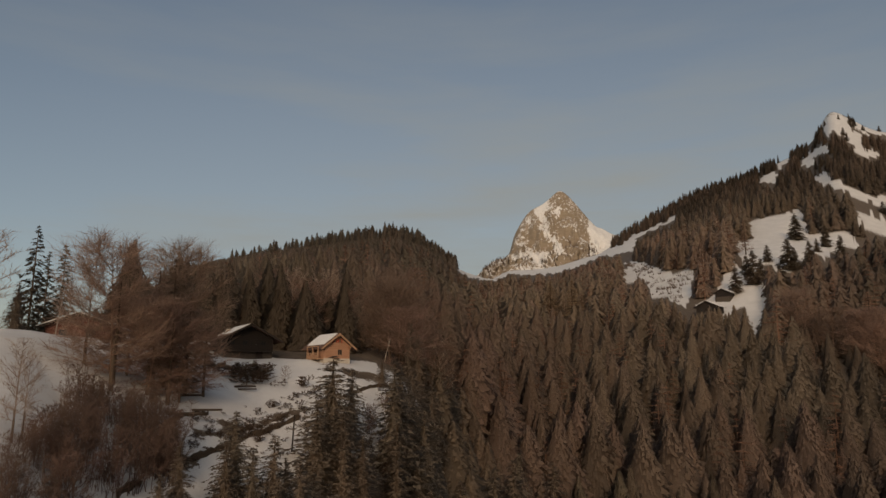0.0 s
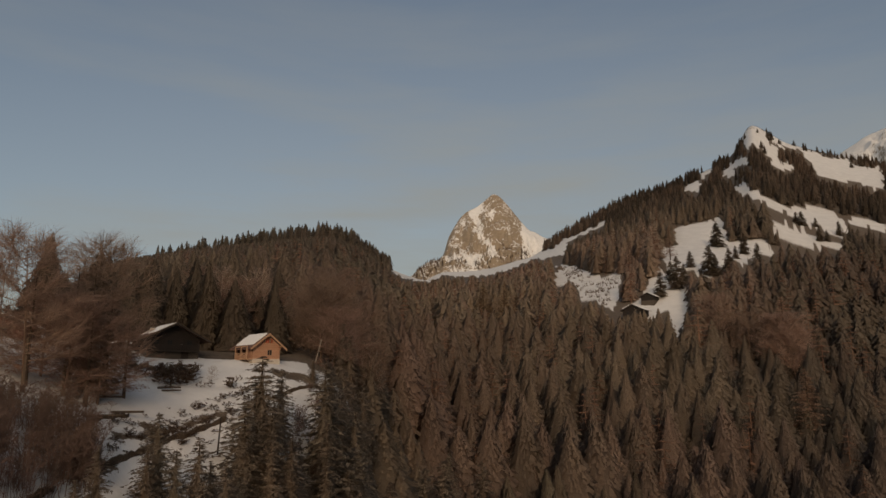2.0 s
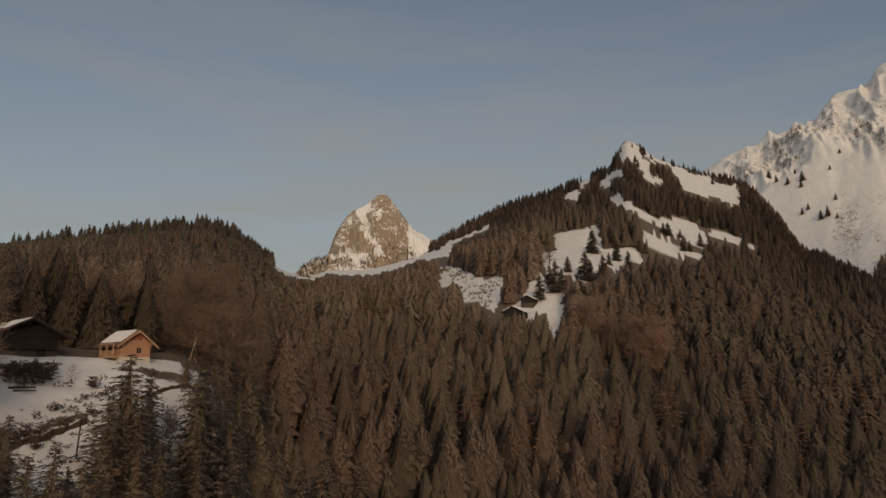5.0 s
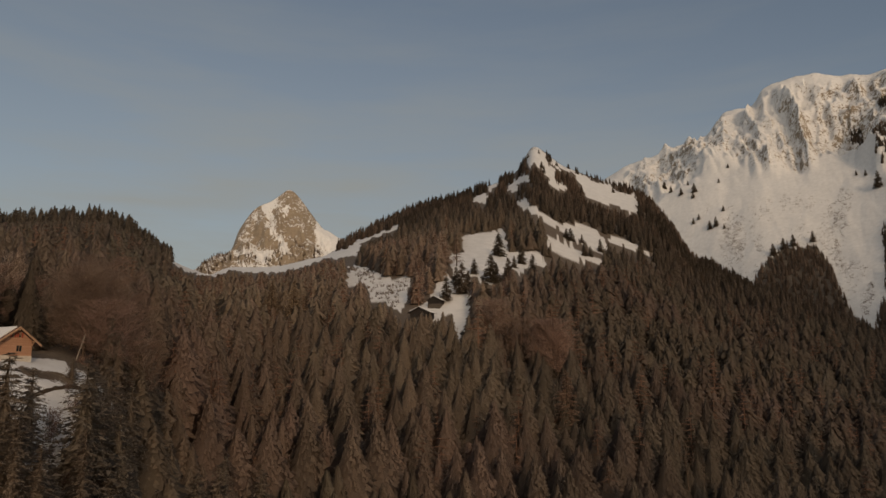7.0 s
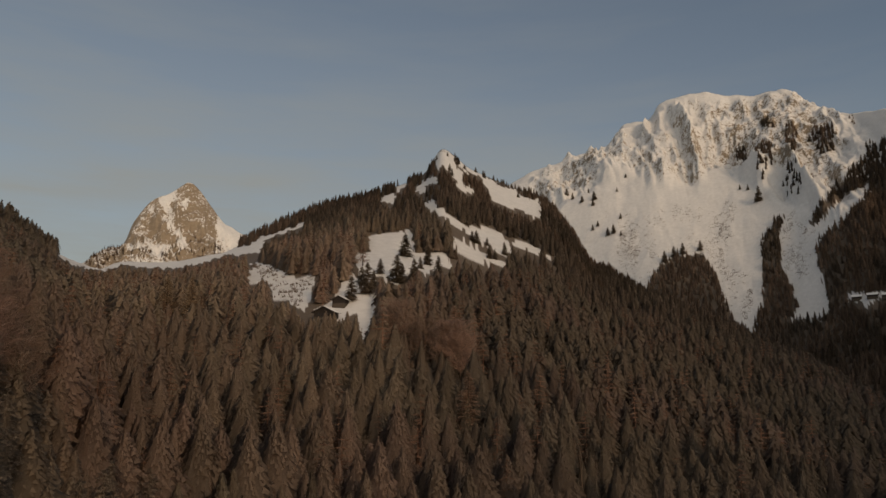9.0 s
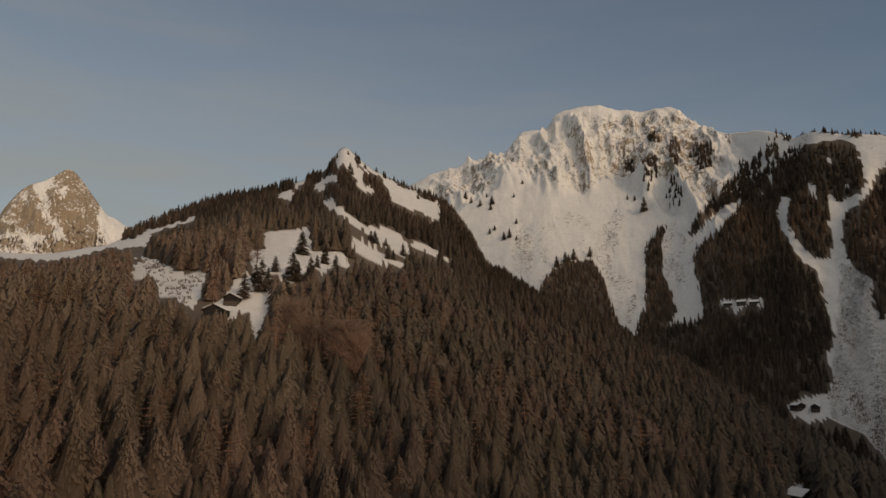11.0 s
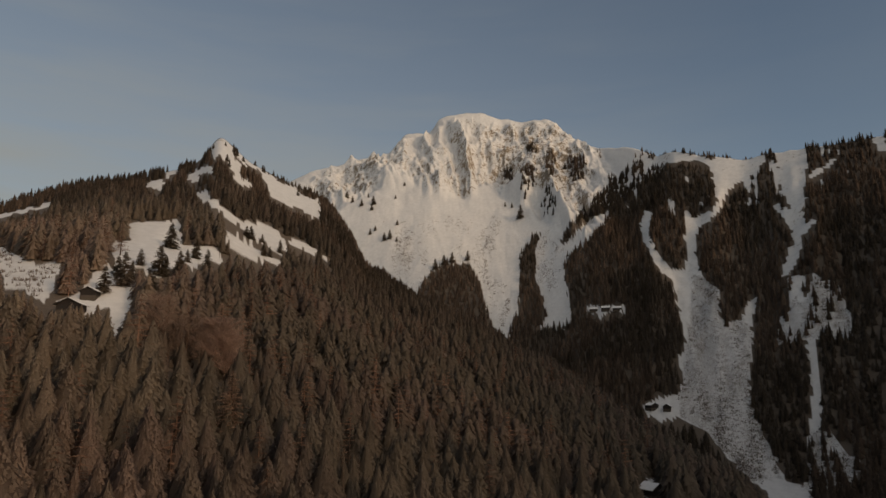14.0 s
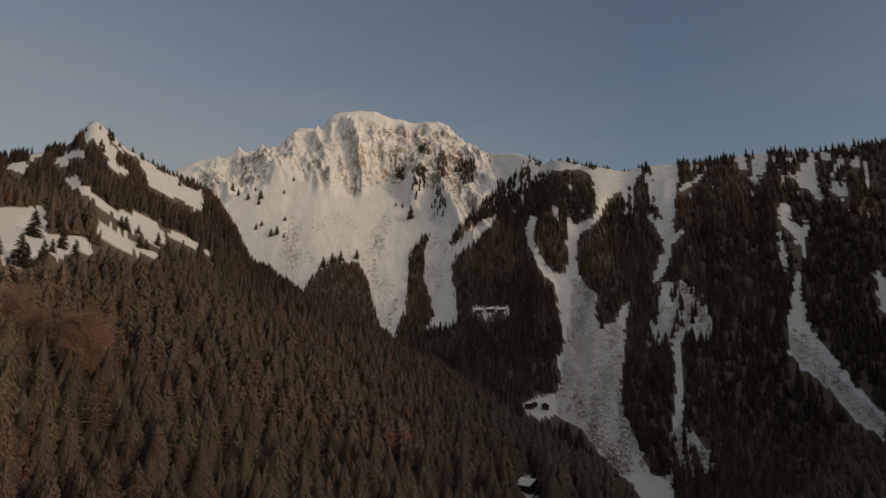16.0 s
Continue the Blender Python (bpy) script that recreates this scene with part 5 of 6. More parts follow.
rng = np.random.default_rng(5)
TRUNK = unit_trunk()
SHORT_TRUNK = unit_trunk(0.015, 0.009, 0.36)
FAR = [tuft_spruce(rng, 26, slim, 0.14) for slim in (0.21, 0.24, 0.27, 0.20, 0.23, 0.30)]
HALFWAY = [tuft_spruce(rng, 60, slim, 0.11) for slim in (0.24, 0.28, 0.31, 0.23, 0.27, 0.34)]
MIDDLE = [tuft_spruce(rng, 120, slim, 0.085) for slim in (0.27, 0.30, 0.33, 0.26, 0.29, 0.36)]
CLOSE = [tuft_spruce(rng, 360, slim, 0.036, 0.6, (0.45, 0.8), (0.84, 1.1), 0.8, 12) for slim in (0.24, 0.27, 0.30, 0.23, 0.26, 0.32)]
NEARBY = [tuft_spruce(rng, 820, slim, 0.021, 0.45, (0.6, 0.9), (0.82, 1.15), 0.82, 16) for slim in (0.24, 0.27, 0.30, 0.23, 0.26, 0.32)]
SPARSE_CROWNS = [unit_crown(rng, bough_spruce(rng, 18, 7, 12, slim, 1.0, 0.07, 0.35), tint) for slim, tint in ((0.25, (0.17, 0.14, 0.107)), (0.28, (0.19, 0.148, 0.113)), (0.22, (0.16, 0.135, 0.105)))]
CROWNS = [unit_crown(rng, tuft_spruce(rng, 2200, slim, 0.0135, 0.4, (0.66, 0.92), (0.8, 1.15), 0.8, 20), tint) for slim, tint in ((0.29, (0.293, 0.246, 0.186)), (0.31, (0.314, 0.248, 0.192)), (0.26, (0.282, 0.242, 0.184)), (0.30, (0.342, 0.259, 0.206)), (0.33, (0.306, 0.256, 0.185)), (0.28, (0.295, 0.246, 0.192)))]


def bushy_spruce(rng, slim):
    """Boughs hung with small sprays, round a core of dense fine twigs."""
    v, t = bough_spruce(rng, 26, 9, 12, slim * 1.08, 1.0, 0.036, 0.2, 1.3)
    w, u = tuft_spruce(rng, 1100, slim * 0.64, 0.012, 0.4, (0.4, 0.8), (0.6, 1.2), 0.45, 14, True)
    return np.vstack([v, w * np.array([1, 1, 0.93])]), np.vstack([t, u + len(v)])


FINE_CROWNS = [unit_crown(rng, bushy_spruce(rng, slim), tint) for slim, tint in ((0.25, (0.385, 0.322, 0.262)), (0.28, (0.400, 0.330, 0.268)), (0.23, (0.415, 0.338, 0.274)), (0.26, (0.365, 0.315, 0.256)))]
DARK_CROWNS = [unit_crown(rng, tuft_spruce(rng, 1500, slim, 0.016, 0.4, (0.6, 0.9), (0.75, 1.15), 0.75, 18), tint) for slim, tint in ((0.25, (0.150, 0.125, 0.098)), (0.28, (0.165, 0.132, 0.104)), (0.23, (0.140, 0.120, 0.096)))]
OPEN_CROWNS = [unit_crown(rng, bough_spruce(rng, 20, 7, 20, slim, 1.0, 0.04, 0.12), tint) for slim, tint in ((0.23, (0.12, 0.105, 0.08)), (0.26, (0.13, 0.11, 0.082)), (0.25, (0.30, 0.205, 0.155)))]

NEAREST = 168
forest(rng, NEARBY, NEAREST, 245, -36, 93, 8.3, (12, 27), "dense brown-green spruce forest below the drone", 1.0, (1.1, 1.55))
forest(rng, MIDDLE, NEAREST, 330, -36, 93, 8.8, (6, 13), "young spruces growing up between the tall ones", 1.0, (1.2, 1.7))
forest(rng, CLOSE, 100, NEAREST, -1, 93, 7.2, (9, 16), "young spruces growing up between the nearest tall ones", 0.9, (1.2, 1.7))
forest(rng, CLOSE, 245, 330, -36, 93, 8.3, (12, 27), "dense brown-green spruce forest on the valley slope", 1.0, (1.1, 1.55))
forest(rng, MIDDLE, 330, 620, -38, 95, 7.9, (10, 24), "dark spruce forest climbing towards the ridge", 1.0, (0.95, 1.35))
forest(rng, HALFWAY, 620, 830, -40, 62, 8.2, (9, 21), "dark spruce forest high on the hillside", 0.95, (0.8, 1.3))
forest(rng, FAR, 830, 1300, -40, 62, 8.2, (9, 20), "distant spruce forest on the ridge", 0.95, (0.8, 1.35))
forest(rng, FAR, 620, 1800, 62, 97, 8.0, (10, 26), "steep dark spruce forest on the valley wall", 0.95, (0.95, 1.4))
forest(rng, FAR, 1850, 2560, 0, 18, 9.0, (8, 17), "sparse spruces at the foot of the rock horn", 0.6)
forest(rng, FAR, 1000, 2300, 38, 62, 8.4, (10, 24), "spruce copses on the snowy massif", 0.85, (0.9, 1.3))
forest(rng, FAR, 1000, 2250, 62, 68, 8.4, (9, 22), "spruces on the rib of the snowy massif", 0.35, (0.9, 1.3))



def crest_fringe():
    """The line of small spruces along the brow of the valley wall."""
    az = rng.uniform(66.5, 77, 190)
    az = az[fbm(az / 0.7, az * 0, 83, 3) > 0.4]
    r = line_at(CREST, az)[0] + rng.uniform(2, 26, len(az))
    places = np.column_stack([r * np.sin(np.radians(az)), r * np.cos(np.radians(az)), ground(az, r) - 0.4])
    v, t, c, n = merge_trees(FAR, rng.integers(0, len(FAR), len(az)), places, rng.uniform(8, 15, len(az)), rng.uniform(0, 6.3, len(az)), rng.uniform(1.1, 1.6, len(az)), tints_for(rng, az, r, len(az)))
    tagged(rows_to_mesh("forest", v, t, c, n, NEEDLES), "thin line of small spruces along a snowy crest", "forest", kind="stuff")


crest_fringe()
LARCHES = [larch(rng, 11, 5, 5, 2.1) for _ in range(4)]


def russet_larches():
    az, r = scatter(rng, 170, 620, -36, 66, 19)
    x, y = r * np.sin(np.radians(az)), r * np.cos(np.radians(az))
    h = rng.uniform(17, 27, len(az))
    k = keep_open(rng, az, r, h) & (fbm(x / 60, y / 60, 91, 3) > 0.44)
    az, r, h = az[k], r[k], h[k]
    places = np.column_stack([r * np.sin(np.radians(az)), r * np.cos(np.radians(az)), ground(az, r) - 0.4])
    tint = np.array([0.36, 0.215, 0.155]) * rng.uniform(0.75, 1.25, (len(az), 1))
    v, t, c, n = merge_trees(LARCHES, rng.integers(0, 4, len(az)), places, h, rng.uniform(0, 6.3, len(az)), rng.uniform(1.0, 1.6, len(az)), tint)
    tagged(rows_to_mesh("larch_wood", v, t, c, n, TWIGS), "bare russet larches scattered through spruce forest", "forest", kind="stuff")


russet_larches()


def plant_nearest():
    """The trees of the slope right below the drone, one by one."""
    az, r = scatter(rng, 88, NEAREST, 4, 78, 9.6)
    edge_az, edge_r = scatter(rng, 90, NEAREST, -8, 4, 8.8)
    bank_az, bank_r = scatter(rng, 76, 122, -2.2, 5, 6.8)
    az, r = np.concatenate([az, edge_az, bank_az]), np.concatenate([r, edge_r, bank_r])
    k = is_wooded(az, r)
    # broadleaved trees take the place of most spruces beside the chalet
    k &= ~((az < 0) & (r > 128) & (r < 156) & (rng.uniform(0, 1, len(az)) < 0.65))
    az, r = az[k], r[k]
    for a, d in zip(az.tolist(), r.tolist()):
        edge = a < 4
        h = float(rng.uniform(11, 17) if edge else rng.uniform(17, 26))
        # darker crowns are mixed in eastward, standing in for shade on that slope
        crowns = FINE_CROWNS if a < 9 else DARK_CROWNS if a > 18 and rng.uniform() < 0.45 else CROWNS
        plant("spruce_tree", crowns[int(rng.integers(len(crowns)))], a, d, h, "spruce at the edge of the forest" if edge else "tall brown-green spruce in dense forest", "tree", "slope spruces",
              float(rng.uniform(0.9, 1.25)), float(rng.uniform(0, 6.3)), sink=1.4)


plant_nearest()


def plant_behind_chalets():
    """The dark row of spruces against which the chalets stand."""
    az, r = scatter(rng, 138, NEAREST, -25, -8, 6.4)
    k = is_wooded(az, r)
    for a, d in zip(az[k].tolist(), r[k].tolist()):
        plant("spruce_tree", DARK_CROWNS[int(rng.integers(3))], a, d, float(rng.uniform(12, 19)), "dark spruce at the forest edge behind the chalets", "tree", "spruces behind the chalets", float(rng.uniform(0.95, 1.3)), float(rng.uniform(0, 6.3)))


plant_behind_chalets()
for trees, span, group, label in ((MEADOW_TREES, (250, 1240), "meadow spruces", "lone dark spruce standing on a snowy meadow"), (BOWL_TREES, (1400, 2300), "bowl spruces", "small lone spruce on a wide snowfield")):
    for a, low, tip in trees:
        r = spot(a, low, *span)
        h = r * (math.tan(radians(tip)) - math.tan(radians(low)))
        plant("spruce_tree", SPARSE_CROWNS[rng.integers(3)], a, r, h, label, "tree", group, float(rng.uniform(1.2, 1.6)), float(rng.uniform(0, 6.3)))

# ---- buildings ----
def part(name, bm, material, parent, label=""):
    """A bmesh as one mesh object under a thing or under a part."""
    me = bpy.data.meshes.new(name)
    bmesh.ops.recalc_face_normals(bm, faces=bm.faces)
    bm.to_mesh(me)
    bm.free()
    me.materials.append(material)
    ob = new(name, me)
    ob.parent = parent
    if label:
        ob["label"] = label
    return ob


def box(bm, x0, x1, y0, y1, z0, z1, turn=None):
    made = bmesh.ops.create_cube(bm, size=1.0)["verts"]
    for v in made:
        v.co = Vector((x0 + (v.co.x + 0.5) * (x1 - x0), y0 + (v.co.y + 0.5) * (y1 - y0), z0 + (v.co.z + 0.5) * (z1 - z0)))
        if turn:
            v.co = turn @ v.co
    return made


def boxes(*rows):
    bm = bmesh.new()
    for row in rows:
        box(bm, *row)
    return bm


def prism(points, y0, y1):
    """A plate with the given outline in x and z, from y0 to y1."""
    bm = bmesh.new()
    a = [bm.verts.new((x, y0, z)) for x, z in points]
    b = [bm.verts.new((x, y1, z)) for x, z in points]
    bm.faces.new(a)
    bm.faces.new(b[::-1])
    for i in range(len(points)):
        j = (i + 1) % len(points)
        bm.faces.new((a[i], b[i], b[j], a[j]))
    return bm


def holed_wall(x0, x1, z0, z1, y0, y1, holes):
    """A wall along x as blocks round its openings (x0, x1, z0, z1)."""
    bm = bmesh.new()
    xs = sorted({x0, x1, *(h[0] for h in holes), *(h[1] for h in holes)})
    for a, b in zip(xs, xs[1:]):
        z = z0
        for h in sorted((h for h in holes if h[0] <= a and h[1] >= b), key=lambda h: h[2]):
            if h[2] > z:
                box(bm, a, b, y0, y1, z, h[2])
            z = h[3]
        if z < z1:
            box(bm, a, b, y0, y1, z, z1)
    return bm


def window(parent, x0, x1, z0, z1, y, frame_mat, shutter_mat=None, flip=None):
    """A window in a wall along x whose outside is towards -y: frame with panes, sill and shutters."""
    w = 0.06
    bm = boxes((x0, x1, y - 0.03, y + 0.06, z0, z0 + w), (x0, x1, y - 0.03, y + 0.06, z1 - w, z1), (x0, x0 + w, y - 0.03, y + 0.06, z0 + w, z1 - w), (x1 - w, x1, y - 0.03, y + 0.06, z0 + w, z1 - w),
               ((x0 + x1) / 2 - 0.03, (x0 + x1) / 2 + 0.03, y - 0.03, y + 0.06, z0 + w, z1 - w))
    if flip:
        bmesh.ops.transform(bm, matrix=flip, verts=bm.verts)
    win = part("window", bm, frame_mat, parent)
    for a, b in ((x0 + w, (x0 + x1) / 2 - 0.03), ((x0 + x1) / 2 + 0.03, x1 - w)):
        bm = boxes((a, b, y + 0.01, y + 0.025, z0 + w, z1 - w))
        if flip:
            bmesh.ops.transform(bm, matrix=flip, verts=bm.verts)
        part("pane", bm, GLASS, win)
    if shutter_mat:
        for a, b in ((x0 - (x1 - x0) / 2, x0 - 0.01), (x1 + 0.01, x1 + (x1 - x0) / 2)):
            bm = boxes((a, b, y - 0.06, y - 0.02, z0, z1))
            if flip:
                bmesh.ops.transform(bm, matrix=flip, verts=bm.verts)
            part("shutter", bm, shutter_mat, win)


def house(name, label, az, r, facing, wide, deep, wall_h, rise, mats, base_h=0.5, eave=0.8, verge=0.9, snow=(1, 1), windows=(), upper=(), door=None,
          porch=None, chimney=False, lift=0.0, snow_thick=0.22, snow_in=0.25, side_windows=(), category="house", group="", gallery=None, trim=None):
    """A gabled house whose gable looks along the bearing facing; its ridge runs from the front to the back."""
    wood, beam, roof, stone = mats
    x, y = r * math.sin(radians(az)), r * math.cos(radians(az))
    z = float(ground_xy(x, y)[0]) + lift
    foot = new(name)
    foot.matrix_world = pose(x, y, z, 0, 0, 180 - facing)
    w, d, t = wide / 2, deep / 2, 0.22
    part("foundation", boxes((-w - 0.05, w + 0.05, -d - 0.05, d + 0.05, -3.0, base_h)), stone, foot)
    holes = list(windows) + ([door] if door else [])
    part("front_wall", holed_wall(-w, w, base_h, base_h + wall_h, -d, -d + t, holes), wood, foot)
    part("back_wall", boxes((-w, w, d - t, d, base_h, base_h + wall_h)), wood, foot)
    side = Matrix.Rotation(radians(-90), 4, "Z")
    bm = holed_wall(-d + t + 0.003, d - t - 0.003, base_h, base_h + wall_h, -w, -w + t, side_windows)
    bmesh.ops.transform(bm, matrix=side, verts=bm.verts)
    part("side_wall", bm, wood, foot)
    part("side_wall", boxes((w - t, w, -d + t + 0.003, d - t - 0.003, base_h, base_h + wall_h)), wood, foot)
    top = base_h + wall_h
    gable = [(-w, top), (w, top), (0, top + rise)]
    part("gable", prism(gable, -d, -d + t), wood, foot)
    part("gable", prism(gable, d - t, d), wood, foot)
    slope = rise / w
    th = 0.16
    for sg in (-1, 1):
        xe, ze = sg * (w + eave), top - eave * slope
        pts = [(0, top + rise), (xe, ze), (xe, ze + th), (0, top + rise + th)]
        slab = part("roof", prism(pts, -d - verge, d + 0.6), roof, foot)
        # barge board on the front verge
        b = [(0, top + rise + th + 0.02), (xe, ze + th + 0.02), (xe, ze - 0.16), (0, top + rise - 0.16)]
        part("barge_board", prism(b, -d - verge - 0.05, -d - verge - 0.003), beam, foot)
        cover = snow[0] if sg < 0 else snow[1]
        if cover > 0:
            n, k = snow_in, 1 - cover
            x1, z1 = sg * (0.02 + 0.1), top + rise + th
            x0 = xe * (1 - 0.03)
            xb = x1 + (x0 - x1) * (1 - k * 0.9)
            f = lambda q: top + rise + th - abs(q) * slope
            pts = [(x1, f(x1) + 0.004), (xb, f(xb) + 0.004), (xb - sg * 0.08, f(xb) + snow_thick * 0.8), ((x1 + xb) / 2, f((x1 + xb) / 2) + snow_thick), (x1, f(x1) + snow_thick * 0.85)]
            part("snow_cover", prism(pts, -d - verge + n, d + 0.6 - n), SNOW, slab, "layer of old snow")
    part("ridge_beam", boxes((-0.1, 0.1, -d - verge + 0.05, -d, top + rise - 0.42, top + rise - 0.20)), beam, foot)
    for sg in (-1, 1):
        part("purlin", boxes((sg * (w - 0.12) - 0.1, sg * (w - 0.12) + 0.1, -d - verge + 0.05, -d - 0.003, top - 0.16, top + 0.04)), beam, foot)
        bm = boxes((-0.06, 0.06, -0.06, 0.06, 0, 1.0))
        bmesh.ops.transform(bm, matrix=Matrix.Translation((sg * (w - 0.12), -d - 0.05, top - 0.9)) @ Matrix.Rotation(radians(40), 4, "X"), verts=bm.verts)
        part("bracket", bm, beam, foot)
    for h in windows:
        window(foot, *h, -d + 0.04, trim or beam)
    for h in side_windows:
        window(foot, *h, -w + 0.04, beam, flip=side)
    for x0, x1, z0, z1 in upper:
        window(foot, x0, x1, z0, z1, -d - 0.035, beam, RED_PAINT)
    if door:
        x0, x1, z0, z1 = door
        leaf = part("door", boxes((x0 + 0.01, x1 - 0.01, -d + 0.07, -d + 0.13, z0, z1 - 0.01)), DARK_BEAM, foot)
        part("door_handle", boxes((x1 - 0.16, x1 - 0.1, -d + 0.03, -d + 0.068, (z0 + z1) / 2, (z0 + z1) / 2 + 0.1)), STEEL, leaf)
    if gallery:
        # a wooden gallery across the front, over a cellar door
        out = 1.1
        part("gallery_floor", boxes((-w + 0.1, w - 0.1, -d - out, -d - 0.06, gallery - 0.16, gallery)), beam, foot)
        part("rail", boxes((-w + 0.1, w - 0.1, -d - out, -d - out + 0.08, gallery + 0.85, gallery + 0.97)), trim or beam, foot)
        for i in range(22):
            xx = -w + 0.25 + (wide - 0.5) * i / 21
            part("baluster", boxes((xx - 0.09, xx + 0.09, -d - out + 0.02, -d - out + 0.06, gallery, gallery + 0.85)), beam, foot)
        for xx in (-w + 0.2, 0.0, w - 0.34):
            part("gallery_post", boxes((xx, xx + 0.14, -d - out + 0.09, -d - out + 0.23, gallery, top - 0.25)), beam, foot)
        cellar = part("cellar_door", boxes((1.5, 2.5, -d - 0.11, -d - 0.055, -0.2, base_h - 0.25)), DARK_BEAM, foot)
        part("door_frame", boxes((1.38, 1.497, -d - 0.12, -d - 0.055, -0.2, base_h - 0.1), (2.503, 2.62, -d - 0.12, -d - 0.055, -0.2, base_h - 0.1), (1.497, 2.503, -d - 0.12, -d - 0.055, base_h - 0.247, base_h - 0.1)), trim or beam, cellar)
    if porch:
        # a raised porch along the eaves side, with posts and a rail
        y0, y1, out = porch
        part("porch_floor", boxes((-w - out, -w - 0.06, y0, y1, base_h - 0.18, base_h)), beam, foot)
        for i in range(3):
            yy = y0 + 0.07 + (y1 - y0 - 0.14) * i / 2
            part("porch_post", boxes((-w - out, -w - out + 0.14, yy - 0.07, yy + 0.07, base_h, base_h + wall_h - 0.05 - 0.28)), beam, foot)
        part("porch_plate", boxes((-w - out, -w - out + 0.14, y0, y1, base_h + wall_h - 0.33, base_h + wall_h - 0.17)), beam, foot)
        part("rail", boxes((-w - out + 0.03, -w - out + 0.11, y0 + 0.15, y1 - 0.15, base_h + 0.85, base_h + 0.95)), beam, foot)
        n = 14
        for i in range(n):
            yy = y0 + 0.2 + (y1 - y0 - 0.4) * i / (n - 1)
            part("baluster", boxes((-w - out + 0.05, -w - out + 0.09, yy - 0.045, yy + 0.045, base_h, base_h + 0.85)), beam, foot)
    if chimney:
        cx, cy, ch = chimney
        stack = part("chimney", boxes((cx - 0.35, cx + 0.35, cy - 0.35, cy + 0.35, top - 0.2, top + rise + ch)), PALE_STONE, foot)
        part("chimney_cap", boxes((cx - 0.45, cx + 0.45, cy - 0.45, cy + 0.45, top + rise + ch, top + rise + ch + 0.12)), GREY_ROOF, stack)
    tagged(foot, label, category, group)
    return foot


house("chalet", "new larch-wood chalet with snowy roof and red shutters", -9.4, 127.5, 143, 5.1, 6.6, 2.3, 1.95, (FRESH_WOOD, FRESH_BEAM, ROOFING, PALE_STONE), 0.75, 0.95, 0.9,
      (0.74, 0.0), windows=((0.15, 1.05, 1.35, 2.35),), upper=((-0.75, -0.3, 3.5, 4.25), (0.3, 0.75, 3.5, 4.25)), side_windows=((-2.6, -1.5, 1.35, 2.5), (-0.6, 0.5, 1.35, 2.5)), porch=(-3.2, 1.2, 1.15), snow_in=0.75, lift=-0.55)
house("chalet", "old dark weathered chalet under a snow-streaked roof", -16.25, 130, 147, 8.6, 8.0, 2.3, 2.2, (DARK_WOOD, DARK_BEAM, ROOFING, DARK_STONE), 1.7, 1.6, 1.7,
      (0.55, 0.0), windows=((-3.2, -2.3, 2.5, 3.5), (-1.0, -0.1, 2.5, 3.5), (2.3, 3.2, 2.5, 3.5)), door=(0.7, 1.6, 1.7, 3.7), chimney=(-2.2, 1.0, -0.5), snow_thick=0.12, snow_in=0.7, lift=-0.9, gallery=1.7, trim=DARK_BEAM)
house("farmhouse", "red-brown wooden house with a snowy roof", -27.3, 114, 168, 9.0, 8, 2.2, 1.7, (RED_WOOD, DARK_BEAM, GREY_ROOF, STONE), 0.3, 1.2, 0.8,
      (1, 1), windows=((-2.6, -1.6, 0.9, 2.0), (1.2, 2.2, 0.9, 2.0)), lift=-1.3)
house("shed", "small stone shed with a thick cap of snow", -19.4, 118, 150, 2.6, 3.2, 1.3, 0.5, (STONE, DARK_BEAM, GREY_ROOF, STONE), 0.2, 0.2, 0.2, (1, 1), snow_thick=0.45, snow_in=0.02, category="shed")
OLD = (DARK_WOOD, DARK_BEAM, GREY_ROOF, DARK_STONE)
house("alpine_hut", "dark timber alpine hut with snow on one roof slope", 21.3, 372, 222, 10.5, 9, 3.0, 2.6, OLD, 1.0, 1.3, 1.0, (0.5, 1), windows=((-3, -2, 1.8, 3.0), (1.6, 2.6, 1.8, 3.0)), category="hut")
house("alpine_hut", "small dark timber hut on a snowy meadow", 22.45, 395, 225, 7.5, 7, 2.4, 1.9, OLD, 0.7, 1.0, 0.8, (0.6, 1), category="hut")
for az, r, wide, facing in ((66.3, 1066, 15, 200), (67.45, 1060, 10, 255)):
    house("farmhouse", "remote farmhouse with a snowy roof in a forest clearing", az, r, facing, wide, 12, 4, 3, OLD, 1.0, 1.2, 1.0, (1, 1), windows=((-3, -1.8, 2.2, 3.6), (1.8, 3, 2.2, 3.6)), group="farmhouses below the gully")
for az, r in ((62.2, 1330), (63.15, 1309), (64.05, 1295)):
    house("barn", "remote dark barn with a snow-laden roof", az, r, 160, 11, 15, 3.2, 3.2, OLD, 1.0, 1.2, 1.0, (1, 1), snow_thick=0.4, category="barn", group="barns on the ledge")
house("farmhouse", "dark valley farmhouse with a snow-covered roof", 65.95, 355, 200, 8, 9, 3, 2.4, OLD, 0.8, 1.0, 0.8, (1, 1), windows=((-2.6, -1.6, 1.8, 2.8), (1.2, 2.2, 1.8, 2.8)))


# ---- meadow: trees, shrubs and clutter ----
def lone_crown(model, tint, material):
    v, t = model
    shade = np.array(tint)[None] * (0.75 + 0.5 * np.random.default_rng(3).uniform(0, 1, (len(t), 1)))
    c = np.array(tint)[None] * np.ones((len(v), 1))
    c[t.ravel()] = np.repeat(shade, 3, 0)
    ob = rows_to_mesh("crown", v, t, c, roundness(v), material)
    me = ob.data
    bpy.data.objects.remove(ob)
    return me


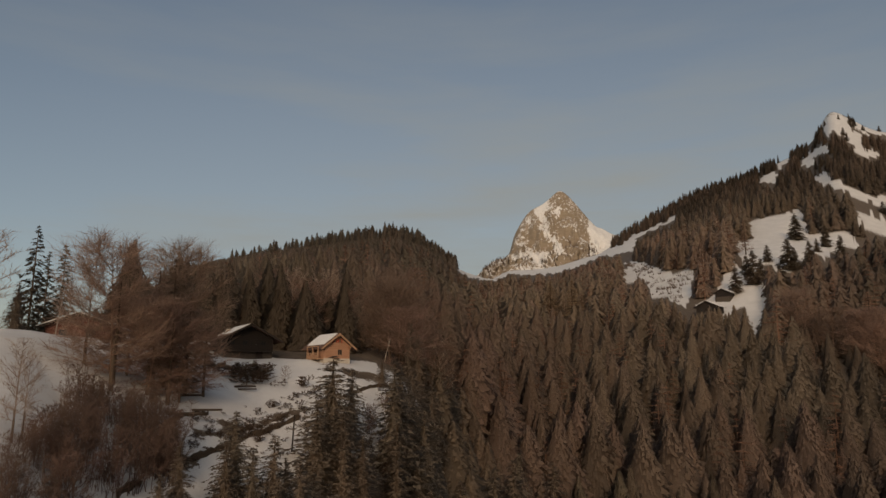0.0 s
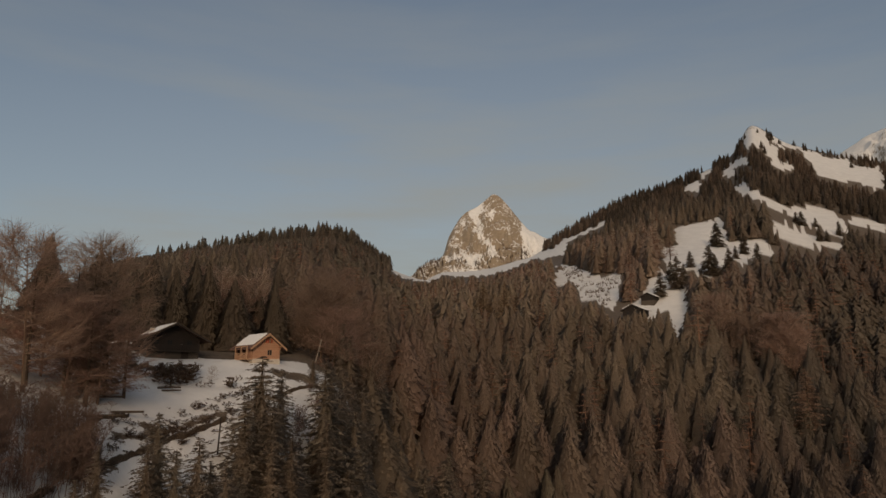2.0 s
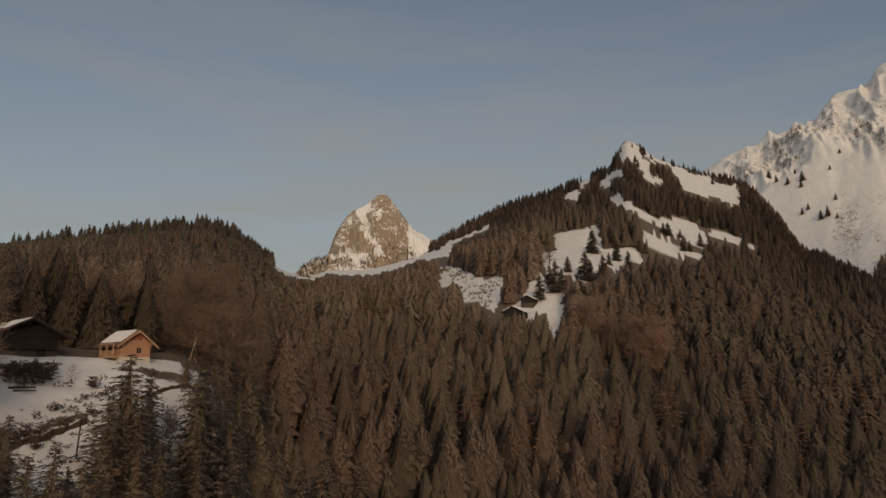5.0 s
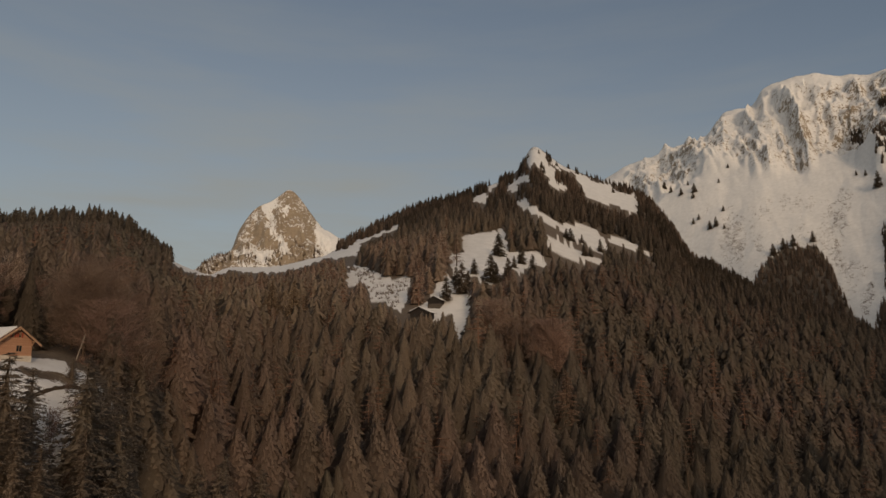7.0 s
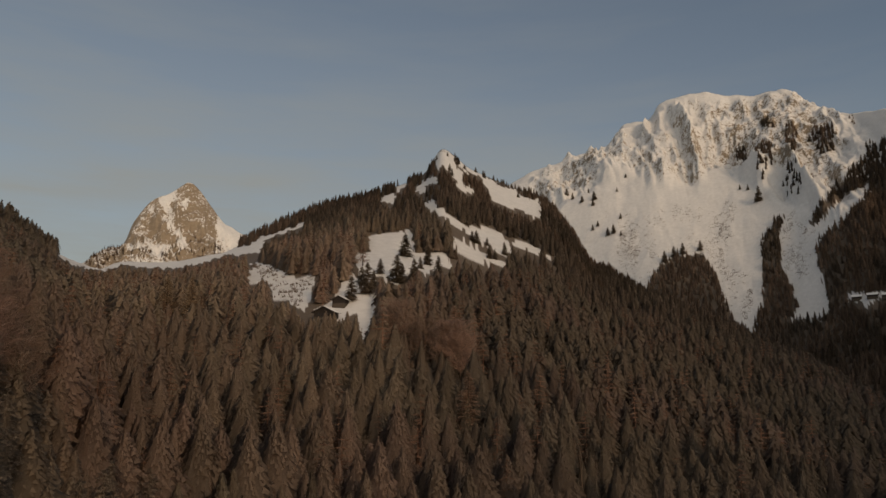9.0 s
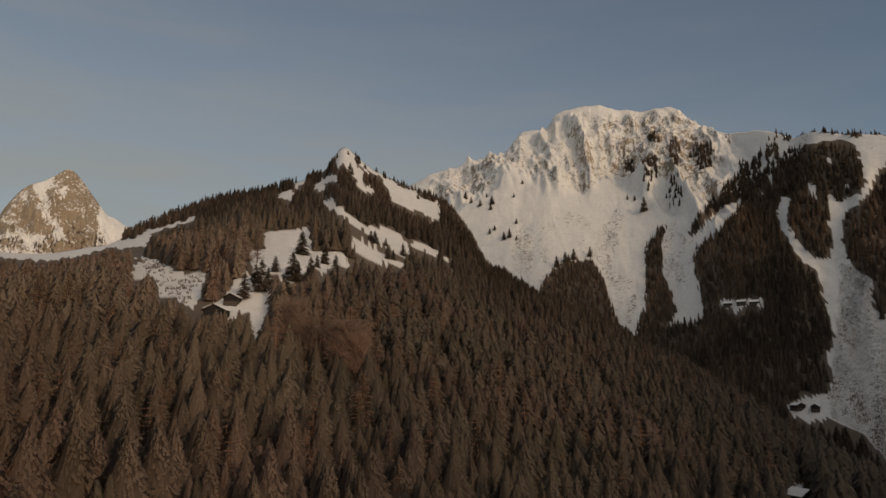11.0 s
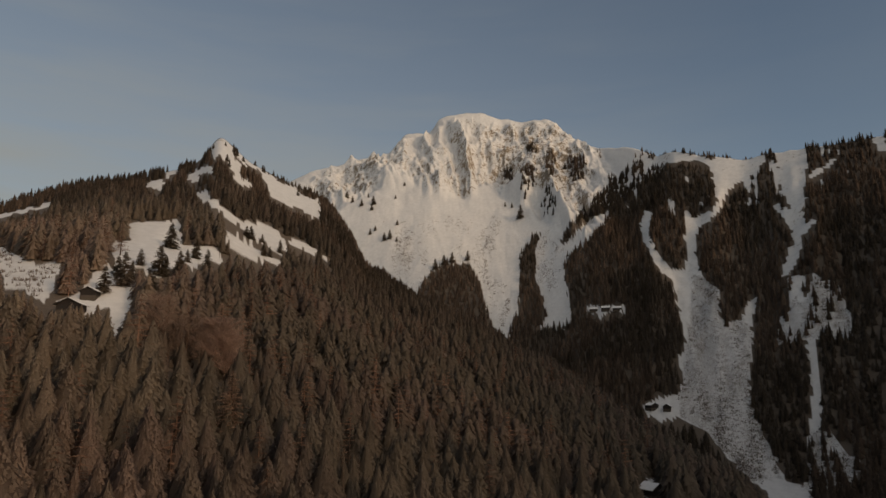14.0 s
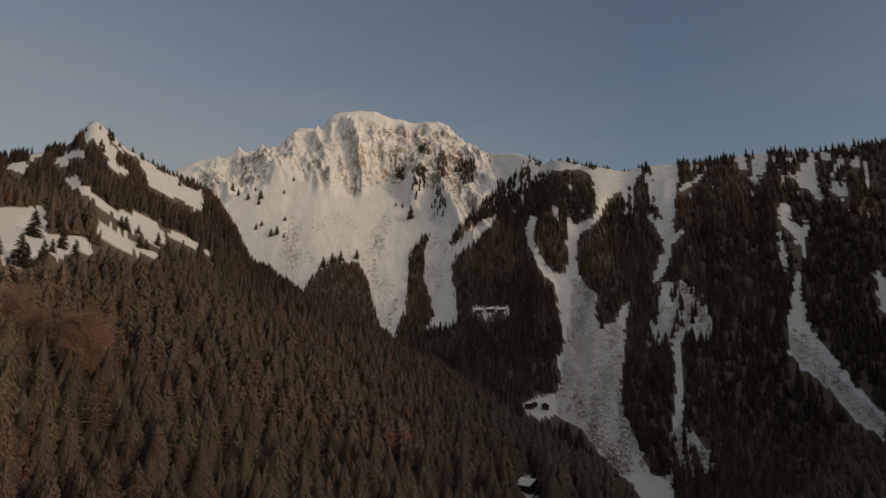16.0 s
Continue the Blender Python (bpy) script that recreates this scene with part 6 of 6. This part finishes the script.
rng = np.random.default_rng(11)
GREYISH, ORANGE, GOLD = (0.55, 0.43, 0.35), (0.50, 0.325, 0.24), (0.46, 0.345, 0.23)
BEECH_BIG = lone_crown(bare_tree(rng, 36, 17, 15, 0.33, 0.14, 0.42, 0.011, 0.0011), (0.43, 0.305, 0.24), TWIGS_SINGLE)
BEECH_RED = lone_crown(bare_tree(rng, 28, 14, 12, 0.4, 0.12, 0.6, 0.011, 0.0013), (0.40, 0.265, 0.215), TWIGS_SINGLE)
BEECH_ROSE = lone_crown(bare_tree(rng, 30, 15, 13, 0.4, 0.12, 0.6, 0.011, 0.0022), (0.58, 0.39, 0.315), TWIGS_SINGLE)
BEECH_DUSK = lone_crown(bare_tree(rng, 26, 13, 11, 0.4, 0.12, 0.6, 0.011, 0.0014), (0.34, 0.22, 0.17), TWIGS_SINGLE)
BEECH_THIN = lone_crown(bare_tree(rng, 18, 9, 6, 0.27, 0.2, 1.0), GREYISH, TWIGS_SINGLE)
LARCH_RED = lone_crown(larch(rng, 30, 8, 15, 0.8), (0.38, 0.24, 0.19), TWIGS_SINGLE)
LARCH_ORANGE = lone_crown(larch(rng, 28, 9, 12, 1.8), ORANGE, TWIGS_SINGLE)
LARCH_GOLD = lone_crown(larch(rng, 28, 9, 12, 1.8), GOLD, TWIGS_SINGLE)
BIRCH = lone_crown(bare_tree(rng, 9, 4, 3, 0.13, 0.5, 2.0, 0.009), (0.34, 0.26, 0.21), TWIGS_SINGLE)
PLACES = (
    ("beech_tree", BEECH_BIG, -25.4, 86.5, 18.0, 1.08, "tall bare beech on a snowy bank"),
    ("larch_tree", LARCH_RED, -25.3, 88.5, 12.5, 1.35, "bare russet larch among beeches"),
    ("spruce_tree", OPEN_CROWNS[2], -21.5, 94, 17.0, 1.0, "tall brownish spruce between bare trees"),
    ("beech_tree", BEECH_BIG, -20.3, 97, 20.0, 0.85, "tall bare beech behind a spruce"),
    ("larch_tree", LARCH_RED, -22.6, 93, 15, 1.25, "bare russet larch beside a spruce"),
    ("larch_tree", LARCH_RED, -20.2, 95, 13, 1.25, "bare russet larch beside a spruce"),
    ("beech_tree", BEECH_RED, -22.9, 90, 11.5, 1.25, "low russet beech in a mixed copse"),
    ("beech_tree", BEECH_RED, -20.6, 92, 10.5, 1.25, "low russet beech in a mixed copse"),
    ("beech_tree", BEECH_RED, -24.4, 93, 10, 1.2, "low russet beech in a mixed copse"),
    ("larch_tree", LARCH_RED, -21.4, 90, 12, 1.5, "bare russet larch among beeches"),
    ("larch_tree", LARCH_RED, -18.9, 97, 10, 1.4, "bare russet larch among beeches"),
    ("beech_tree", BEECH_THIN, -27.3, 90, 12.5, 1.05, "slender bare tree on a snowy bank"),
    ("spruce_tree", OPEN_CROWNS[0], -31.1, 113, 15.8, 0.8, "dark open-crowned spruce behind a snow crest"),
    ("spruce_tree", OPEN_CROWNS[1], -29.2, 116, 13.8, 0.8, "dark open-crowned spruce behind a snow crest"),
    ("spruce_tree", OPEN_CROWNS[0], -30.2, 118, 12.6, 0.8, "dark open-crowned spruce behind a snow crest"),
    ("spruce_tree", FINE_CROWNS[1], -31.9, 108, 6.6, 1.3, "bushy young spruce behind a snow crest"),
    ("beech_tree", BEECH_THIN, -33.6, 104, 13, 1.3, "bare tree behind a snow crest"),
)
FOREST_PLACES = (
    ("beech_tree", BEECH_BIG, -4.4, 143, 18.5, 1.0, "tall bare beech at the edge of the forest"),
    ("beech_tree", BEECH_RED, -2.7, 137, 14.5, 1.2, "broad russet beech at the edge of the forest"),
    ("beech_tree", BEECH_RED, -3.6, 152, 20.5, 1.1, "broad russet beech at the edge of the forest"),
    ("beech_tree", BEECH_RED, -1.9, 160, 17, 1.0, "broad russet beech at the edge of the forest"),
    ("beech_tree", BEECH_THIN, -31.3, 65, 8.4, 0.9, "thin bare sapling on a snowy slope"),
    ("beech_tree", BEECH_THIN, -30.7, 66.5, 7.4, 0.8, "thin bare sapling on a snowy slope"),
    ("apple_tree", BEECH_THIN, -12.75, 111.3, 3.0, 1.3, "small leaning bare fruit tree on snow"),
    ("larch_tree", LARCH_ORANGE, 31.9, 338, 28, 1.7, "large orange-brown larch standing out of the forest"),
    ("larch_tree", LARCH_ORANGE, 33.0, 262, 24, 1.4, "large orange-brown larch standing out of the forest"),
    ("larch_tree", LARCH_GOLD, 10.7, 380, 24, 1.6, "golden-brown larch standing out of the forest"),
    ("larch_tree", LARCH_GOLD, 8.95, 400, 23, 1.6, "golden-brown larch standing out of the forest"),
    ("larch_tree", LARCH_RED, 24.2, 470, 23, 1.1, "russet larch at the edge of a meadow"),
    ("larch_tree", LARCH_RED, 21.0, 470, 22, 1.2, "russet larch at the edge of a meadow"),
    ("beech_tree", BEECH_BIG, 27.4, 340, 24, 1.1, "bare grey beech in the forest"),
    ("beech_tree", BEECH_DUSK, 29.4, 330, 20, 1.2, "russet beech in the forest"),
    ("beech_tree", BEECH_ROSE, 31.75, 326, 25, 1.1, "round pinkish-brown beech standing out of the forest"),
    ("beech_tree", BEECH_ROSE, 32.4, 320, 22, 1.05, "round pinkish-brown beech standing out of the forest"),
    ("beech_tree", BEECH_ROSE, 31.2, 330, 22, 1.0, "round pinkish-brown beech standing out of the forest"),
)
for i in range(12):
    az = -13.5 + 1.2 * i + float(rng.normal(0, 0.3))
    kind = (BEECH_DUSK, BEECH_THIN)[i % 2]
    plant("beech_tree", kind, az, float(rng.uniform(141, 166)), float(rng.uniform(11, 18)), "bare brown beech at the edge of spruce forest", "tree", "forest edge beeches", float(rng.uniform(0.9, 1.25)), float(rng.uniform(0, 6.3)))
for name, crown, az, r, h, wide, label in PLACES + FOREST_PLACES:
    plant(name, crown, az, r, h, label, "tree", "", wide, float(rng.uniform(0, 6.3)))
for i in range(7):
    plant("birch_tree", BIRCH, 41.3 + 0.28 * i + float(rng.normal(0, 0.12)), 258 + float(rng.uniform(-9, 9)), float(rng.uniform(13, 18)), "pale slender birch among spruces", "tree", "pale birches", 1.0, float(rng.uniform(0, 6.3)), float(rng.normal(0, 3)))
for az, r in ((19.6, 268), (19.95, 270), (24.7, 208), (13.2, 300), (35.5, 240)):
    plant("birch_tree", BIRCH, az, r, float(rng.uniform(14, 19)), "pale slender birch among spruces", "tree", "pale birches", 1.0, float(rng.uniform(0, 6.3)))

# young spruces in front of the meadow
for az, r, h, wide in ((-8.95, 86, 14.6, 1.75), (-10.1, 80, 10.6, 1.6), (-8.0, 82, 11.2, 1.6), (-3.95, 99, 17.0, 1.3), (-20.2, 67, 7.6, 1.25), (-16.3, 74, 9.6, 1.25), (-13.3, 71, 10.4, 1.3), (-14.9, 70, 9.0, 1.3), (-11.3, 69, 10.2, 1.3), (-12.9, 66, 9.6, 1.3), (-3.5, 112, 10.0, 1.4), (-2.5, 117, 11.0, 1.4), (-2.0, 108, 12.5, 1.3), (-6.4, 82, 10.5, 1.2), (-7.4, 95, 10.5, 1.1), (-1.5, 104, 17, 1.0), (-17.6, 66, 5.5, 1.2), (-16.9, 70, 8.2, 1.3), (-12.4, 74, 7.2, 1.4), (-2.8, 106, 13, 1.35), (-8.0, 80, 9, 1.4), (-21.5, 64, 6.0, 1.3), (-10.2, 72, 8.0, 1.2)):
    plant("spruce_tree", FINE_CROWNS[int(rng.integers(len(FINE_CROWNS)))], az, r, h, "young bushy spruce on a snowy slope", "tree", "young meadow spruces", wide, float(rng.uniform(0, 6.3)))


def shrub_model(rng, stems, twigs, spread, fine=0.0036):
    """A leafless shrub of unit height: many stems from one stool."""
    V, T = [], []
    for _ in range(stems):
        v, t = bare_tree(rng, 4, 4, twigs, 0.32, 0.1, 5.0 if spread < 0.3 else 2.2, 0.007, fine)
        tilt = Matrix.Rotation(rng.normal(0, spread), 3, "X") @ Matrix.Rotation(rng.normal(0, spread), 3, "Y")
        v = (v * np.array([1, 1, rng.uniform(0.65, 1.0)])) @ np.array(tilt).T
        T.append(t + sum(len(q) for q in V))
        V.append(v + np.array([rng.normal(0, 0.06), rng.normal(0, 0.06), 0]))
    return np.vstack(V), np.vstack(T)


SHRUBS = [lone_crown(shrub_model(rng, 8, 5, 0.14), tint, TWIGS_SINGLE) for tint in ((0.25, 0.17, 0.145), (0.28, 0.185, 0.155), (0.22, 0.16, 0.135))]
LOW_SHRUBS = [lone_crown(shrub_model(rng, 6, 5, 0.6, 0.02), tint, TWIGS_SINGLE) for tint in ((0.11, 0.078, 0.06), (0.085, 0.06, 0.045))]


def shrub(az, r, h, low, label, group, wide=1.0):
    ob = new("shrub", (LOW_SHRUBS if low else SHRUBS)[int(rng.integers(2))])
    x, y = r * math.sin(radians(az)), r * math.cos(radians(az))
    ob.matrix_world = pose(x, y, float(ground(az, r)[0]) - 0.1, 0, 0, float(rng.uniform(0, 360))) @ Matrix.Diagonal((h * wide, h * wide, h, 1))
    return tagged(ob, label, "shrub", group)


for i in range(118):
    az = float(rng.uniform(-32.5, -20.3))
    lo = np.interp(az, [-33, -28, -24, -20], [48, 58, 66, 74])
    hi = np.interp(az, [-33, -29.8, -27.5, -24, -20], [54, 67, 79, 83, 85])
    shrub(az, float(rng.uniform(lo, hi)), float(rng.uniform(3.4, 5.8) * np.interp(az, [-33, -28], [0.55, 1.0])), False, "dense leafless brown shrub in a thicket on snow", "thicket shrubs", 1.15)
for az, r, h, wide in ((-18.5, 111.4, 1.7, 1.5), (-17.9, 112, 1.4, 1.6), (-16.6, 112, 1.9, 1.6), (-16.0, 112.8, 2.2, 1.5), (-15.3, 113.5, 2.1, 1.6), (-14.7, 114.5, 2.1, 1.6), (-14.1, 116, 1.8, 1.6), (-17.2, 110.5, 2.6, 1.7), (-16.7, 110.2, 2.8, 1.7), (-16.2, 110.8, 3.0, 1.6), (-15.6, 111.6, 3.0, 1.7), (-15.1, 112.2, 2.8, 1.7), (-14.5, 113.4, 2.6, 1.7), (-18.2, 110.2, 2.0, 1.8), (-18.9, 110.5, 1.6, 1.8), (-11.3, 109.5, 2.0, 1.2), (-11.05, 109.2, 2.2, 1.2), (-15.9, 108.4, 2.4, 1.7), (-15.2, 108.8, 2.5, 1.7), (-14.6, 109.6, 2.4, 1.7), (-16.5, 108.2, 2.0, 1.7), (-14.1, 111.5, 2.3, 1.7), (-19.4, 112, 1.2, 1.4)):
    shrub(az, r, h, True, "low dark shrub with snow round it", "garden shrubs", wide)
for i in range(170):
    az = float(rng.uniform(-19.5, -9.0))
    r = float(np.interp(az, [-19.5, -15.5, -12, -9], [84, 91, 99, 106]) + rng.normal(0, 3.4))
    shrub(az, r, float(rng.uniform(0.25, 1.1)), True, "low brown scrub along a snowy track", "track scrub", 1.5)
for i in range(30):
    az = float(rng.uniform(-7.5, -1.5))
    r = float(np.interp(az, [-7.5, -1.5], [96, 122]) + rng.normal(0, 5))
    shrub(az, r, float(rng.uniform(1.4, 4.2)), False, "leafless shrub at the edge of the forest", "forest edge shrubs", 1.2)
plant("yew_bush", FINE_CROWNS[1], -5.0, 120.7, 3.6, "dark conical evergreen bush on snow", "bush", "", 1.6)


def retaining_wall(points, height, label):
    """A rough bank wall that follows the ground through plan points of bearing and distance."""
    bm = bmesh.new()
    rows = []
    fine = []
    for (a0, r0), (a1, r1) in zip(points, points[1:]):
        for k in range(8):
            fine.append((a0 + (a1 - a0) * k / 8, r0 + (r1 - r0) * k / 8))
    fine.append(points[-1])
    for i, (a, r) in enumerate(fine):
        x, y = r * math.sin(radians(a)), r * math.cos(radians(a))
        z = float(ground(a, r)[0])
        u = Vector((math.sin(radians(a)), math.cos(radians(a)), 0))
        h = height * (0.8 + 0.35 * noise.noise((i * 0.7, 3.1, 0.0)) + 0.12 * rng.normal())
        c = Vector((x, y, z))
        j = u * 0.12 * rng.normal()
        rows.append([bm.verts.new(c - u * 0.45 + j + Vector((0, 0, -0.8))), bm.verts.new(c - u * 0.3 + j + Vector((0, 0, h))), bm.verts.new(c + u * 0.5 + Vector((0, 0, h + 0.05))), bm.verts.new(c + u * 0.6 + Vector((0, 0, -0.8)))])
    for a, b in zip(rows, rows[1:]):
        for k in range(4):
            bm.faces.new((a[k], a[(k + 1) % 4], b[(k + 1) % 4], b[k]))
    bm.faces.new(rows[0])
    bm.faces.new(rows[-1][::-1])
    ob = part("retaining_wall", bm, EARTH_WALL, None)
    return tagged(ob, label, "wall", "track walls")


retaining_wall([(-24.43, 67.4), (-22.8, 70.9)], 0.5, "dark earth bank wall beside a snowy track")
retaining_wall([(-20.6, 76.5), (-19.57, 79), (-17.58, 83.7), (-15.33, 89.2), (-13.2, 93.5), (-11.5, 97.3)], 0.6, "long dark earth bank wall beside a snowy track")
retaining_wall([(-8.43, 105.9), (-6.2, 113), (-4.34, 119.5)], 0.5, "dark earth bank wall below the chalet")
retaining_wall([(-21.5, 84.5), (-20, 89), (-18.4, 92)], 0.35, "low dark bank wall on snow")


def stick(name, az, r, length, radius, lean, turn, material, label, category, lying=False, sink=0.3):
    bm = bmesh.new()
    bmesh.ops.create_cone(bm, cap_ends=True, segments=9, radius1=radius, radius2=radius * 0.8, depth=length)
    bmesh.ops.translate(bm, verts=bm.verts, vec=(0, 0, length / 2))
    for v in bm.verts:
        v.co.x += 0.03 * length * math.sin(v.co.z / length * 2.2)
    ob = part(name, bm, material, None)
    x, y = r * math.sin(radians(az)), r * math.cos(radians(az))
    z = float(ground(az, r)[0])
    ob.matrix_world = pose(x, y, z + (radius * 0.6 if lying else -sink), 0, 88 if lying else lean, turn)
    return tagged(ob, label, category, "logs on the meadow" if lying else "")


stick("pole", -4.85, 137, 5.0, 0.09, 12, 5, PALE_POLE, "leaning pale wooden pole beside the chalet", "pole")
stick("post", -12.0, 88.5, 4.6, 0.10, 1, 0, DARK_BEAM, "dark upright wooden post on snow", "post")
stick("post", -29.35, 108, 5.0, 0.08, 4, 0, PALE_POLE, "pale wooden post in front of a farmhouse", "post")
for az, r, ln, rad, turn in ((-16.6, 106, 3.2, 0.16, -4), (-16.3, 105.2, 2.6, 0.13, 3), (-19.6, 91, 3.6, 0.16, 2), (-20.6, 94, 3.2, 0.15, -3), (-21.3, 87, 3.8, 0.15, 6), ):
    stick("log", az, r, ln, rad, 0, turn, LOGS, "weathered log lying on snow", "log", True)


def summit_mast():
    az, r = 52.39, 2318.0
    x, y = r * math.sin(radians(az)), r * math.cos(radians(az))
    foot = new("summit_mast")
    foot.matrix_world = pose(x, y, float(ground(az, r)[0]) - 1)
    bm = bmesh.new()
    # widened so that the mast shows in the camera's distant view
    bmesh.ops.create_cone(bm, cap_ends=True, segments=8, radius1=1.7, radius2=1.0, depth=24)
    bmesh.ops.translate(bm, verts=bm.verts, vec=(0, 0, 12))
    part("pole", bm, WHITE_PAINT, foot)
    part("antenna_bar", boxes((-2.2, 2.2, -0.3, 0.3, 17, 17.8)), WHITE_PAINT, foot)
    part("antenna_bar", boxes((-1.6, 1.6, -0.3, 0.3, 20, 20.7)), WHITE_PAINT, foot)
    return tagged(foot, "white-painted mast on the snowy summit", "mast")


summit_mast()


def scrub_patches():
    """Bare alder scrub on snowfields and in the gullies, as low bundles of twigs."""
    V, T, C, N, base = [], [], [], [], 0
    for name, patch in SCRUB.items():
        p = np.array(patch)
        a0, a1 = p[:, 0].min(), p[:, 0].max()
        r0, r1 = (330, 640) if a1 < 25 else (850, 1500) if a0 > 66 else (1350, 2000)
        n = int(radians(a1 - a0) * (r1 * r1 - r0 * r0) / 2 / (10 if r0 < 700 else 4.5 if a0 > 66 else 8))
        az, r = rng.uniform(a0, a1, n), np.sqrt(rng.uniform(r0 * r0, r1 * r1, n))
        # uneven round the edge, and in clumps
        wave = fbm(az / 0.4, r / 40, 78, 3) - 0.5
        k = inside(patch, az + 1.2 * wave, angle_up(r, ground(az, r)) + 2.5 * wave) & (rng.uniform(0, 1, n) < (2.8 * fbm(az / 0.7, r / 50, 77, 4) - 1.0) * SCRUB_THIN.get(name, 1.0))
        k &= ~is_wooded(az, r)
        az, r = az[k], r[k]
        n = len(az)
        c = np.column_stack([r * np.sin(np.radians(az)), r * np.cos(np.radians(az)), ground(az, r)])
        for j in range(7):
            lean = rng.normal(0, 0.35, (n, 2))
            h = rng.uniform(0.7, 2.4, n) * (1.0 if r0 < 700 else 1.3)
            side = rng.normal(0, 0.16, (n, 2)) * (1.0 if r0 < 700 else 1.1)
            root = c[:, :2] + rng.normal(0, 0.6 if r0 < 700 else 1.7, (n, 2))
            v = np.stack([np.column_stack([root - side, c[:, 2]]), np.column_stack([root + side, c[:, 2]]), np.column_stack([root + lean * h[:, None], c[:, 2] + h])], 1)
            V.append(v.reshape(-1, 3))
            T.append(np.arange(3 * n).reshape(-1, 3) + base)
            C.append(np.tile(np.array([[0.20, 0.165, 0.135]]), (3 * n, 1)))
            N.append(np.tile(np.array([[-0.3, -0.85, 0.4]]), (3 * n, 1)))
            base += 3 * n
    ob = rows_to_mesh("alder_scrub", np.vstack(V), np.vstack(T), np.vstack(C), np.vstack(N), TWIGS)
    tagged(ob, "sparse bare alder scrub on snow", "scrub", kind="stuff")


scrub_patches()
